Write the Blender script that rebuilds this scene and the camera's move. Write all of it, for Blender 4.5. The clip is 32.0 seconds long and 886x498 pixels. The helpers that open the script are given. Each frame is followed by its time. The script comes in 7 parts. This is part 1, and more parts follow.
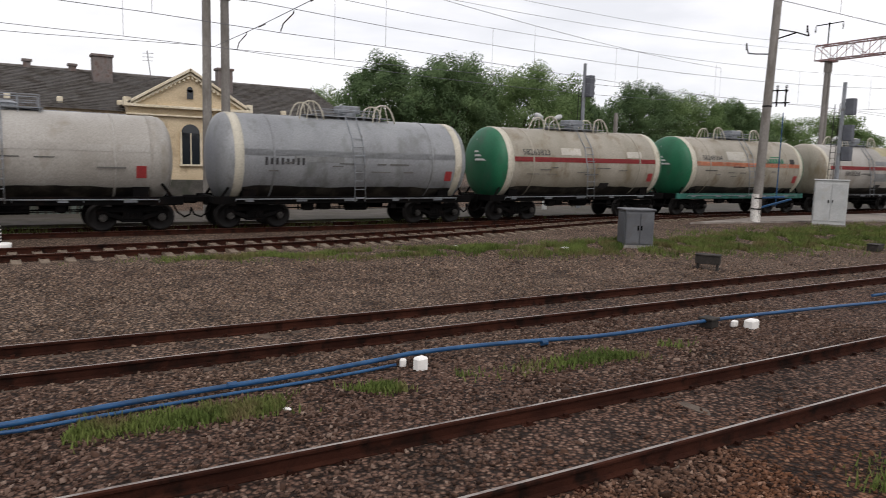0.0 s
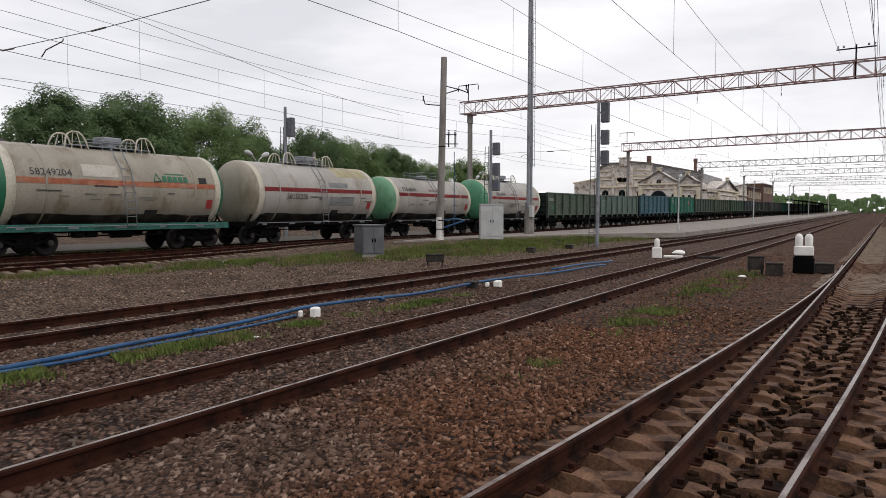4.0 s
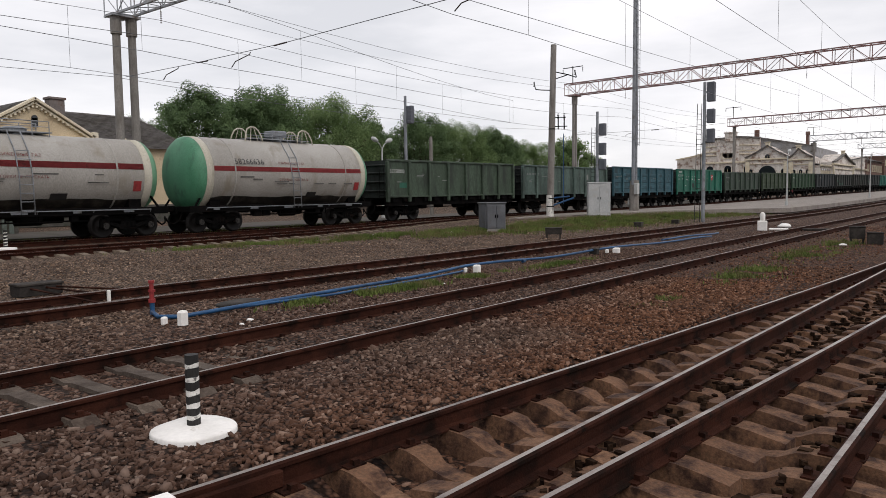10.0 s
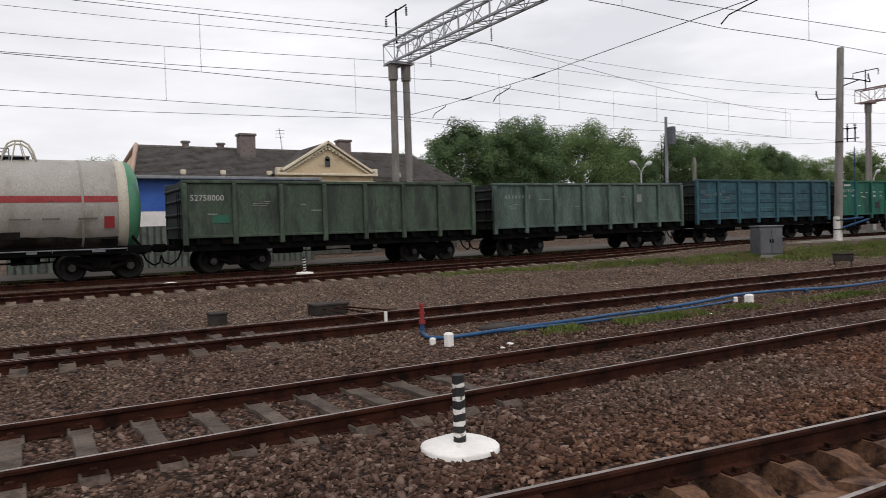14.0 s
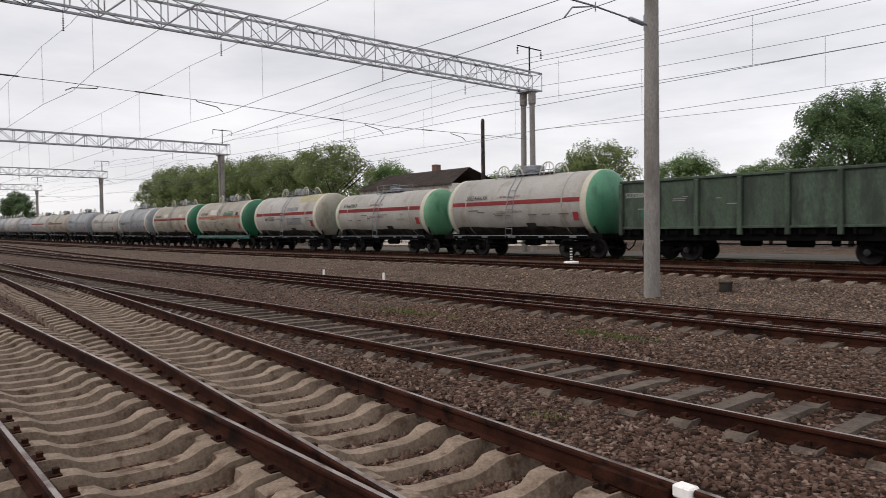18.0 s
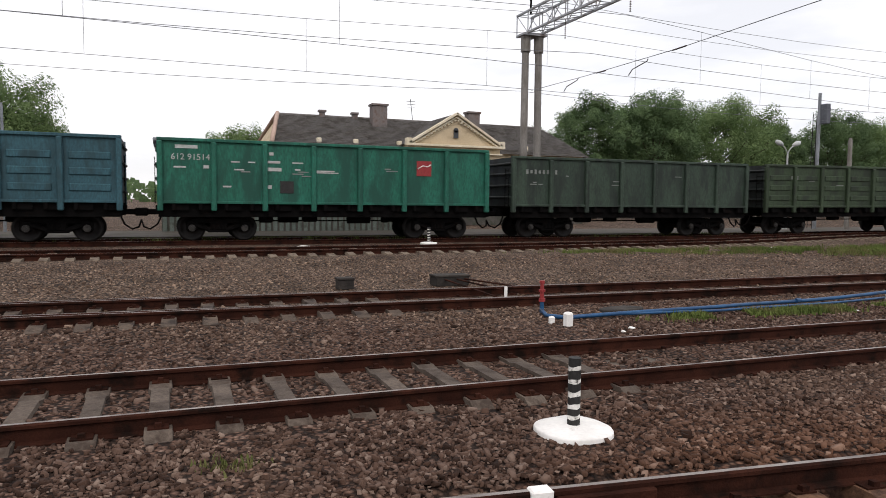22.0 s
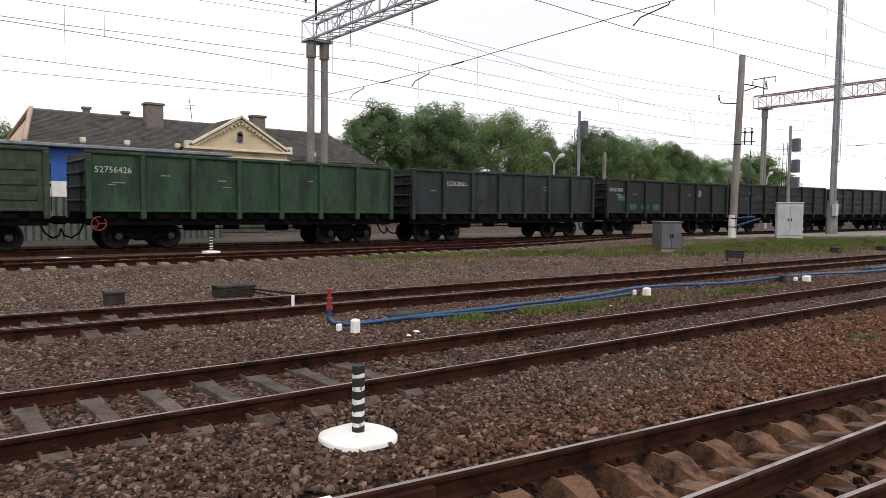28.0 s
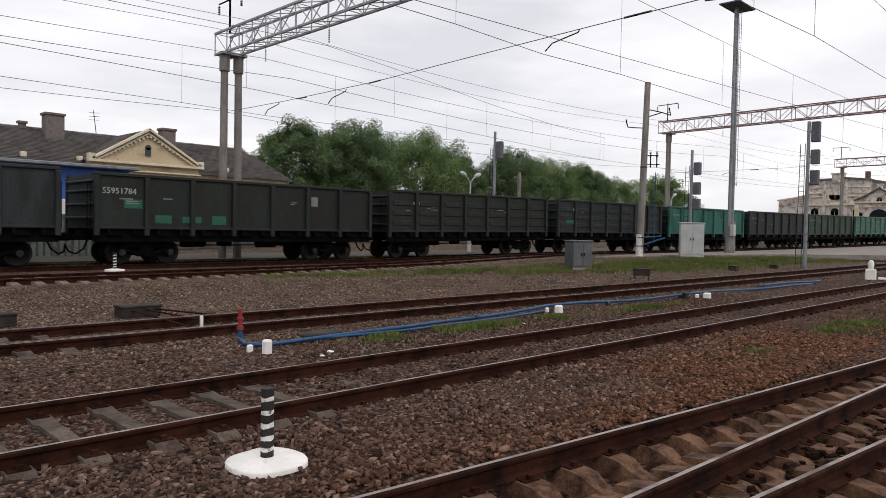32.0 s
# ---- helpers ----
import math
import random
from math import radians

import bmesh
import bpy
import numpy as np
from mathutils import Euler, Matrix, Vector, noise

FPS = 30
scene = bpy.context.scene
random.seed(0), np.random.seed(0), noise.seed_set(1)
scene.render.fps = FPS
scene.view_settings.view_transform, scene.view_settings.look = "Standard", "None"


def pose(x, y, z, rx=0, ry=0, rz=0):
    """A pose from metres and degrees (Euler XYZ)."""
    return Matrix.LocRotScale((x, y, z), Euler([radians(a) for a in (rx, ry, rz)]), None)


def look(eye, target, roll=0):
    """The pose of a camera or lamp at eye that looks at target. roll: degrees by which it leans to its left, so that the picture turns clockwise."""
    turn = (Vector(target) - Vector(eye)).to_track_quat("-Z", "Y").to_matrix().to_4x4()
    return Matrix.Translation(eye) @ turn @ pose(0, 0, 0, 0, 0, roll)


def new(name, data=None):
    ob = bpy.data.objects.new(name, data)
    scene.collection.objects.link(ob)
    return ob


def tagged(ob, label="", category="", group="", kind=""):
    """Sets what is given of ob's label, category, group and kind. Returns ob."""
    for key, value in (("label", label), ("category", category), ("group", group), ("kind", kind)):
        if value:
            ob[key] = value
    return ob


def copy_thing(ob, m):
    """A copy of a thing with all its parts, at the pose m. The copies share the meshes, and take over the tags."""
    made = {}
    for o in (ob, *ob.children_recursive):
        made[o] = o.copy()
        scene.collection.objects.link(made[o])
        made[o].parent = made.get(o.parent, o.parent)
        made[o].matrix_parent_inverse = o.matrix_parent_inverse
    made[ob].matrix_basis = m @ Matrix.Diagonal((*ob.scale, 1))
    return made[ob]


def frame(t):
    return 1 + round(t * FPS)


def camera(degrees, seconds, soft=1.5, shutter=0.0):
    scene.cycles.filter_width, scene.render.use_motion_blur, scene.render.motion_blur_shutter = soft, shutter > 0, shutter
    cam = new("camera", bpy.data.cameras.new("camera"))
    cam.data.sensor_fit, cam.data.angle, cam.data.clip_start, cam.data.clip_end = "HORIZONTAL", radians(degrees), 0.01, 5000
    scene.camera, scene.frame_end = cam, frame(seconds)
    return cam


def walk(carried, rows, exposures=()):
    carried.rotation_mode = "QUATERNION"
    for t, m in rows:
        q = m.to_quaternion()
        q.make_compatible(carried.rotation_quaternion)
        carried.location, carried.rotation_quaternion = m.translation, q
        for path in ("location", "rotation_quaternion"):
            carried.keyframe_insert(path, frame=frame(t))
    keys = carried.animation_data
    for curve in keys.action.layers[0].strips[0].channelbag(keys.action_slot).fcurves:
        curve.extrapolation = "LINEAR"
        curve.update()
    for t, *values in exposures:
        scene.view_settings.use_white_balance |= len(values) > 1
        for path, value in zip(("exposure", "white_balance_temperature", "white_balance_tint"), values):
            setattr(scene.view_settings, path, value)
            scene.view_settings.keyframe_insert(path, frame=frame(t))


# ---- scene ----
cam = camera(64.38, 32.0, soft=0.85, shutter=0.12)


def aim(x, y, z, yaw, pitch, roll):
    """The pose of the hand-held camera: turn to the left, tilt up, lean."""
    return pose(x, y, z) @ pose(0, 0, 0, 0, 0, yaw) @ pose(0, 0, 0, 90 + pitch) @ pose(0, 0, 0, 0, 0, roll)


walk(cam, [
    (0, aim(9.30, 1.39, 3.05, -32.45, -6.95, 1.58)),
    (0.5, aim(9.30, 1.39, 3.05, -41.26, -4.51, 1.63)),
    (1, aim(9.30, 1.39, 3.05, -42.77, -5.97, 1.97)),
    (1.5, aim(9.30, 1.39, 3.05, -44.30, -6.57, 1.63)),
    (2, aim(9.30, 1.39, 3.05, -46.62, -4.60, 1.51)),
    (2.5, aim(9.30, 1.39, 3.05, -47.74, -5.08, 1.39)),
    (3, aim(8.07, 1.01, 2.51, -54.54, -3.34, 0.82)),
    (3.5, aim(5.95, 1.24, 2.10, -60.07, -2.72, -0.07)),
    (5.5, aim(0.04, 0.00, 1.93, -59.87, -2.76, 0.65)),
    (6, aim(0.05, 0.00, 1.93, -60.23, -3.34, 1.88)),
    (6.5, aim(0.05, 0.00, 1.93, -57.93, -2.99, 1.70)),
    (7, aim(0.04, 0.01, 1.93, -57.10, -4.41, 0.14)),
    (7.5, aim(0.03, 0.01, 1.93, -54.59, -3.53, -0.47)),
    (8, aim(0.03, 0.01, 1.93, -53.18, -2.92, -0.48)),
    (8.5, aim(0.02, 0.01, 1.93, -54.14, -1.86, -0.63)),
    (9, aim(0.02, 0.01, 1.93, -53.47, -1.84, -0.83)),
    (9.5, aim(0.02, 0.01, 1.93, -53.05, -3.60, -0.95)),
    (10, aim(0.02, 0.01, 1.93, -52.38, -4.28, -0.70)),
    (10.5, aim(0.02, 0.01, 1.93, -52.01, -4.12, -1.02)),
    (11, aim(0.01, 0.01, 1.93, -51.71, -4.13, -0.62)),
    (11.5, aim(0.01, 0.01, 1.93, -50.90, -3.46, -0.59)),
    (12, aim(0.01, 0.01, 1.93, -50.09, -3.68, -0.53)),
    (12.5, aim(0.01, 0.01, 1.94, -49.98, -2.92, -0.96)),
    (13, aim(-0.00, 0.01, 1.93, -46.66, -3.34, -1.14)),
    (13.5, aim(-0.01, 0.01, 1.93, -40.30, -3.04, -0.87)),
    (14, aim(-0.02, 0.01, 1.94, -31.75, -1.72, -1.70)),
    (14.5, aim(0.00, 0.01, 1.95, -22.17, -2.09, -2.35)),
    (15, aim(0.01, -0.00, 1.95, -11.53, -2.94, -1.05)),
    (15.5, aim(0.03, -0.03, 1.95, 7.80, -4.37, -0.62)),
    (17.5, aim(0.03, -0.03, 1.95, 53.38, -2.83, -0.94)),
    (18, aim(0.03, -0.03, 1.95, 48.74, -1.62, -0.79)),
    (18.5, aim(0.03, -0.03, 1.95, 41.45, -2.53, -0.07)),
    (19, aim(0.03, -0.03, 1.95, 30.97, -3.27, 0.39)),
    (19.5, aim(0.03, -0.03, 1.95, 7.89, -4.52, -1.31)),
    (19.7, aim(0.04, -0.04, 1.95, -5.44, -5.48, 0.04)),
    (20, aim(0.03, -0.03, 1.95, -26.84, -5.98, 0.10)),
    (20.5, aim(0.01, -0.02, 1.97, -41.95, -5.51, 2.05)),
    (21, aim(-0.02, 0.00, 2.00, -31.26, -3.76, 2.90)),
    (21.5, aim(-0.05, 0.00, 1.99, -21.18, -3.83, 2.28)),
    (22, aim(-0.02, -0.01, 1.99, -21.72, -3.85, 0.63)),
    (22.5, aim(-0.01, -0.02, 2.00, -26.42, -3.45, -0.30)),
    (23, aim(0.02, -0.03, 2.00, -31.40, -2.63, 0.06)),
    (23.5, aim(0.05, -0.04, 2.01, -41.74, -2.88, 0.47)),
    (24, aim(0.05, -0.04, 2.01, -43.84, -2.81, 0.52)),
    (24.5, aim(0.03, -0.03, 2.01, -45.58, -2.66, 0.87)),
    (26.5, aim(0.05, -0.05, 2.02, -42.76, -2.78, 0.10)),
    (27, aim(0.06, -0.06, 2.03, -42.53, -2.75, 0.31)),
    (27.5, aim(0.06, -0.06, 2.03, -40.98, -3.04, 0.20)),
    (28, aim(0.04, -0.06, 2.02, -38.65, -3.17, 0.66)),
    (28.5, aim(0.04, -0.07, 2.02, -39.14, -2.95, 0.25)),
    (29, aim(0.07, -0.08, 2.04, -43.97, -3.03, -0.78)),
    (29.5, aim(0.07, -0.08, 2.04, -45.34, -2.53, -0.06)),
    (30, aim(0.06, -0.08, 2.03, -44.75, -1.24, 1.58)),
    (30.5, aim(0.06, -0.08, 2.03, -44.73, -1.09, 0.81)),
    (31, aim(0.06, -0.08, 2.03, -44.44, -1.41, 0.68)),
    (31.5, aim(0.06, -0.08, 2.04, -44.71, -1.32, 0.84)),
    (32, aim(0.07, -0.09, 2.04, -45.32, -1.63, 1.06)),
], [(0, 0.38, 6720, 16), (1, 0.24, 6720, 16), (3, 0.27, 6720, 16), (6, 0.00, 6720, 16), (9, 0.20, 6720, 16), (12, 0.15, 6720, 16), (13, 0.15, 6720, 16), (14, 0.20, 6720, 16), (15, 0.95, 6720, 16), (17.5, 0.42, 6720, 16), (19, 0.28, 6720, 16), (20, 0.48, 6720, 16), (21, 0.50, 6720, 16), (22, 0.46, 6720, 16), (23, 1.05, 6720, 16), (24, 0.98, 6720, 16), (26.5, 0.96, 6720, 16), (28, 0.56, 6720, 16), (29, 0.27, 6720, 16), (30, 0.22, 6720, 16), (32, 0.20, 6720, 16)])

# ---- sky and sun: an overcast spring afternoon ----
world = bpy.data.worlds.new("overcast_sky")
scene.world = world
world.use_nodes = True
wt = world.node_tree
wt.nodes.clear()
w_out = wt.nodes.new("ShaderNodeOutputWorld")
w_bg = wt.nodes.new("ShaderNodeBackground")
w_sky = wt.nodes.new("ShaderNodeTexSky")
w_sky.sky_type = "NISHITA"
w_sky.sun_disc = False
w_sky.sun_elevation = radians(48)
w_sky.sun_rotation = radians(200)
w_co = wt.nodes.new("ShaderNodeTexCoord")
w_map = wt.nodes.new("ShaderNodeMapping")
w_map.inputs["Scale"].default_value = (1.2, 1.2, 5.0)
w_noise = wt.nodes.new("ShaderNodeTexNoise")
w_noise.inputs["Scale"].default_value = 1.7
w_noise.inputs["Detail"].default_value = 7
w_noise.inputs["Roughness"].default_value = 0.55
w_ramp = wt.nodes.new("ShaderNodeValToRGB")
w_ramp.color_ramp.elements[0].position = 0.33
w_ramp.color_ramp.elements[0].color = (6.7, 7.1, 7.4, 1)
w_ramp.color_ramp.elements[1].position = 0.66
w_ramp.color_ramp.elements[1].color = (9.9, 10.2, 10.35, 1)
# the cloud is thicker on one side of the sky
w_sep = wt.nodes.new("ShaderNodeSeparateXYZ")
w_thick = wt.nodes.new("ShaderNodeMapRange")
for socket, value in (("From Min", -0.9), ("From Max", 0.5), ("To Min", 0.8), ("To Max", 1.0)):
    w_thick.inputs[socket].default_value = value
w_cloud = wt.nodes.new("ShaderNodeMixRGB")
w_cloud.blend_type = "MULTIPLY"
w_cloud.inputs["Fac"].default_value = 1
w_mix = wt.nodes.new("ShaderNodeMixRGB")
wt.links.new(w_co.outputs["Generated"], w_sep.inputs[0])
wt.links.new(w_sep.outputs["X"], w_thick.inputs["Value"])
wt.links.new(w_ramp.outputs["Color"], w_cloud.inputs["Color1"])
wt.links.new(w_thick.outputs[0], w_cloud.inputs["Color2"])
w_mix.inputs["Fac"].default_value = 0.9
wt.links.new(w_co.outputs["Generated"], w_map.inputs["Vector"])
wt.links.new(w_map.outputs["Vector"], w_noise.inputs["Vector"])
wt.links.new(w_noise.outputs["Fac"], w_ramp.inputs["Fac"])
wt.links.new(w_sky.outputs["Color"], w_mix.inputs["Color1"])
wt.links.new(w_cloud.outputs["Color"], w_mix.inputs["Color2"])
wt.links.new(w_mix.outputs["Color"], w_bg.inputs["Color"])
w_bg.inputs["Strength"].default_value = 0.1
wt.links.new(w_bg.outputs["Background"], w_out.inputs["Surface"])
sun_data = bpy.data.lights.new("sun", "SUN")
sun_data.energy, sun_data.angle, sun_data.color = 0.9, radians(25), (1.0, 0.97, 0.92)
sun = new("sun", sun_data)
sun.matrix_world = look((0, 0, 60), (18, 48, 0))


# ---- materials ----
def srgb(h):
    """A colour from a hex string, in linear light."""
    v = [int(h[i:i + 2], 16) / 255 for i in (0, 2, 4)]
    return tuple(c / 12.92 if c < 0.04045 else ((c + 0.055) / 1.055) ** 2.4 for c in v) + (1,)


def surface(name, a, b, size=1.0, rough=0.7, metal=0.0, bump=0.3, grain=40.0, dirt=None, dirt_at=0.6, dirt_size=0.6, streak=1.0, spread=0.12, gloss=0.4):
    """A weathered surface: two tones at a large scale, fine grain in tone and relief, and patches of dirt. size: metres of the large pattern."""
    m = bpy.data.materials.new(name)
    m.use_nodes = True
    t = m.node_tree
    n, l = t.nodes, t.links
    bs = n["Principled BSDF"]
    co = n.new("ShaderNodeTexCoord")
    mp = n.new("ShaderNodeMapping")
    mp.inputs["Scale"].default_value = (1, 1, 1 / streak)
    info = n.new("ShaderNodeObjectInfo")
    off = n.new("ShaderNodeVectorMath")
    off.operation = "MULTIPLY_ADD"
    off.inputs[1].default_value = (1, 1, 1)
    rnd = n.new("ShaderNodeMath")
    rnd.operation = "MULTIPLY"
    rnd.inputs[1].default_value = 37.0
    l.new(info.outputs["Random"], rnd.inputs[0])
    l.new(co.outputs["Object"], off.inputs[0])
    l.new(rnd.outputs[0], off.inputs[2])
    l.new(off.outputs[0], mp.inputs["Vector"])
    big = n.new("ShaderNodeTexNoise")
    big.inputs["Scale"].default_value = 1 / size
    big.inputs["Detail"].default_value = 6
    fine = n.new("ShaderNodeTexNoise")
    fine.inputs["Scale"].default_value = grain
    fine.inputs["Detail"].default_value = 5
    l.new(mp.outputs[0], big.inputs["Vector"])
    l.new(mp.outputs[0], fine.inputs["Vector"])
    ramp = n.new("ShaderNodeValToRGB")
    ramp.color_ramp.elements[0].position, ramp.color_ramp.elements[1].position = 0.35, 0.65
    ramp.color_ramp.elements[0].color, ramp.color_ramp.elements[1].color = a, b
    l.new(big.outputs["Fac"], ramp.inputs["Fac"])
    shade = n.new("ShaderNodeMapRange")
    shade.inputs["From Min"].default_value, shade.inputs["From Max"].default_value = 0.25, 0.75
    shade.inputs["To Min"].default_value, shade.inputs["To Max"].default_value = 1 - spread * 2, 1 + spread * 2
    l.new(fine.outputs["Fac"], shade.inputs["Value"])
    mul = n.new("ShaderNodeMixRGB")
    mul.blend_type = "MULTIPLY"
    mul.inputs["Fac"].default_value = 1
    l.new(ramp.outputs[0], mul.inputs["Color1"])
    l.new(shade.outputs[0], mul.inputs["Color2"])
    col = mul.outputs[0]
    if dirt:
        dn = n.new("ShaderNodeTexNoise")
        dn.inputs["Scale"].default_value = 1 / dirt_size
        dn.inputs["Detail"].default_value = 8
        dn.inputs["Roughness"].default_value = 0.65
        l.new(mp.outputs[0], dn.inputs["Vector"])
        dr = n.new("ShaderNodeMapRange")
        dr.inputs["From Min"].default_value, dr.inputs["From Max"].default_value = dirt_at - 0.06, dirt_at + 0.09
        l.new(dn.outputs["Fac"], dr.inputs["Value"])
        dm = n.new("ShaderNodeMixRGB")
        l.new(dr.outputs[0], dm.inputs["Fac"])
        l.new(col, dm.inputs["Color1"])
        dm.inputs["Color2"].default_value = dirt
        col = dm.outputs[0]
    l.new(col, bs.inputs["Base Color"])
    bs.inputs["Roughness"].default_value = rough
    bs.inputs["Metallic"].default_value = metal
    bs.inputs["Specular IOR Level"].default_value = gloss
    if bump:
        bp = n.new("ShaderNodeBump")
        bp.inputs["Strength"].default_value = bump
        bp.inputs["Distance"].default_value = 0.02
        l.new(fine.outputs["Fac"], bp.inputs["Height"])
        l.new(bp.outputs[0], bs.inputs["Normal"])
    return m


def plain(name, colour, rough=0.6, metal=0.0):
    m = bpy.data.materials.new(name)
    m.use_nodes = True
    bs = m.node_tree.nodes["Principled BSDF"]
    bs.inputs["Base Color"].default_value = colour
    bs.inputs["Roughness"].default_value = rough
    bs.inputs["Metallic"].default_value = metal
    return m


M = {}
M["rail"] = surface("rusty_rail_steel", srgb("2a1610"), srgb("3d2219"), 0.5, 0.85, 0.0, 0.3, 60, srgb("180f0b"), 0.55, 0.3, gloss=0.08)
M["rail_top"] = surface("worn_rail_top", srgb("8a807a"), srgb("a0968f"), 0.6, 0.36, 0.75, 0.08, 80, srgb("4f392f"), 0.55, 0.5)
M["sleeper"] = surface("weathered_concrete", srgb("6d5e50"), srgb("897868"), 0.5, 0.9, 0, 0.5, 35, srgb("503d2f"), 0.58, 0.22, spread=0.16)
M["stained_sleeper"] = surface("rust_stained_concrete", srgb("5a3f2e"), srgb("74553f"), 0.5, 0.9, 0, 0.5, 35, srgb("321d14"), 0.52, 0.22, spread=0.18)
M["dark_box"] = surface("weathered_dark_housing", srgb("2a2725"), srgb("383431"), 0.3, 0.8, 0, 0.3, 30, srgb("45403b"), 0.58, 0.3, gloss=0.2)
M["old_sleeper"] = surface("pale_worn_concrete", srgb("62564a"), srgb("7a6c5d"), 0.5, 0.9, 0, 0.5, 35, srgb("4a3c31"), 0.55, 0.22, spread=0.16)
M["grimy_sleeper"] = surface("grimy_concrete", srgb("463a31"), srgb("5a4c40"), 0.5, 0.9, 0, 0.5, 35, srgb("2c221c"), 0.54, 0.22, spread=0.16)
M["dull_sleeper"] = surface("dull_brown_concrete", srgb("493f37"), srgb("60544a"), 0.5, 0.9, 0, 0.5, 35, srgb("3a2e26"), 0.54, 0.22, spread=0.16)
M["grease"] = surface("caked_black_grease", srgb("1a120d"), srgb("2b1f18"), 0.3, 0.98, 0, 0.3, 40, srgb("3b2d23"), 0.54, 0.3, gloss=0.02)
M["wood"] = surface("old_tarred_wood", srgb("332a24"), srgb("493d33"), 0.4, 0.9, 0, 0.5, 30, srgb("221d1a"), 0.5, 0.3)
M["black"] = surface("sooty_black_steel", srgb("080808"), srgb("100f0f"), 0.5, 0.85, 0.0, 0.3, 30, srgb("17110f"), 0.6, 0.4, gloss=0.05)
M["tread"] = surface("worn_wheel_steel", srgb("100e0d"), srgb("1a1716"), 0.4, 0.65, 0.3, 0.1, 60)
M["axle_steel"] = surface("greasy_axle_cap", srgb("2b2927"), srgb("3f3c39"), 0.3, 0.5, 0.4, 0.1, 40, srgb("171615"), 0.55, 0.15)
M["concrete"] = surface("grey_pole_concrete", srgb("7c7873"), srgb("8b8782"), 0.8, 0.9, 0, 0.25, 30, srgb("6c6761"), 0.55, 0.5, 3)
M["white"] = surface("white_limewash", srgb("dcdad5"), srgb("eceae6"), 0.3, 0.85, 0, 0.08, 30, srgb("b3ada3"), 0.66, 0.15, spread=0.03)
M["chipped_white"] = surface("chipped_white_paint", srgb("cfccc6"), srgb("e2e0db"), 0.2, 0.85, 0, 0.2, 40, srgb("3a3735"), 0.6, 0.06, spread=0.06)
# near-black for the painted shade and grime under the tank shells
M["soot"] = surface("underside_shade_and_grime", srgb("1a1816"), srgb("2b2824"), 0.7, 0.6, 0, 0.2, 30, srgb("46413a"), 0.55, 0.7, 1.5, gloss=0.3)
M["blackpaint"] = surface("black_paint", srgb("1c1b1b"), srgb("2b2a29"), 0.3, 0.7, 0, 0.3, 30)
M["steelgrey"] = surface("galvanised_steel", srgb("7a7f84"), srgb("8f9398"), 0.6, 0.55, 0.4, 0.1, 40, srgb("65635f"), 0.6, 0.4)
M["grey_paint"] = surface("grey_cabinet_paint", srgb("535559"), srgb("606266"), 0.6, 0.6, 0.1, 0.1, 40, srgb("524f4a"), 0.6, 0.4)
M["light_paint"] = surface("light_cabinet_paint", srgb("a9acac"), srgb("b7b9b8"), 0.6, 0.5, 0, 0.1, 40, srgb("a8a59e"), 0.62, 0.5)
M["bluepipe"] = surface("blue_pipe", srgb("164067"), srgb("1f5079"), 0.5, 0.45, 0, 0.1, 40, srgb("183349"), 0.6, 0.4)
M["redpaint"] = surface("faded_red_paint", srgb("85282a"), srgb("983536"), 0.2, 0.6, 0, 0.2, 40, srgb("6d2724"), 0.6, 0.2)
M["orange"] = surface("faded_orange_paint", srgb("bd6f52"), srgb("c98767"), 0.4, 0.6, 0, 0.2, 40, srgb("b9a596"), 0.6, 0.3)
M["tank_white"] = surface("tank_white_paint", srgb("8f8b84"), srgb("9f9c96"), 1.5, 0.5, 0, 0.08, 30, srgb("837c70"), 0.6, 0.9, 2.5)
M["tank_beige"] = surface("tank_beige_paint", srgb("858073"), srgb("969084"), 1.2, 0.55, 0, 0.08, 30, srgb("736855"), 0.58, 0.8, 2.5)
M["tank_grey"] = surface("tank_grey_paint", srgb("7c7e81"), srgb("8a8d8f"), 1.5, 0.5, 0.1, 0.08, 30, srgb("6a6c6b"), 0.58, 0.8, 2.5)
M["tank_green"] = surface("tank_green_paint", srgb("12573c"), srgb("1c6547"), 1.0, 0.5, 0, 0.08, 30, srgb("355745"), 0.6, 0.7, 2)
M["tank_pale_green"] = surface("tank_pale_green_paint", srgb("4d8161"), srgb("619071"), 1.0, 0.5, 0, 0.08, 30, srgb("476e56"), 0.6, 0.7, 2)
M["cream"] = surface("cream_band_paint", srgb("b3ae9d"), srgb("beb9ab"), 0.8, 0.6, 0, 0.08, 30, srgb("98907b"), 0.6, 0.4, 2)


def wagon_paint(name, a, b, dirt):
    M[name] = surface(name, srgb(a), srgb(b), 1.1, 0.65, 0.05, 0.15, 25, srgb(dirt), 0.51, 0.6, 3.5, 0.2)


wagon_paint("g_dark", "2b3a30", "344438", "202a24")
wagon_paint("g_moss", "384638", "435444", "2a332b")
wagon_paint("g_greygreen", "455650", "53655e", "36433d")
wagon_paint("g_blue", "264b55", "305862", "1f3b42")
wagon_paint("g_bright", "135a49", "196251", "11473b")
wagon_paint("g_olive", "2c3a27", "35452f", "202a1e")
wagon_paint("g_green", "213b28", "2a462f", "19291d")
wagon_paint("g_slate", "20282a", "293133", "171b1a")
wagon_paint("g_patched", "151d19", "1d2721", "1a1613")
wagon_paint("g_sooty", "1d2322", "262d2b", "141716")
wagon_paint("g_teal", "205d52", "2a685d", "1a483f")
wagon_paint("g_pale", "44675a", "4f7365", "344f44")
M["letter"] = surface("stencil_white", srgb("6f7370"), srgb("7d807d"), 0.3, 0.7, 0, 0.05, 40)
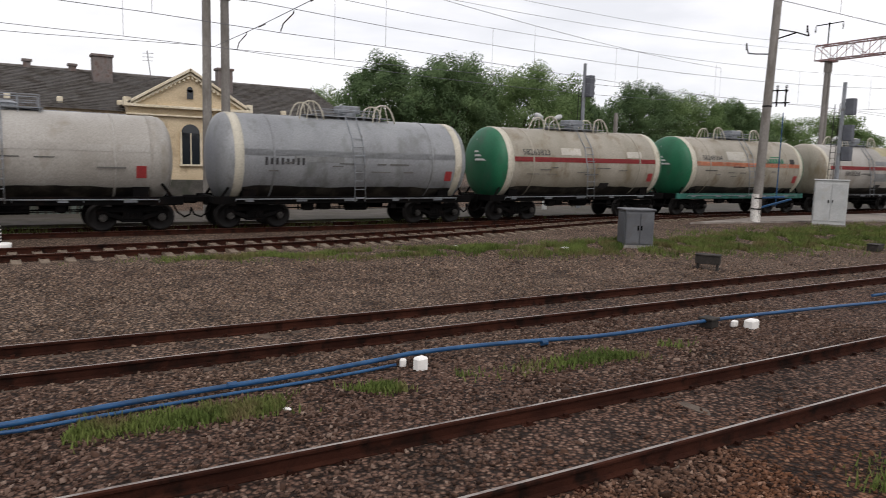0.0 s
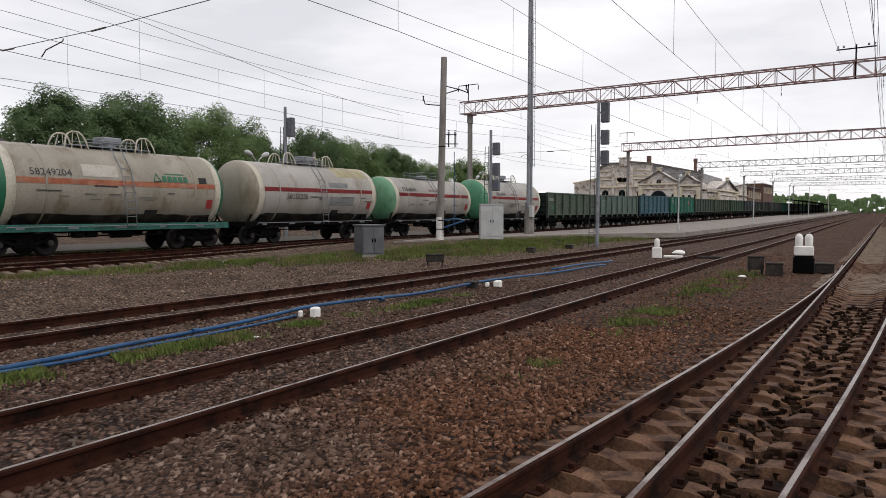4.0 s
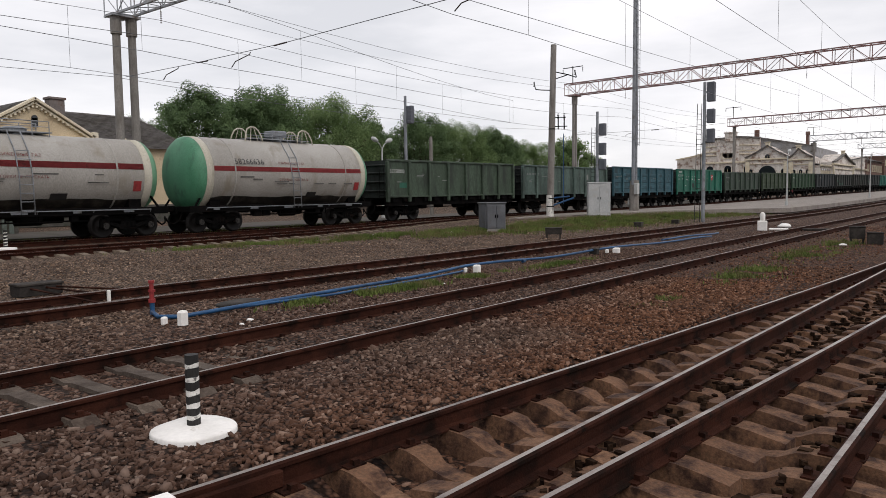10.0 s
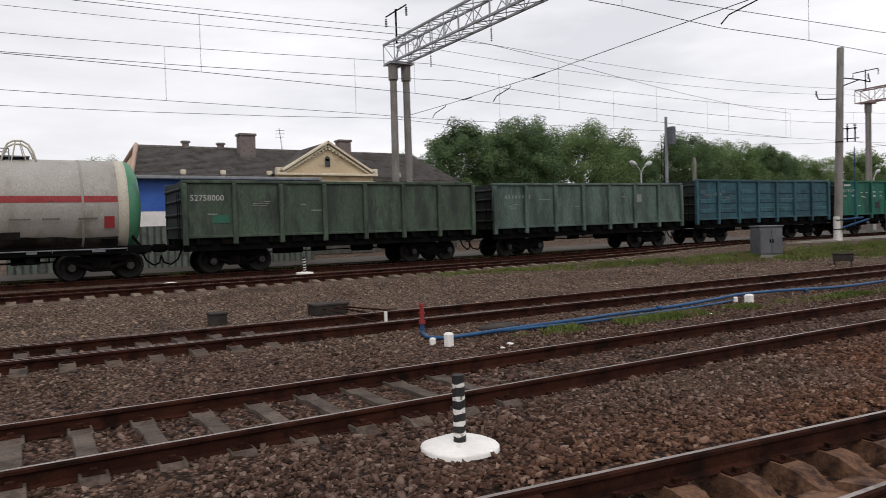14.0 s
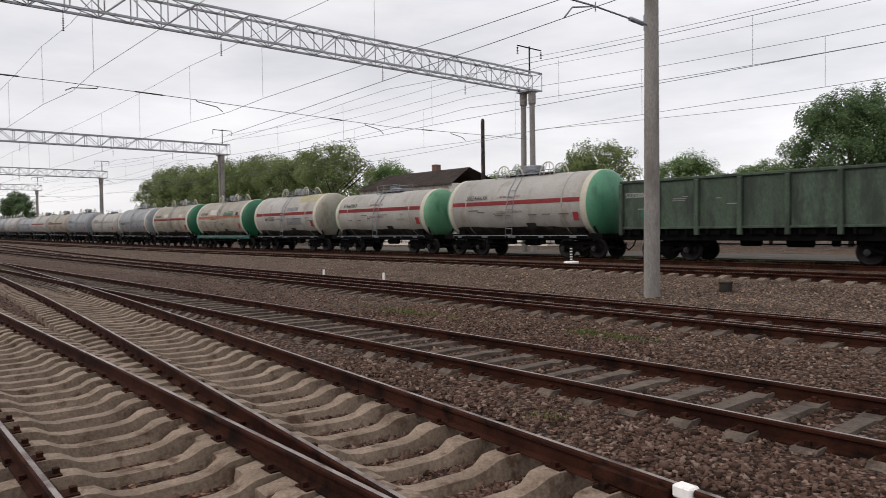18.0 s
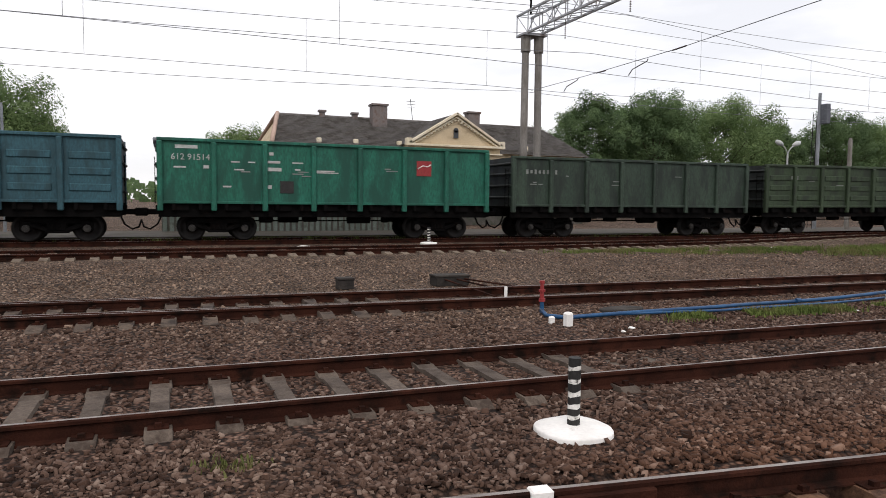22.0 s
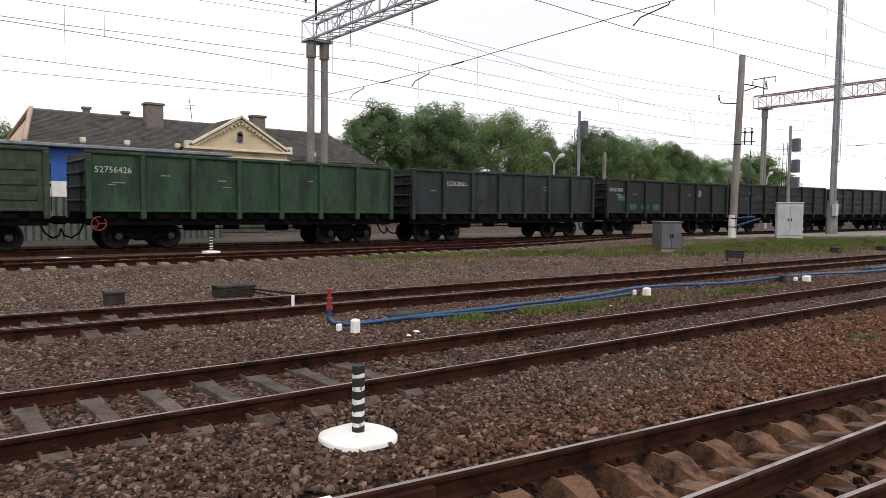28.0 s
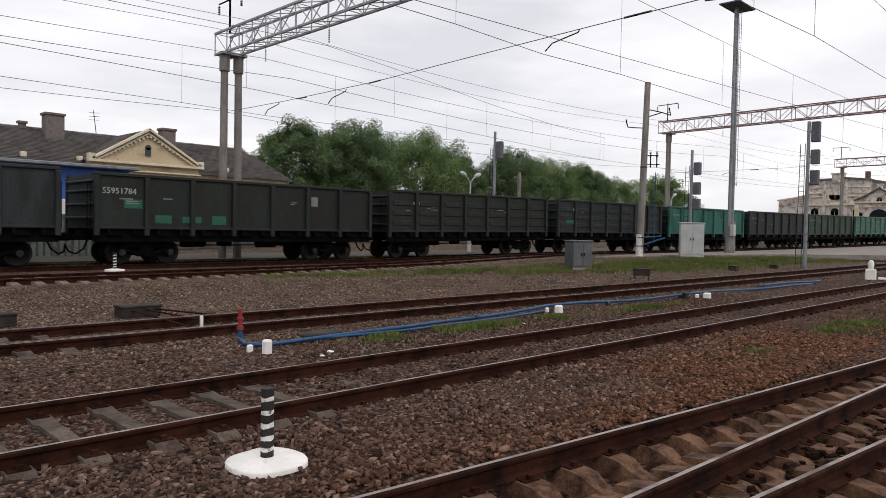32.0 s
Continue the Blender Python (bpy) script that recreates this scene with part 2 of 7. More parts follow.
M["letter_bright"] = surface("stencil_bright_white", srgb("a5a8a5"), srgb("b5b7b4"), 0.3, 0.7, 0, 0.05, 40, srgb("8b8e8b"), 0.58, 0.1)
M["letter_red"] = surface("stencil_dark_red", srgb("6e3f3c"), srgb("7c4c48"), 0.3, 0.7, 0, 0.05, 40)
M["letter_black"] = surface("stencil_black", srgb("2b2b2d"), srgb("3a3a3b"), 0.3, 0.7, 0, 0.05, 40)
M["signal_grey"] = surface("blue_grey_signal_paint", srgb("53565d"), srgb("61646b"), 0.5, 0.7, 0, 0.05, 40)
M["tank_mid_green"] = surface("tank_mid_green_paint", srgb("3f7a5c"), srgb("50896b"), 1.0, 0.5, 0, 0.08, 30, srgb("3c6450"), 0.6, 0.7, 2)
M["letter_dark"] = surface("stencil_dark", srgb("4a4946"), srgb("5b5956"), 0.3, 0.7, 0, 0.05, 40)
M["patch"] = surface("green_touch_up_paint", srgb("1d5141"), srgb("245c4a"), 0.3, 0.6, 0, 0.1, 40)
M["plaster"] = surface("yellow_plaster", srgb("b8a688"), srgb("c6b598"), 1.5, 0.9, 0, 0.2, 15, srgb("9c8a71"), 0.6, 1.0)
M["trim_plaster"] = surface("pale_trim_plaster", srgb("cdc1a7"), srgb("d6cdb8"), 1.0, 0.9, 0, 0.2, 15, srgb("b0a48d"), 0.6, 0.7)
M["roof"] = surface("grey_slate_roof", srgb("696664"), srgb("84807d"), 0.9, 0.85, 0, 0.5, 12, srgb("4f4a44"), 0.5, 0.9)
M["old_plaster"] = surface("peeling_plaster", srgb("c8c1b9"), srgb("dad4cd"), 2.0, 0.9, 0, 0.3, 10, srgb("937d6f"), 0.55, 0.9)
M["asphalt"] = surface("worn_asphalt", srgb("433e3a"), srgb("524c47"), 1.5, 0.9, 0, 0.3, 20, srgb("3d3a2e"), 0.52, 1.0)
M["grey_brick"] = surface("weathered_chimney_brick", srgb("6b6461"), srgb("7c7370"), 0.4, 0.9, 0, 0.5, 20, srgb("63514a"), 0.56, 0.4)
M["dark_plinth"] = surface("dark_grey_plinth", srgb("45433f"), srgb("55524d"), 0.6, 0.9, 0, 0.4, 20, srgb("3a3d33"), 0.55, 0.5)
M["green_boards"] = surface("weathered_green_boards", srgb("565f59"), srgb("66706a"), 0.8, 0.85, 0, 0.2, 25, srgb("474a42"), 0.55, 0.5)
M["pink_plaster"] = surface("pink_plaster", srgb("a88f82"), srgb("b79e90"), 1.5, 0.9, 0, 0.2, 15, srgb("8e7a6f"), 0.6, 1.0)
M["grey_plaster"] = surface("grey_side_plaster", srgb("8d8d8f"), srgb("9b9b9c"), 2.0, 0.9, 0, 0.2, 10, srgb("7b7875"), 0.56, 1.6)
M["brick"] = surface("chimney_brick", srgb("5f473e"), srgb("72574c"), 0.4, 0.9, 0, 0.5, 20)
M["glass"] = plain("dark_window_glass", srgb("1d2227"), 0.08)
M["leaf"] = surface("chestnut_leaf", srgb("566d49"), srgb("70875a"), 2.0, 0.75, 0, 0.2, 8, srgb("4b613f"), 0.55, 1.2)
M["leaf2"] = surface("lime_leaf", srgb("647b4c"), srgb("7f9462"), 2.0, 0.75, 0, 0.2, 8, srgb("5a7146"), 0.55, 1.2)
M["leaf3"] = surface("pale_spring_leaf", srgb("6f7d4e"), srgb("83905f"), 2.0, 0.75, 0, 0.2, 8, srgb("5e6c44"), 0.55, 1.2)
for key in ("leaf", "leaf2", "leaf3"):
    # light comes through the leaves
    nt = M[key].node_tree
    base = nt.nodes["Principled BSDF"].inputs["Base Color"].links[0].from_socket
    thin = nt.nodes.new("ShaderNodeBsdfTranslucent")
    both = nt.nodes.new("ShaderNodeMixShader")
    both.inputs["Fac"].default_value = 0.5
    nt.links.new(base, thin.inputs["Color"])
    nt.links.new(nt.nodes["Principled BSDF"].outputs[0], both.inputs[1])
    nt.links.new(thin.outputs[0], both.inputs[2])
    nt.links.new(both.outputs[0], nt.nodes["Material Output"].inputs["Surface"])
M["bark"] = surface("bark", srgb("3a3129"), srgb("4b3f33"), 0.4, 0.9, 0, 0.6, 15)
M["grass"] = surface("spring_grass", srgb("4a5a2b"), srgb("66723c"), 1.2, 0.85, 0, 0.2, 10, srgb("686041"), 0.53, 0.8, gloss=0.15)
M["wire"] = plain("dark_wire", srgb("6a6c70"), 0.6, 0.3)
M["gantry"] = surface("gantry_paint", srgb("979b9f"), srgb("a6a9ae"), 1.0, 0.6, 0.2, 0.1, 30, srgb("7d726c"), 0.58, 0.5)
M["gantry_red"] = surface("gantry_red_lead", srgb("876462"), srgb("977673"), 1.0, 0.6, 0.2, 0.1, 30, srgb("94908e"), 0.55, 0.6)
M["paving"] = surface("platform_paving", srgb("7f7872"), srgb("8d867f"), 2.0, 0.9, 0, 0.3, 12, srgb("716861"), 0.56, 1.2)
M["insul"] = plain("brown_insulator", srgb("3a2a24"), 0.25)
M["loco"] = surface("loco_teal", srgb("1f6a74"), srgb("287a84"), 1.0, 0.5, 0, 0.1, 30)


# ---- mesh helpers ----
def part(name, bm, material, parent=None, label="", smooth=False):
    """Links a bmesh as one mesh object under a thing or under a part."""
    me = bpy.data.meshes.new(name)
    bm.to_mesh(me)
    bm.free()
    for mt in (material if isinstance(material, (list, tuple)) else [material]):
        me.materials.append(M[mt])
    if smooth:
        me.shade_smooth()
    ob = new(name, me)
    ob.parent = parent
    return tagged(ob, label)


def thing(name, m, label, category, group="", kind=""):
    ob = new(name)
    ob.empty_display_size = 0.2
    ob.matrix_basis = m
    return tagged(ob, label, category, group, kind)


def box(bm, c, s, bevel=0.0, mi=0, m=None):
    r = bmesh.ops.create_cube(bm, size=1, matrix=(m or Matrix()) @ Matrix.Translation(c) @ Matrix.Diagonal((*s, 1)))
    vs = r["verts"]
    fs = {f for v in vs for f in v.link_faces}
    for f in fs:
        f.material_index = mi
    if bevel:
        es = {e for v in vs for e in v.link_edges}
        rb = bmesh.ops.bevel(bm, geom=list(es), offset=bevel, segments=1, affect="EDGES")
        for f in rb["faces"]:
            f.material_index = mi
    return bm


def rod(bm, a, b, r, r2=None, seg=8, mi=0, caps=True):
    a, b = Vector(a), Vector(b)
    d = b - a
    q = d.to_track_quat("Z", "Y").to_matrix().to_4x4()
    res = bmesh.ops.create_cone(bm, cap_ends=caps, segments=seg, radius1=r, radius2=r if r2 is None else r2, depth=d.length, matrix=Matrix.Translation((a + b) / 2) @ q)
    for v in res["verts"]:
        for f in v.link_faces:
            f.material_index = mi
    return bm


def tube(bm, pts, r, seg=6, mi=0):
    """A bent round bar through the points."""
    pts = [Vector(p) for p in pts]
    rings = []
    for i, p in enumerate(pts):
        d = (pts[min(i + 1, len(pts) - 1)] - pts[max(i - 1, 0)]).normalized()
        q = d.to_track_quat("Z", "Y").to_matrix()
        rings.append([bm.verts.new(p + q @ Vector((r * math.cos(k * math.tau / seg), r * math.sin(k * math.tau / seg), 0))) for k in range(seg)])
    for u, v in zip(rings, rings[1:]):
        for k in range(seg):
            f = bm.faces.new((u[k], u[(k + 1) % seg], v[(k + 1) % seg], v[k]))
            f.material_index = mi
            f.smooth = True
    for ring in (rings[0][::-1], rings[-1]):
        bm.faces.new(ring).material_index = mi
    return bm


def sweep(bm, pts, profile, tops=()):
    """Sweeps an upright profile (across, up) along points; faces whose index is in tops get the second material."""
    n = len(profile)
    rings = []
    for i, p in enumerate(pts):
        p = Vector(p)
        d = Vector(pts[min(i + 1, len(pts) - 1)]) - Vector(pts[max(i - 1, 0)])
        side = Vector((-d.y, d.x, 0)).normalized()
        rings.append([bm.verts.new(p + side * u + Vector((0, 0, w))) for u, w in profile])
    for a, b in zip(rings, rings[1:]):
        for k in range(n):
            f = bm.faces.new((a[k], a[(k + 1) % n], b[(k + 1) % n], b[k]))
            f.material_index = 1 if k in tops else 0
    bm.faces.new(rings[0])
    bm.faces.new(rings[-1][::-1])
    bmesh.ops.recalc_face_normals(bm, faces=bm.faces)
    return bm


def lathe(bm, rings, seg=24, axis="x", mi=0):
    """Turns (along, radius) pairs round an axis; a radius of zero closes an end."""
    made = []
    for a, r in rings:
        if r < 1e-6:
            made.append([bm.verts.new((a, 0, 0) if axis == "x" else (0, a, 0) if axis == "y" else (0, 0, a))])
            continue
        ring = []
        for k in range(seg):
            c, s = r * math.cos(k * math.tau / seg), r * math.sin(k * math.tau / seg)
            ring.append(bm.verts.new((a, c, s) if axis == "x" else (c, a, s) if axis == "y" else (c, s, a)))
        made.append(ring)
    for u, v in zip(made, made[1:]):
        for k in range(seg):
            j = (k + 1) % seg
            q = [u[k % len(u)], u[j % len(u)], v[j % len(v)], v[k % len(v)]]
            q = list(dict.fromkeys(q))
            if len(q) > 2:
                f = bm.faces.new(q)
                f.material_index = mi
                f.smooth = True
    bmesh.ops.recalc_face_normals(bm, faces=bm.faces)
    return bm


def mesh_of(verts, faces, name, materials):
    me = bpy.data.meshes.new(name)
    me.from_pydata(verts, [], faces)
    for mt in materials:
        me.materials.append(M[mt])
    return me


# ---- the plan: centre lines of the tracks, (x, y) ----
LINES = {
    "train": [(-400, 28.6), (-100, 28.3), (-20, 28.2), (20, 28.2), (45, 27.6), (80, 25.9), (140, 22.5), (420, 7)],
    "loop": [(-400, 22.4), (-100, 22.2), (-10, 22.3), (5, 22.5), (20, 23.4), (34, 26.0), (42, 27.3), (46, 27.58)],
    "middle": [(-400, 15.2), (-60, 13.9), (-10, 13.1), (5, 12.75), (20, 12.4), (54, 11.7), (100, 9.8), (420, -6)],
    "switch": [(-400, 24), (-100, 17.6), (-44, 14.9), (-20, 14.1), (-10, 13.5), (0, 12.98), (9, 12.68)],
    "post": [(-400, 10), (-60, 7.75), (-20, 7.4), (-5, 7.2), (5, 7.1), (15, 6.9), (35, 6.6), (60, 5.9), (100, 4.4), (420, -11)],
    "cross": [(-62, 7.8), (-50, 7.45), (-22, 5.5), (-12, 4.52), (-5, 3.82), (3, 2.92), (9, 2.17), (14, 1.63), (26, 0.62), (34, 0.3)],
    "near": [(-400, 4.5), (-60, 2.5), (-20, 2.15), (-5, 2.0), (4, 1.68), (10, 1.32), (24, 0.68), (34, 0.3), (60, -0.8), (100, -2.6), (420, -18)],
}


def line_y(key, x):
    return float(np.interp(x, *zip(*LINES[key])))


def centre(key, x):
    """The centre line of a track, rounded at its bends."""
    return sum(line_y(key, x + d) for d in (-6, -3, 0, 3, 6)) / 5


def rise(x):
    """The yard climbs gently towards both its ends."""
    r = min(max(x - 35, 0), 60)
    q = min(max(-45 - x, 0), 60)
    up = 0.0001 * r * r + 0.012 * min(max(x - 95, 0), 400)
    return up + 0.00006 * q * q + 0.0072 * min(max(-105 - x, 0), 300)


def height(x, y):
    """The height of the ground: the far tracks lie a little higher, the two nearest stand on bare sleepers in a shallow bed."""
    t = min(max((y - 14.5) / 7.0, 0), 1)
    s = min(max((x - 20) / 20.0, 0), 1) * min(max((y - 17.5) / 4, 0), 1)
    edge = max(line_y("cross", x) if -45 < x < 34 else -9, line_y("near", x)) + 1.25
    bed = min(max((edge - y) / 0.4, 0), 1) if y < 8 and -45 < x < 120 else 0
    return rise(x) + 0.28 * t * t * (3 - 2 * t) + 0.14 * s * (3 - 2 * s) * s - 0.19 * bed


def level(x, y):
    """The level on which rails and sleepers lie."""
    return height(x, y) if y > 9 else rise(x)


# ---- ground ----
def ground_material():
    """Ballast and trodden earth: red-brown chippings between the near tracks, grey stone further out, at the scale of single stones."""
    m = bpy.data.materials.new("ballast_ground")
    m.use_nodes = True
    t = m.node_tree
    n, l = t.nodes, t.links
    bs = n["Principled BSDF"]
    co = n.new("ShaderNodeTexCoord")
    vor = n.new("ShaderNodeTexVoronoi")
    vor.inputs["Scale"].default_value = 17.0
    l.new(co.outputs["Object"], vor.inputs["Vector"])
    big = n.new("ShaderNodeTexNoise")
    big.inputs["Scale"].default_value = 0.28
    big.inputs["Detail"].default_value = 6
    l.new(co.outputs["Object"], big.inputs["Vector"])
    sep = n.new("ShaderNodeSeparateXYZ")
    l.new(co.outputs["Object"], sep.inputs[0])
    belt = n.new("ShaderNodeMapRange")
    belt.inputs["From Min"].default_value, belt.inputs["From Max"].default_value = 9.0, 15.5
    l.new(sep.outputs["Y"], belt.inputs["Value"])
    add = n.new("ShaderNodeMath")
    add.operation = "MULTIPLY_ADD"
    add.inputs[1].default_value, add.inputs[2].default_value = 1.5, -0.75
    l.new(big.outputs["Fac"], add.inputs[0])
    tot = n.new("ShaderNodeMath")
    tot.use_clamp = True
    l.new(belt.outputs[0], tot.inputs[0])
    l.new(add.outputs[0], tot.inputs[1])
    red = n.new("ShaderNodeValToRGB")
    grey = n.new("ShaderNodeValToRGB")
    rust = n.new("ShaderNodeValToRGB")
    for r, cols in ((red, ("2e1f1a", "553f35", "6b5347", "887164")), (grey, ("483b34", "655449", "7d6959", "a38b79")), (rust, ("26170f", "4f3426", "654635", "82644f"))):
        e = r.color_ramp.elements
        e[0].position, e[0].color = 0.0, srgb(cols[0])
        e[1].position, e[1].color = 1.0, srgb(cols[3])
        e.new(0.35).color = srgb(cols[1])
        e.new(0.75).color = srgb(cols[2])
        l.new(vor.outputs["Color"], r.inputs["Fac"])
    wear = n.new("ShaderNodeMapRange")
    wear.inputs["From Min"].default_value, wear.inputs["From Max"].default_value = 5.6, 3.4
    wob = n.new("ShaderNodeMath")
    wob.operation = "MULTIPLY_ADD"
    wob.inputs[1].default_value = 5.0
    l.new(big.outputs["Fac"], wob.inputs[0])
    off = n.new("ShaderNodeMath")
    along = n.new("ShaderNodeMapRange")
    along.inputs["From Max"].default_value = 14.0
    along.inputs["To Min"].default_value, along.inputs["To Max"].default_value = -0.8, -4.2
    l.new(sep.outputs["X"], along.inputs["Value"])
    l.new(along.outputs[0], off.inputs[1])
    l.new(sep.outputs["Y"], off.inputs[0])
    l.new(off.outputs[0], wob.inputs[2])
    l.new(wob.outputs[0], wear.inputs["Value"])
    rusty = n.new("ShaderNodeMixRGB")
    l.new(wear.outputs[0], rusty.inputs["Fac"])
    l.new(red.outputs[0], rusty.inputs["Color1"])
    l.new(rust.outputs[0], rusty.inputs["Color2"])
    mix = n.new("ShaderNodeMixRGB")
    l.new(tot.outputs[0], mix.inputs["Fac"])
    l.new(rusty.outputs[0], mix.inputs["Color1"])
    l.new(grey.outputs[0], mix.inputs["Color2"])
    soil = n.new("ShaderNodeTexNoise")
    soil.inputs["Scale"].default_value = 0.9
    soil.inputs["Detail"].default_value = 9
    l.new(co.outputs["Object"], soil.inputs["Vector"])
    sr = n.new("ShaderNodeMapRange")
    sr.inputs["From Min"].default_value, sr.inputs["From Max"].default_value = 0.52, 0.68
    sr.inputs["To Max"].default_value = 0.6
    l.new(soil.outputs["Fac"], sr.inputs["Value"])
    m2 = n.new("ShaderNodeMixRGB")
    l.new(sr.outputs[0], m2.inputs["Fac"])
    l.new(mix.outputs[0], m2.inputs["Color1"])
    m2.inputs["Color2"].default_value = srgb("2a1d15")
    # shade between stones painted into the colour: bright cell centres, dark borders
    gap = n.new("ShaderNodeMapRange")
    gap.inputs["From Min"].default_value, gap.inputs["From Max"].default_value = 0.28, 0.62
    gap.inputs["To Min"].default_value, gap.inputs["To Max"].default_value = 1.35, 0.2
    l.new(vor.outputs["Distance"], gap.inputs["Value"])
    gap_shade = n.new("ShaderNodeMixRGB")
    gap_shade.blend_type = "MULTIPLY"
    gap_shade.inputs["Fac"].default_value = 1
    l.new(m2.outputs[0], gap_shade.inputs["Color1"])
    l.new(gap.outputs[0], gap_shade.inputs["Color2"])
    l.new(gap_shade.outputs[0], bs.inputs["Base Color"])
    bs.inputs["Roughness"].default_value = 0.95
    bs.inputs["Specular IOR Level"].default_value = 0.2
    bp = n.new("ShaderNodeBump")
    bp.inputs["Strength"].default_value = 0.9
    bp.inputs["Distance"].default_value = 0.05
    bp.invert = True
    l.new(vor.outputs["Distance"], bp.inputs["Height"])
    l.new(bp.outputs[0], bs.inputs["Normal"])
    return m


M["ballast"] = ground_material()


def stone_material():
    m = bpy.data.materials.new("ballast_stone")
    m.use_nodes = True
    t = m.node_tree
    n, l = t.nodes, t.links
    bs = n["Principled BSDF"]
    geo = n.new("ShaderNodeNewGeometry")
    co = n.new("ShaderNodeTexCoord")
    sep = n.new("ShaderNodeSeparateXYZ")
    l.new(co.outputs["Object"], sep.inputs[0])
    belt = n.new("ShaderNodeMapRange")
    belt.inputs["From Min"].default_value, belt.inputs["From Max"].default_value = 9.0, 15.5
    l.new(sep.outputs["Y"], belt.inputs["Value"])
    red = n.new("ShaderNodeValToRGB")
    grey = n.new("ShaderNodeValToRGB")
    rust = n.new("ShaderNodeValToRGB")
    for r, cols in ((red, ("251812", "4f3b31", "655147", "877468")), (grey, ("3b2e28", "5b4b40", "735f50", "a8907c")), (rust, ("28170f", "593b2a", "704d39", "937360"))):
        e = r.color_ramp.elements
        e[0].position, e[0].color = 0.0, srgb(cols[0])
        e[1].position, e[1].color = 1.0, srgb(cols[3])
        e.new(0.4).color = srgb(cols[1])
        e.new(0.85).color = srgb(cols[2])
        l.new(geo.outputs["Random Per Island"], r.inputs["Fac"])
    big = n.new("ShaderNodeTexNoise")
    big.inputs["Scale"].default_value = 0.28
    l.new(co.outputs["Object"], big.inputs["Vector"])
    add = n.new("ShaderNodeMath")
    add.operation = "MULTIPLY_ADD"
    add.inputs[1].default_value, add.inputs[2].default_value = 1.5, -0.75
    l.new(big.outputs["Fac"], add.inputs[0])
    tot = n.new("ShaderNodeMath")
    tot.use_clamp = True
    l.new(belt.outputs[0], tot.inputs[0])
    l.new(add.outputs[0], tot.inputs[1])
    wear = n.new("ShaderNodeMapRange")
    wear.inputs["From Min"].default_value, wear.inputs["From Max"].default_value = 5.6, 3.4
    wob = n.new("ShaderNodeMath")
    wob.operation = "MULTIPLY_ADD"
    wob.inputs[1].default_value = 5.0
    l.new(big.outputs["Fac"], wob.inputs[0])
    off = n.new("ShaderNodeMath")
    along = n.new("ShaderNodeMapRange")
    along.inputs["From Max"].default_value = 14.0
    along.inputs["To Min"].default_value, along.inputs["To Max"].default_value = -0.8, -4.2
    l.new(sep.outputs["X"], along.inputs["Value"])
    l.new(along.outputs[0], off.inputs[1])
    l.new(sep.outputs["Y"], off.inputs[0])
    l.new(off.outputs[0], wob.inputs[2])
    l.new(wob.outputs[0], wear.inputs["Value"])
    rusty = n.new("ShaderNodeMixRGB")
    l.new(wear.outputs[0], rusty.inputs["Fac"])
    l.new(red.outputs[0], rusty.inputs["Color1"])
    l.new(rust.outputs[0], rusty.inputs["Color2"])
    mix = n.new("ShaderNodeMixRGB")
    l.new(tot.outputs[0], mix.inputs["Fac"])
    l.new(rusty.outputs[0], mix.inputs["Color1"])
    l.new(grey.outputs[0], mix.inputs["Color2"])
    l.new(mix.outputs[0], bs.inputs["Base Color"])
    bs.inputs["Roughness"].default_value = 0.95
    bs.inputs["Specular IOR Level"].default_value = 0.2
    return m


M["stone"] = stone_material()


def build_ground():
    xs = [-3000, -1200, -500, -250] + [x * 1.0 for x in range(-140, -30, 5)] + [-30 + 0.6 * i for i in range(151)] + [x * 1.0 for x in range(65, 160, 5)] + [250, 500, 1200, 3000]
    ys = [-3000, -800, -200, -60, -25, -14] + [-8 + 0.5 * i for i in range(77)] + [33, 40, 50, 60, 80, 120, 200, 400, 800, 3000]
    verts, faces = [], []
    for x in xs:
        for y in ys:
            bump = 0.02 * noise.noise((x * 0.8, y * 0.8, 0)) if -30 < x < 60 and -2 < y < 26 else 0
            verts.append((x, y, height(x, y) + bump))
    w = len(ys)
    for i in range(len(xs) - 1):
        for j in range(w - 1):
            faces.append((i * w + j, (i + 1) * w + j, (i + 1) * w + j + 1, i * w + j + 1))
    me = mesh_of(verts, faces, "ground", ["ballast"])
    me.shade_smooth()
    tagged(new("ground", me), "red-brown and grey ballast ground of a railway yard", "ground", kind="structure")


build_ground()

# ---- tracks ----
RAIL = [(-0.02, 0.18), (-0.0375, 0.166), (-0.0375, 0.14), (-0.01, 0.125), (-0.01, 0.03), (-0.07, 0.012), (-0.07, 0.0), (0.07, 0.0), (0.07, 0.012), (0.01, 0.03), (0.01, 0.125), (0.0375, 0.14), (0.0375, 0.166), (0.02, 0.18)]


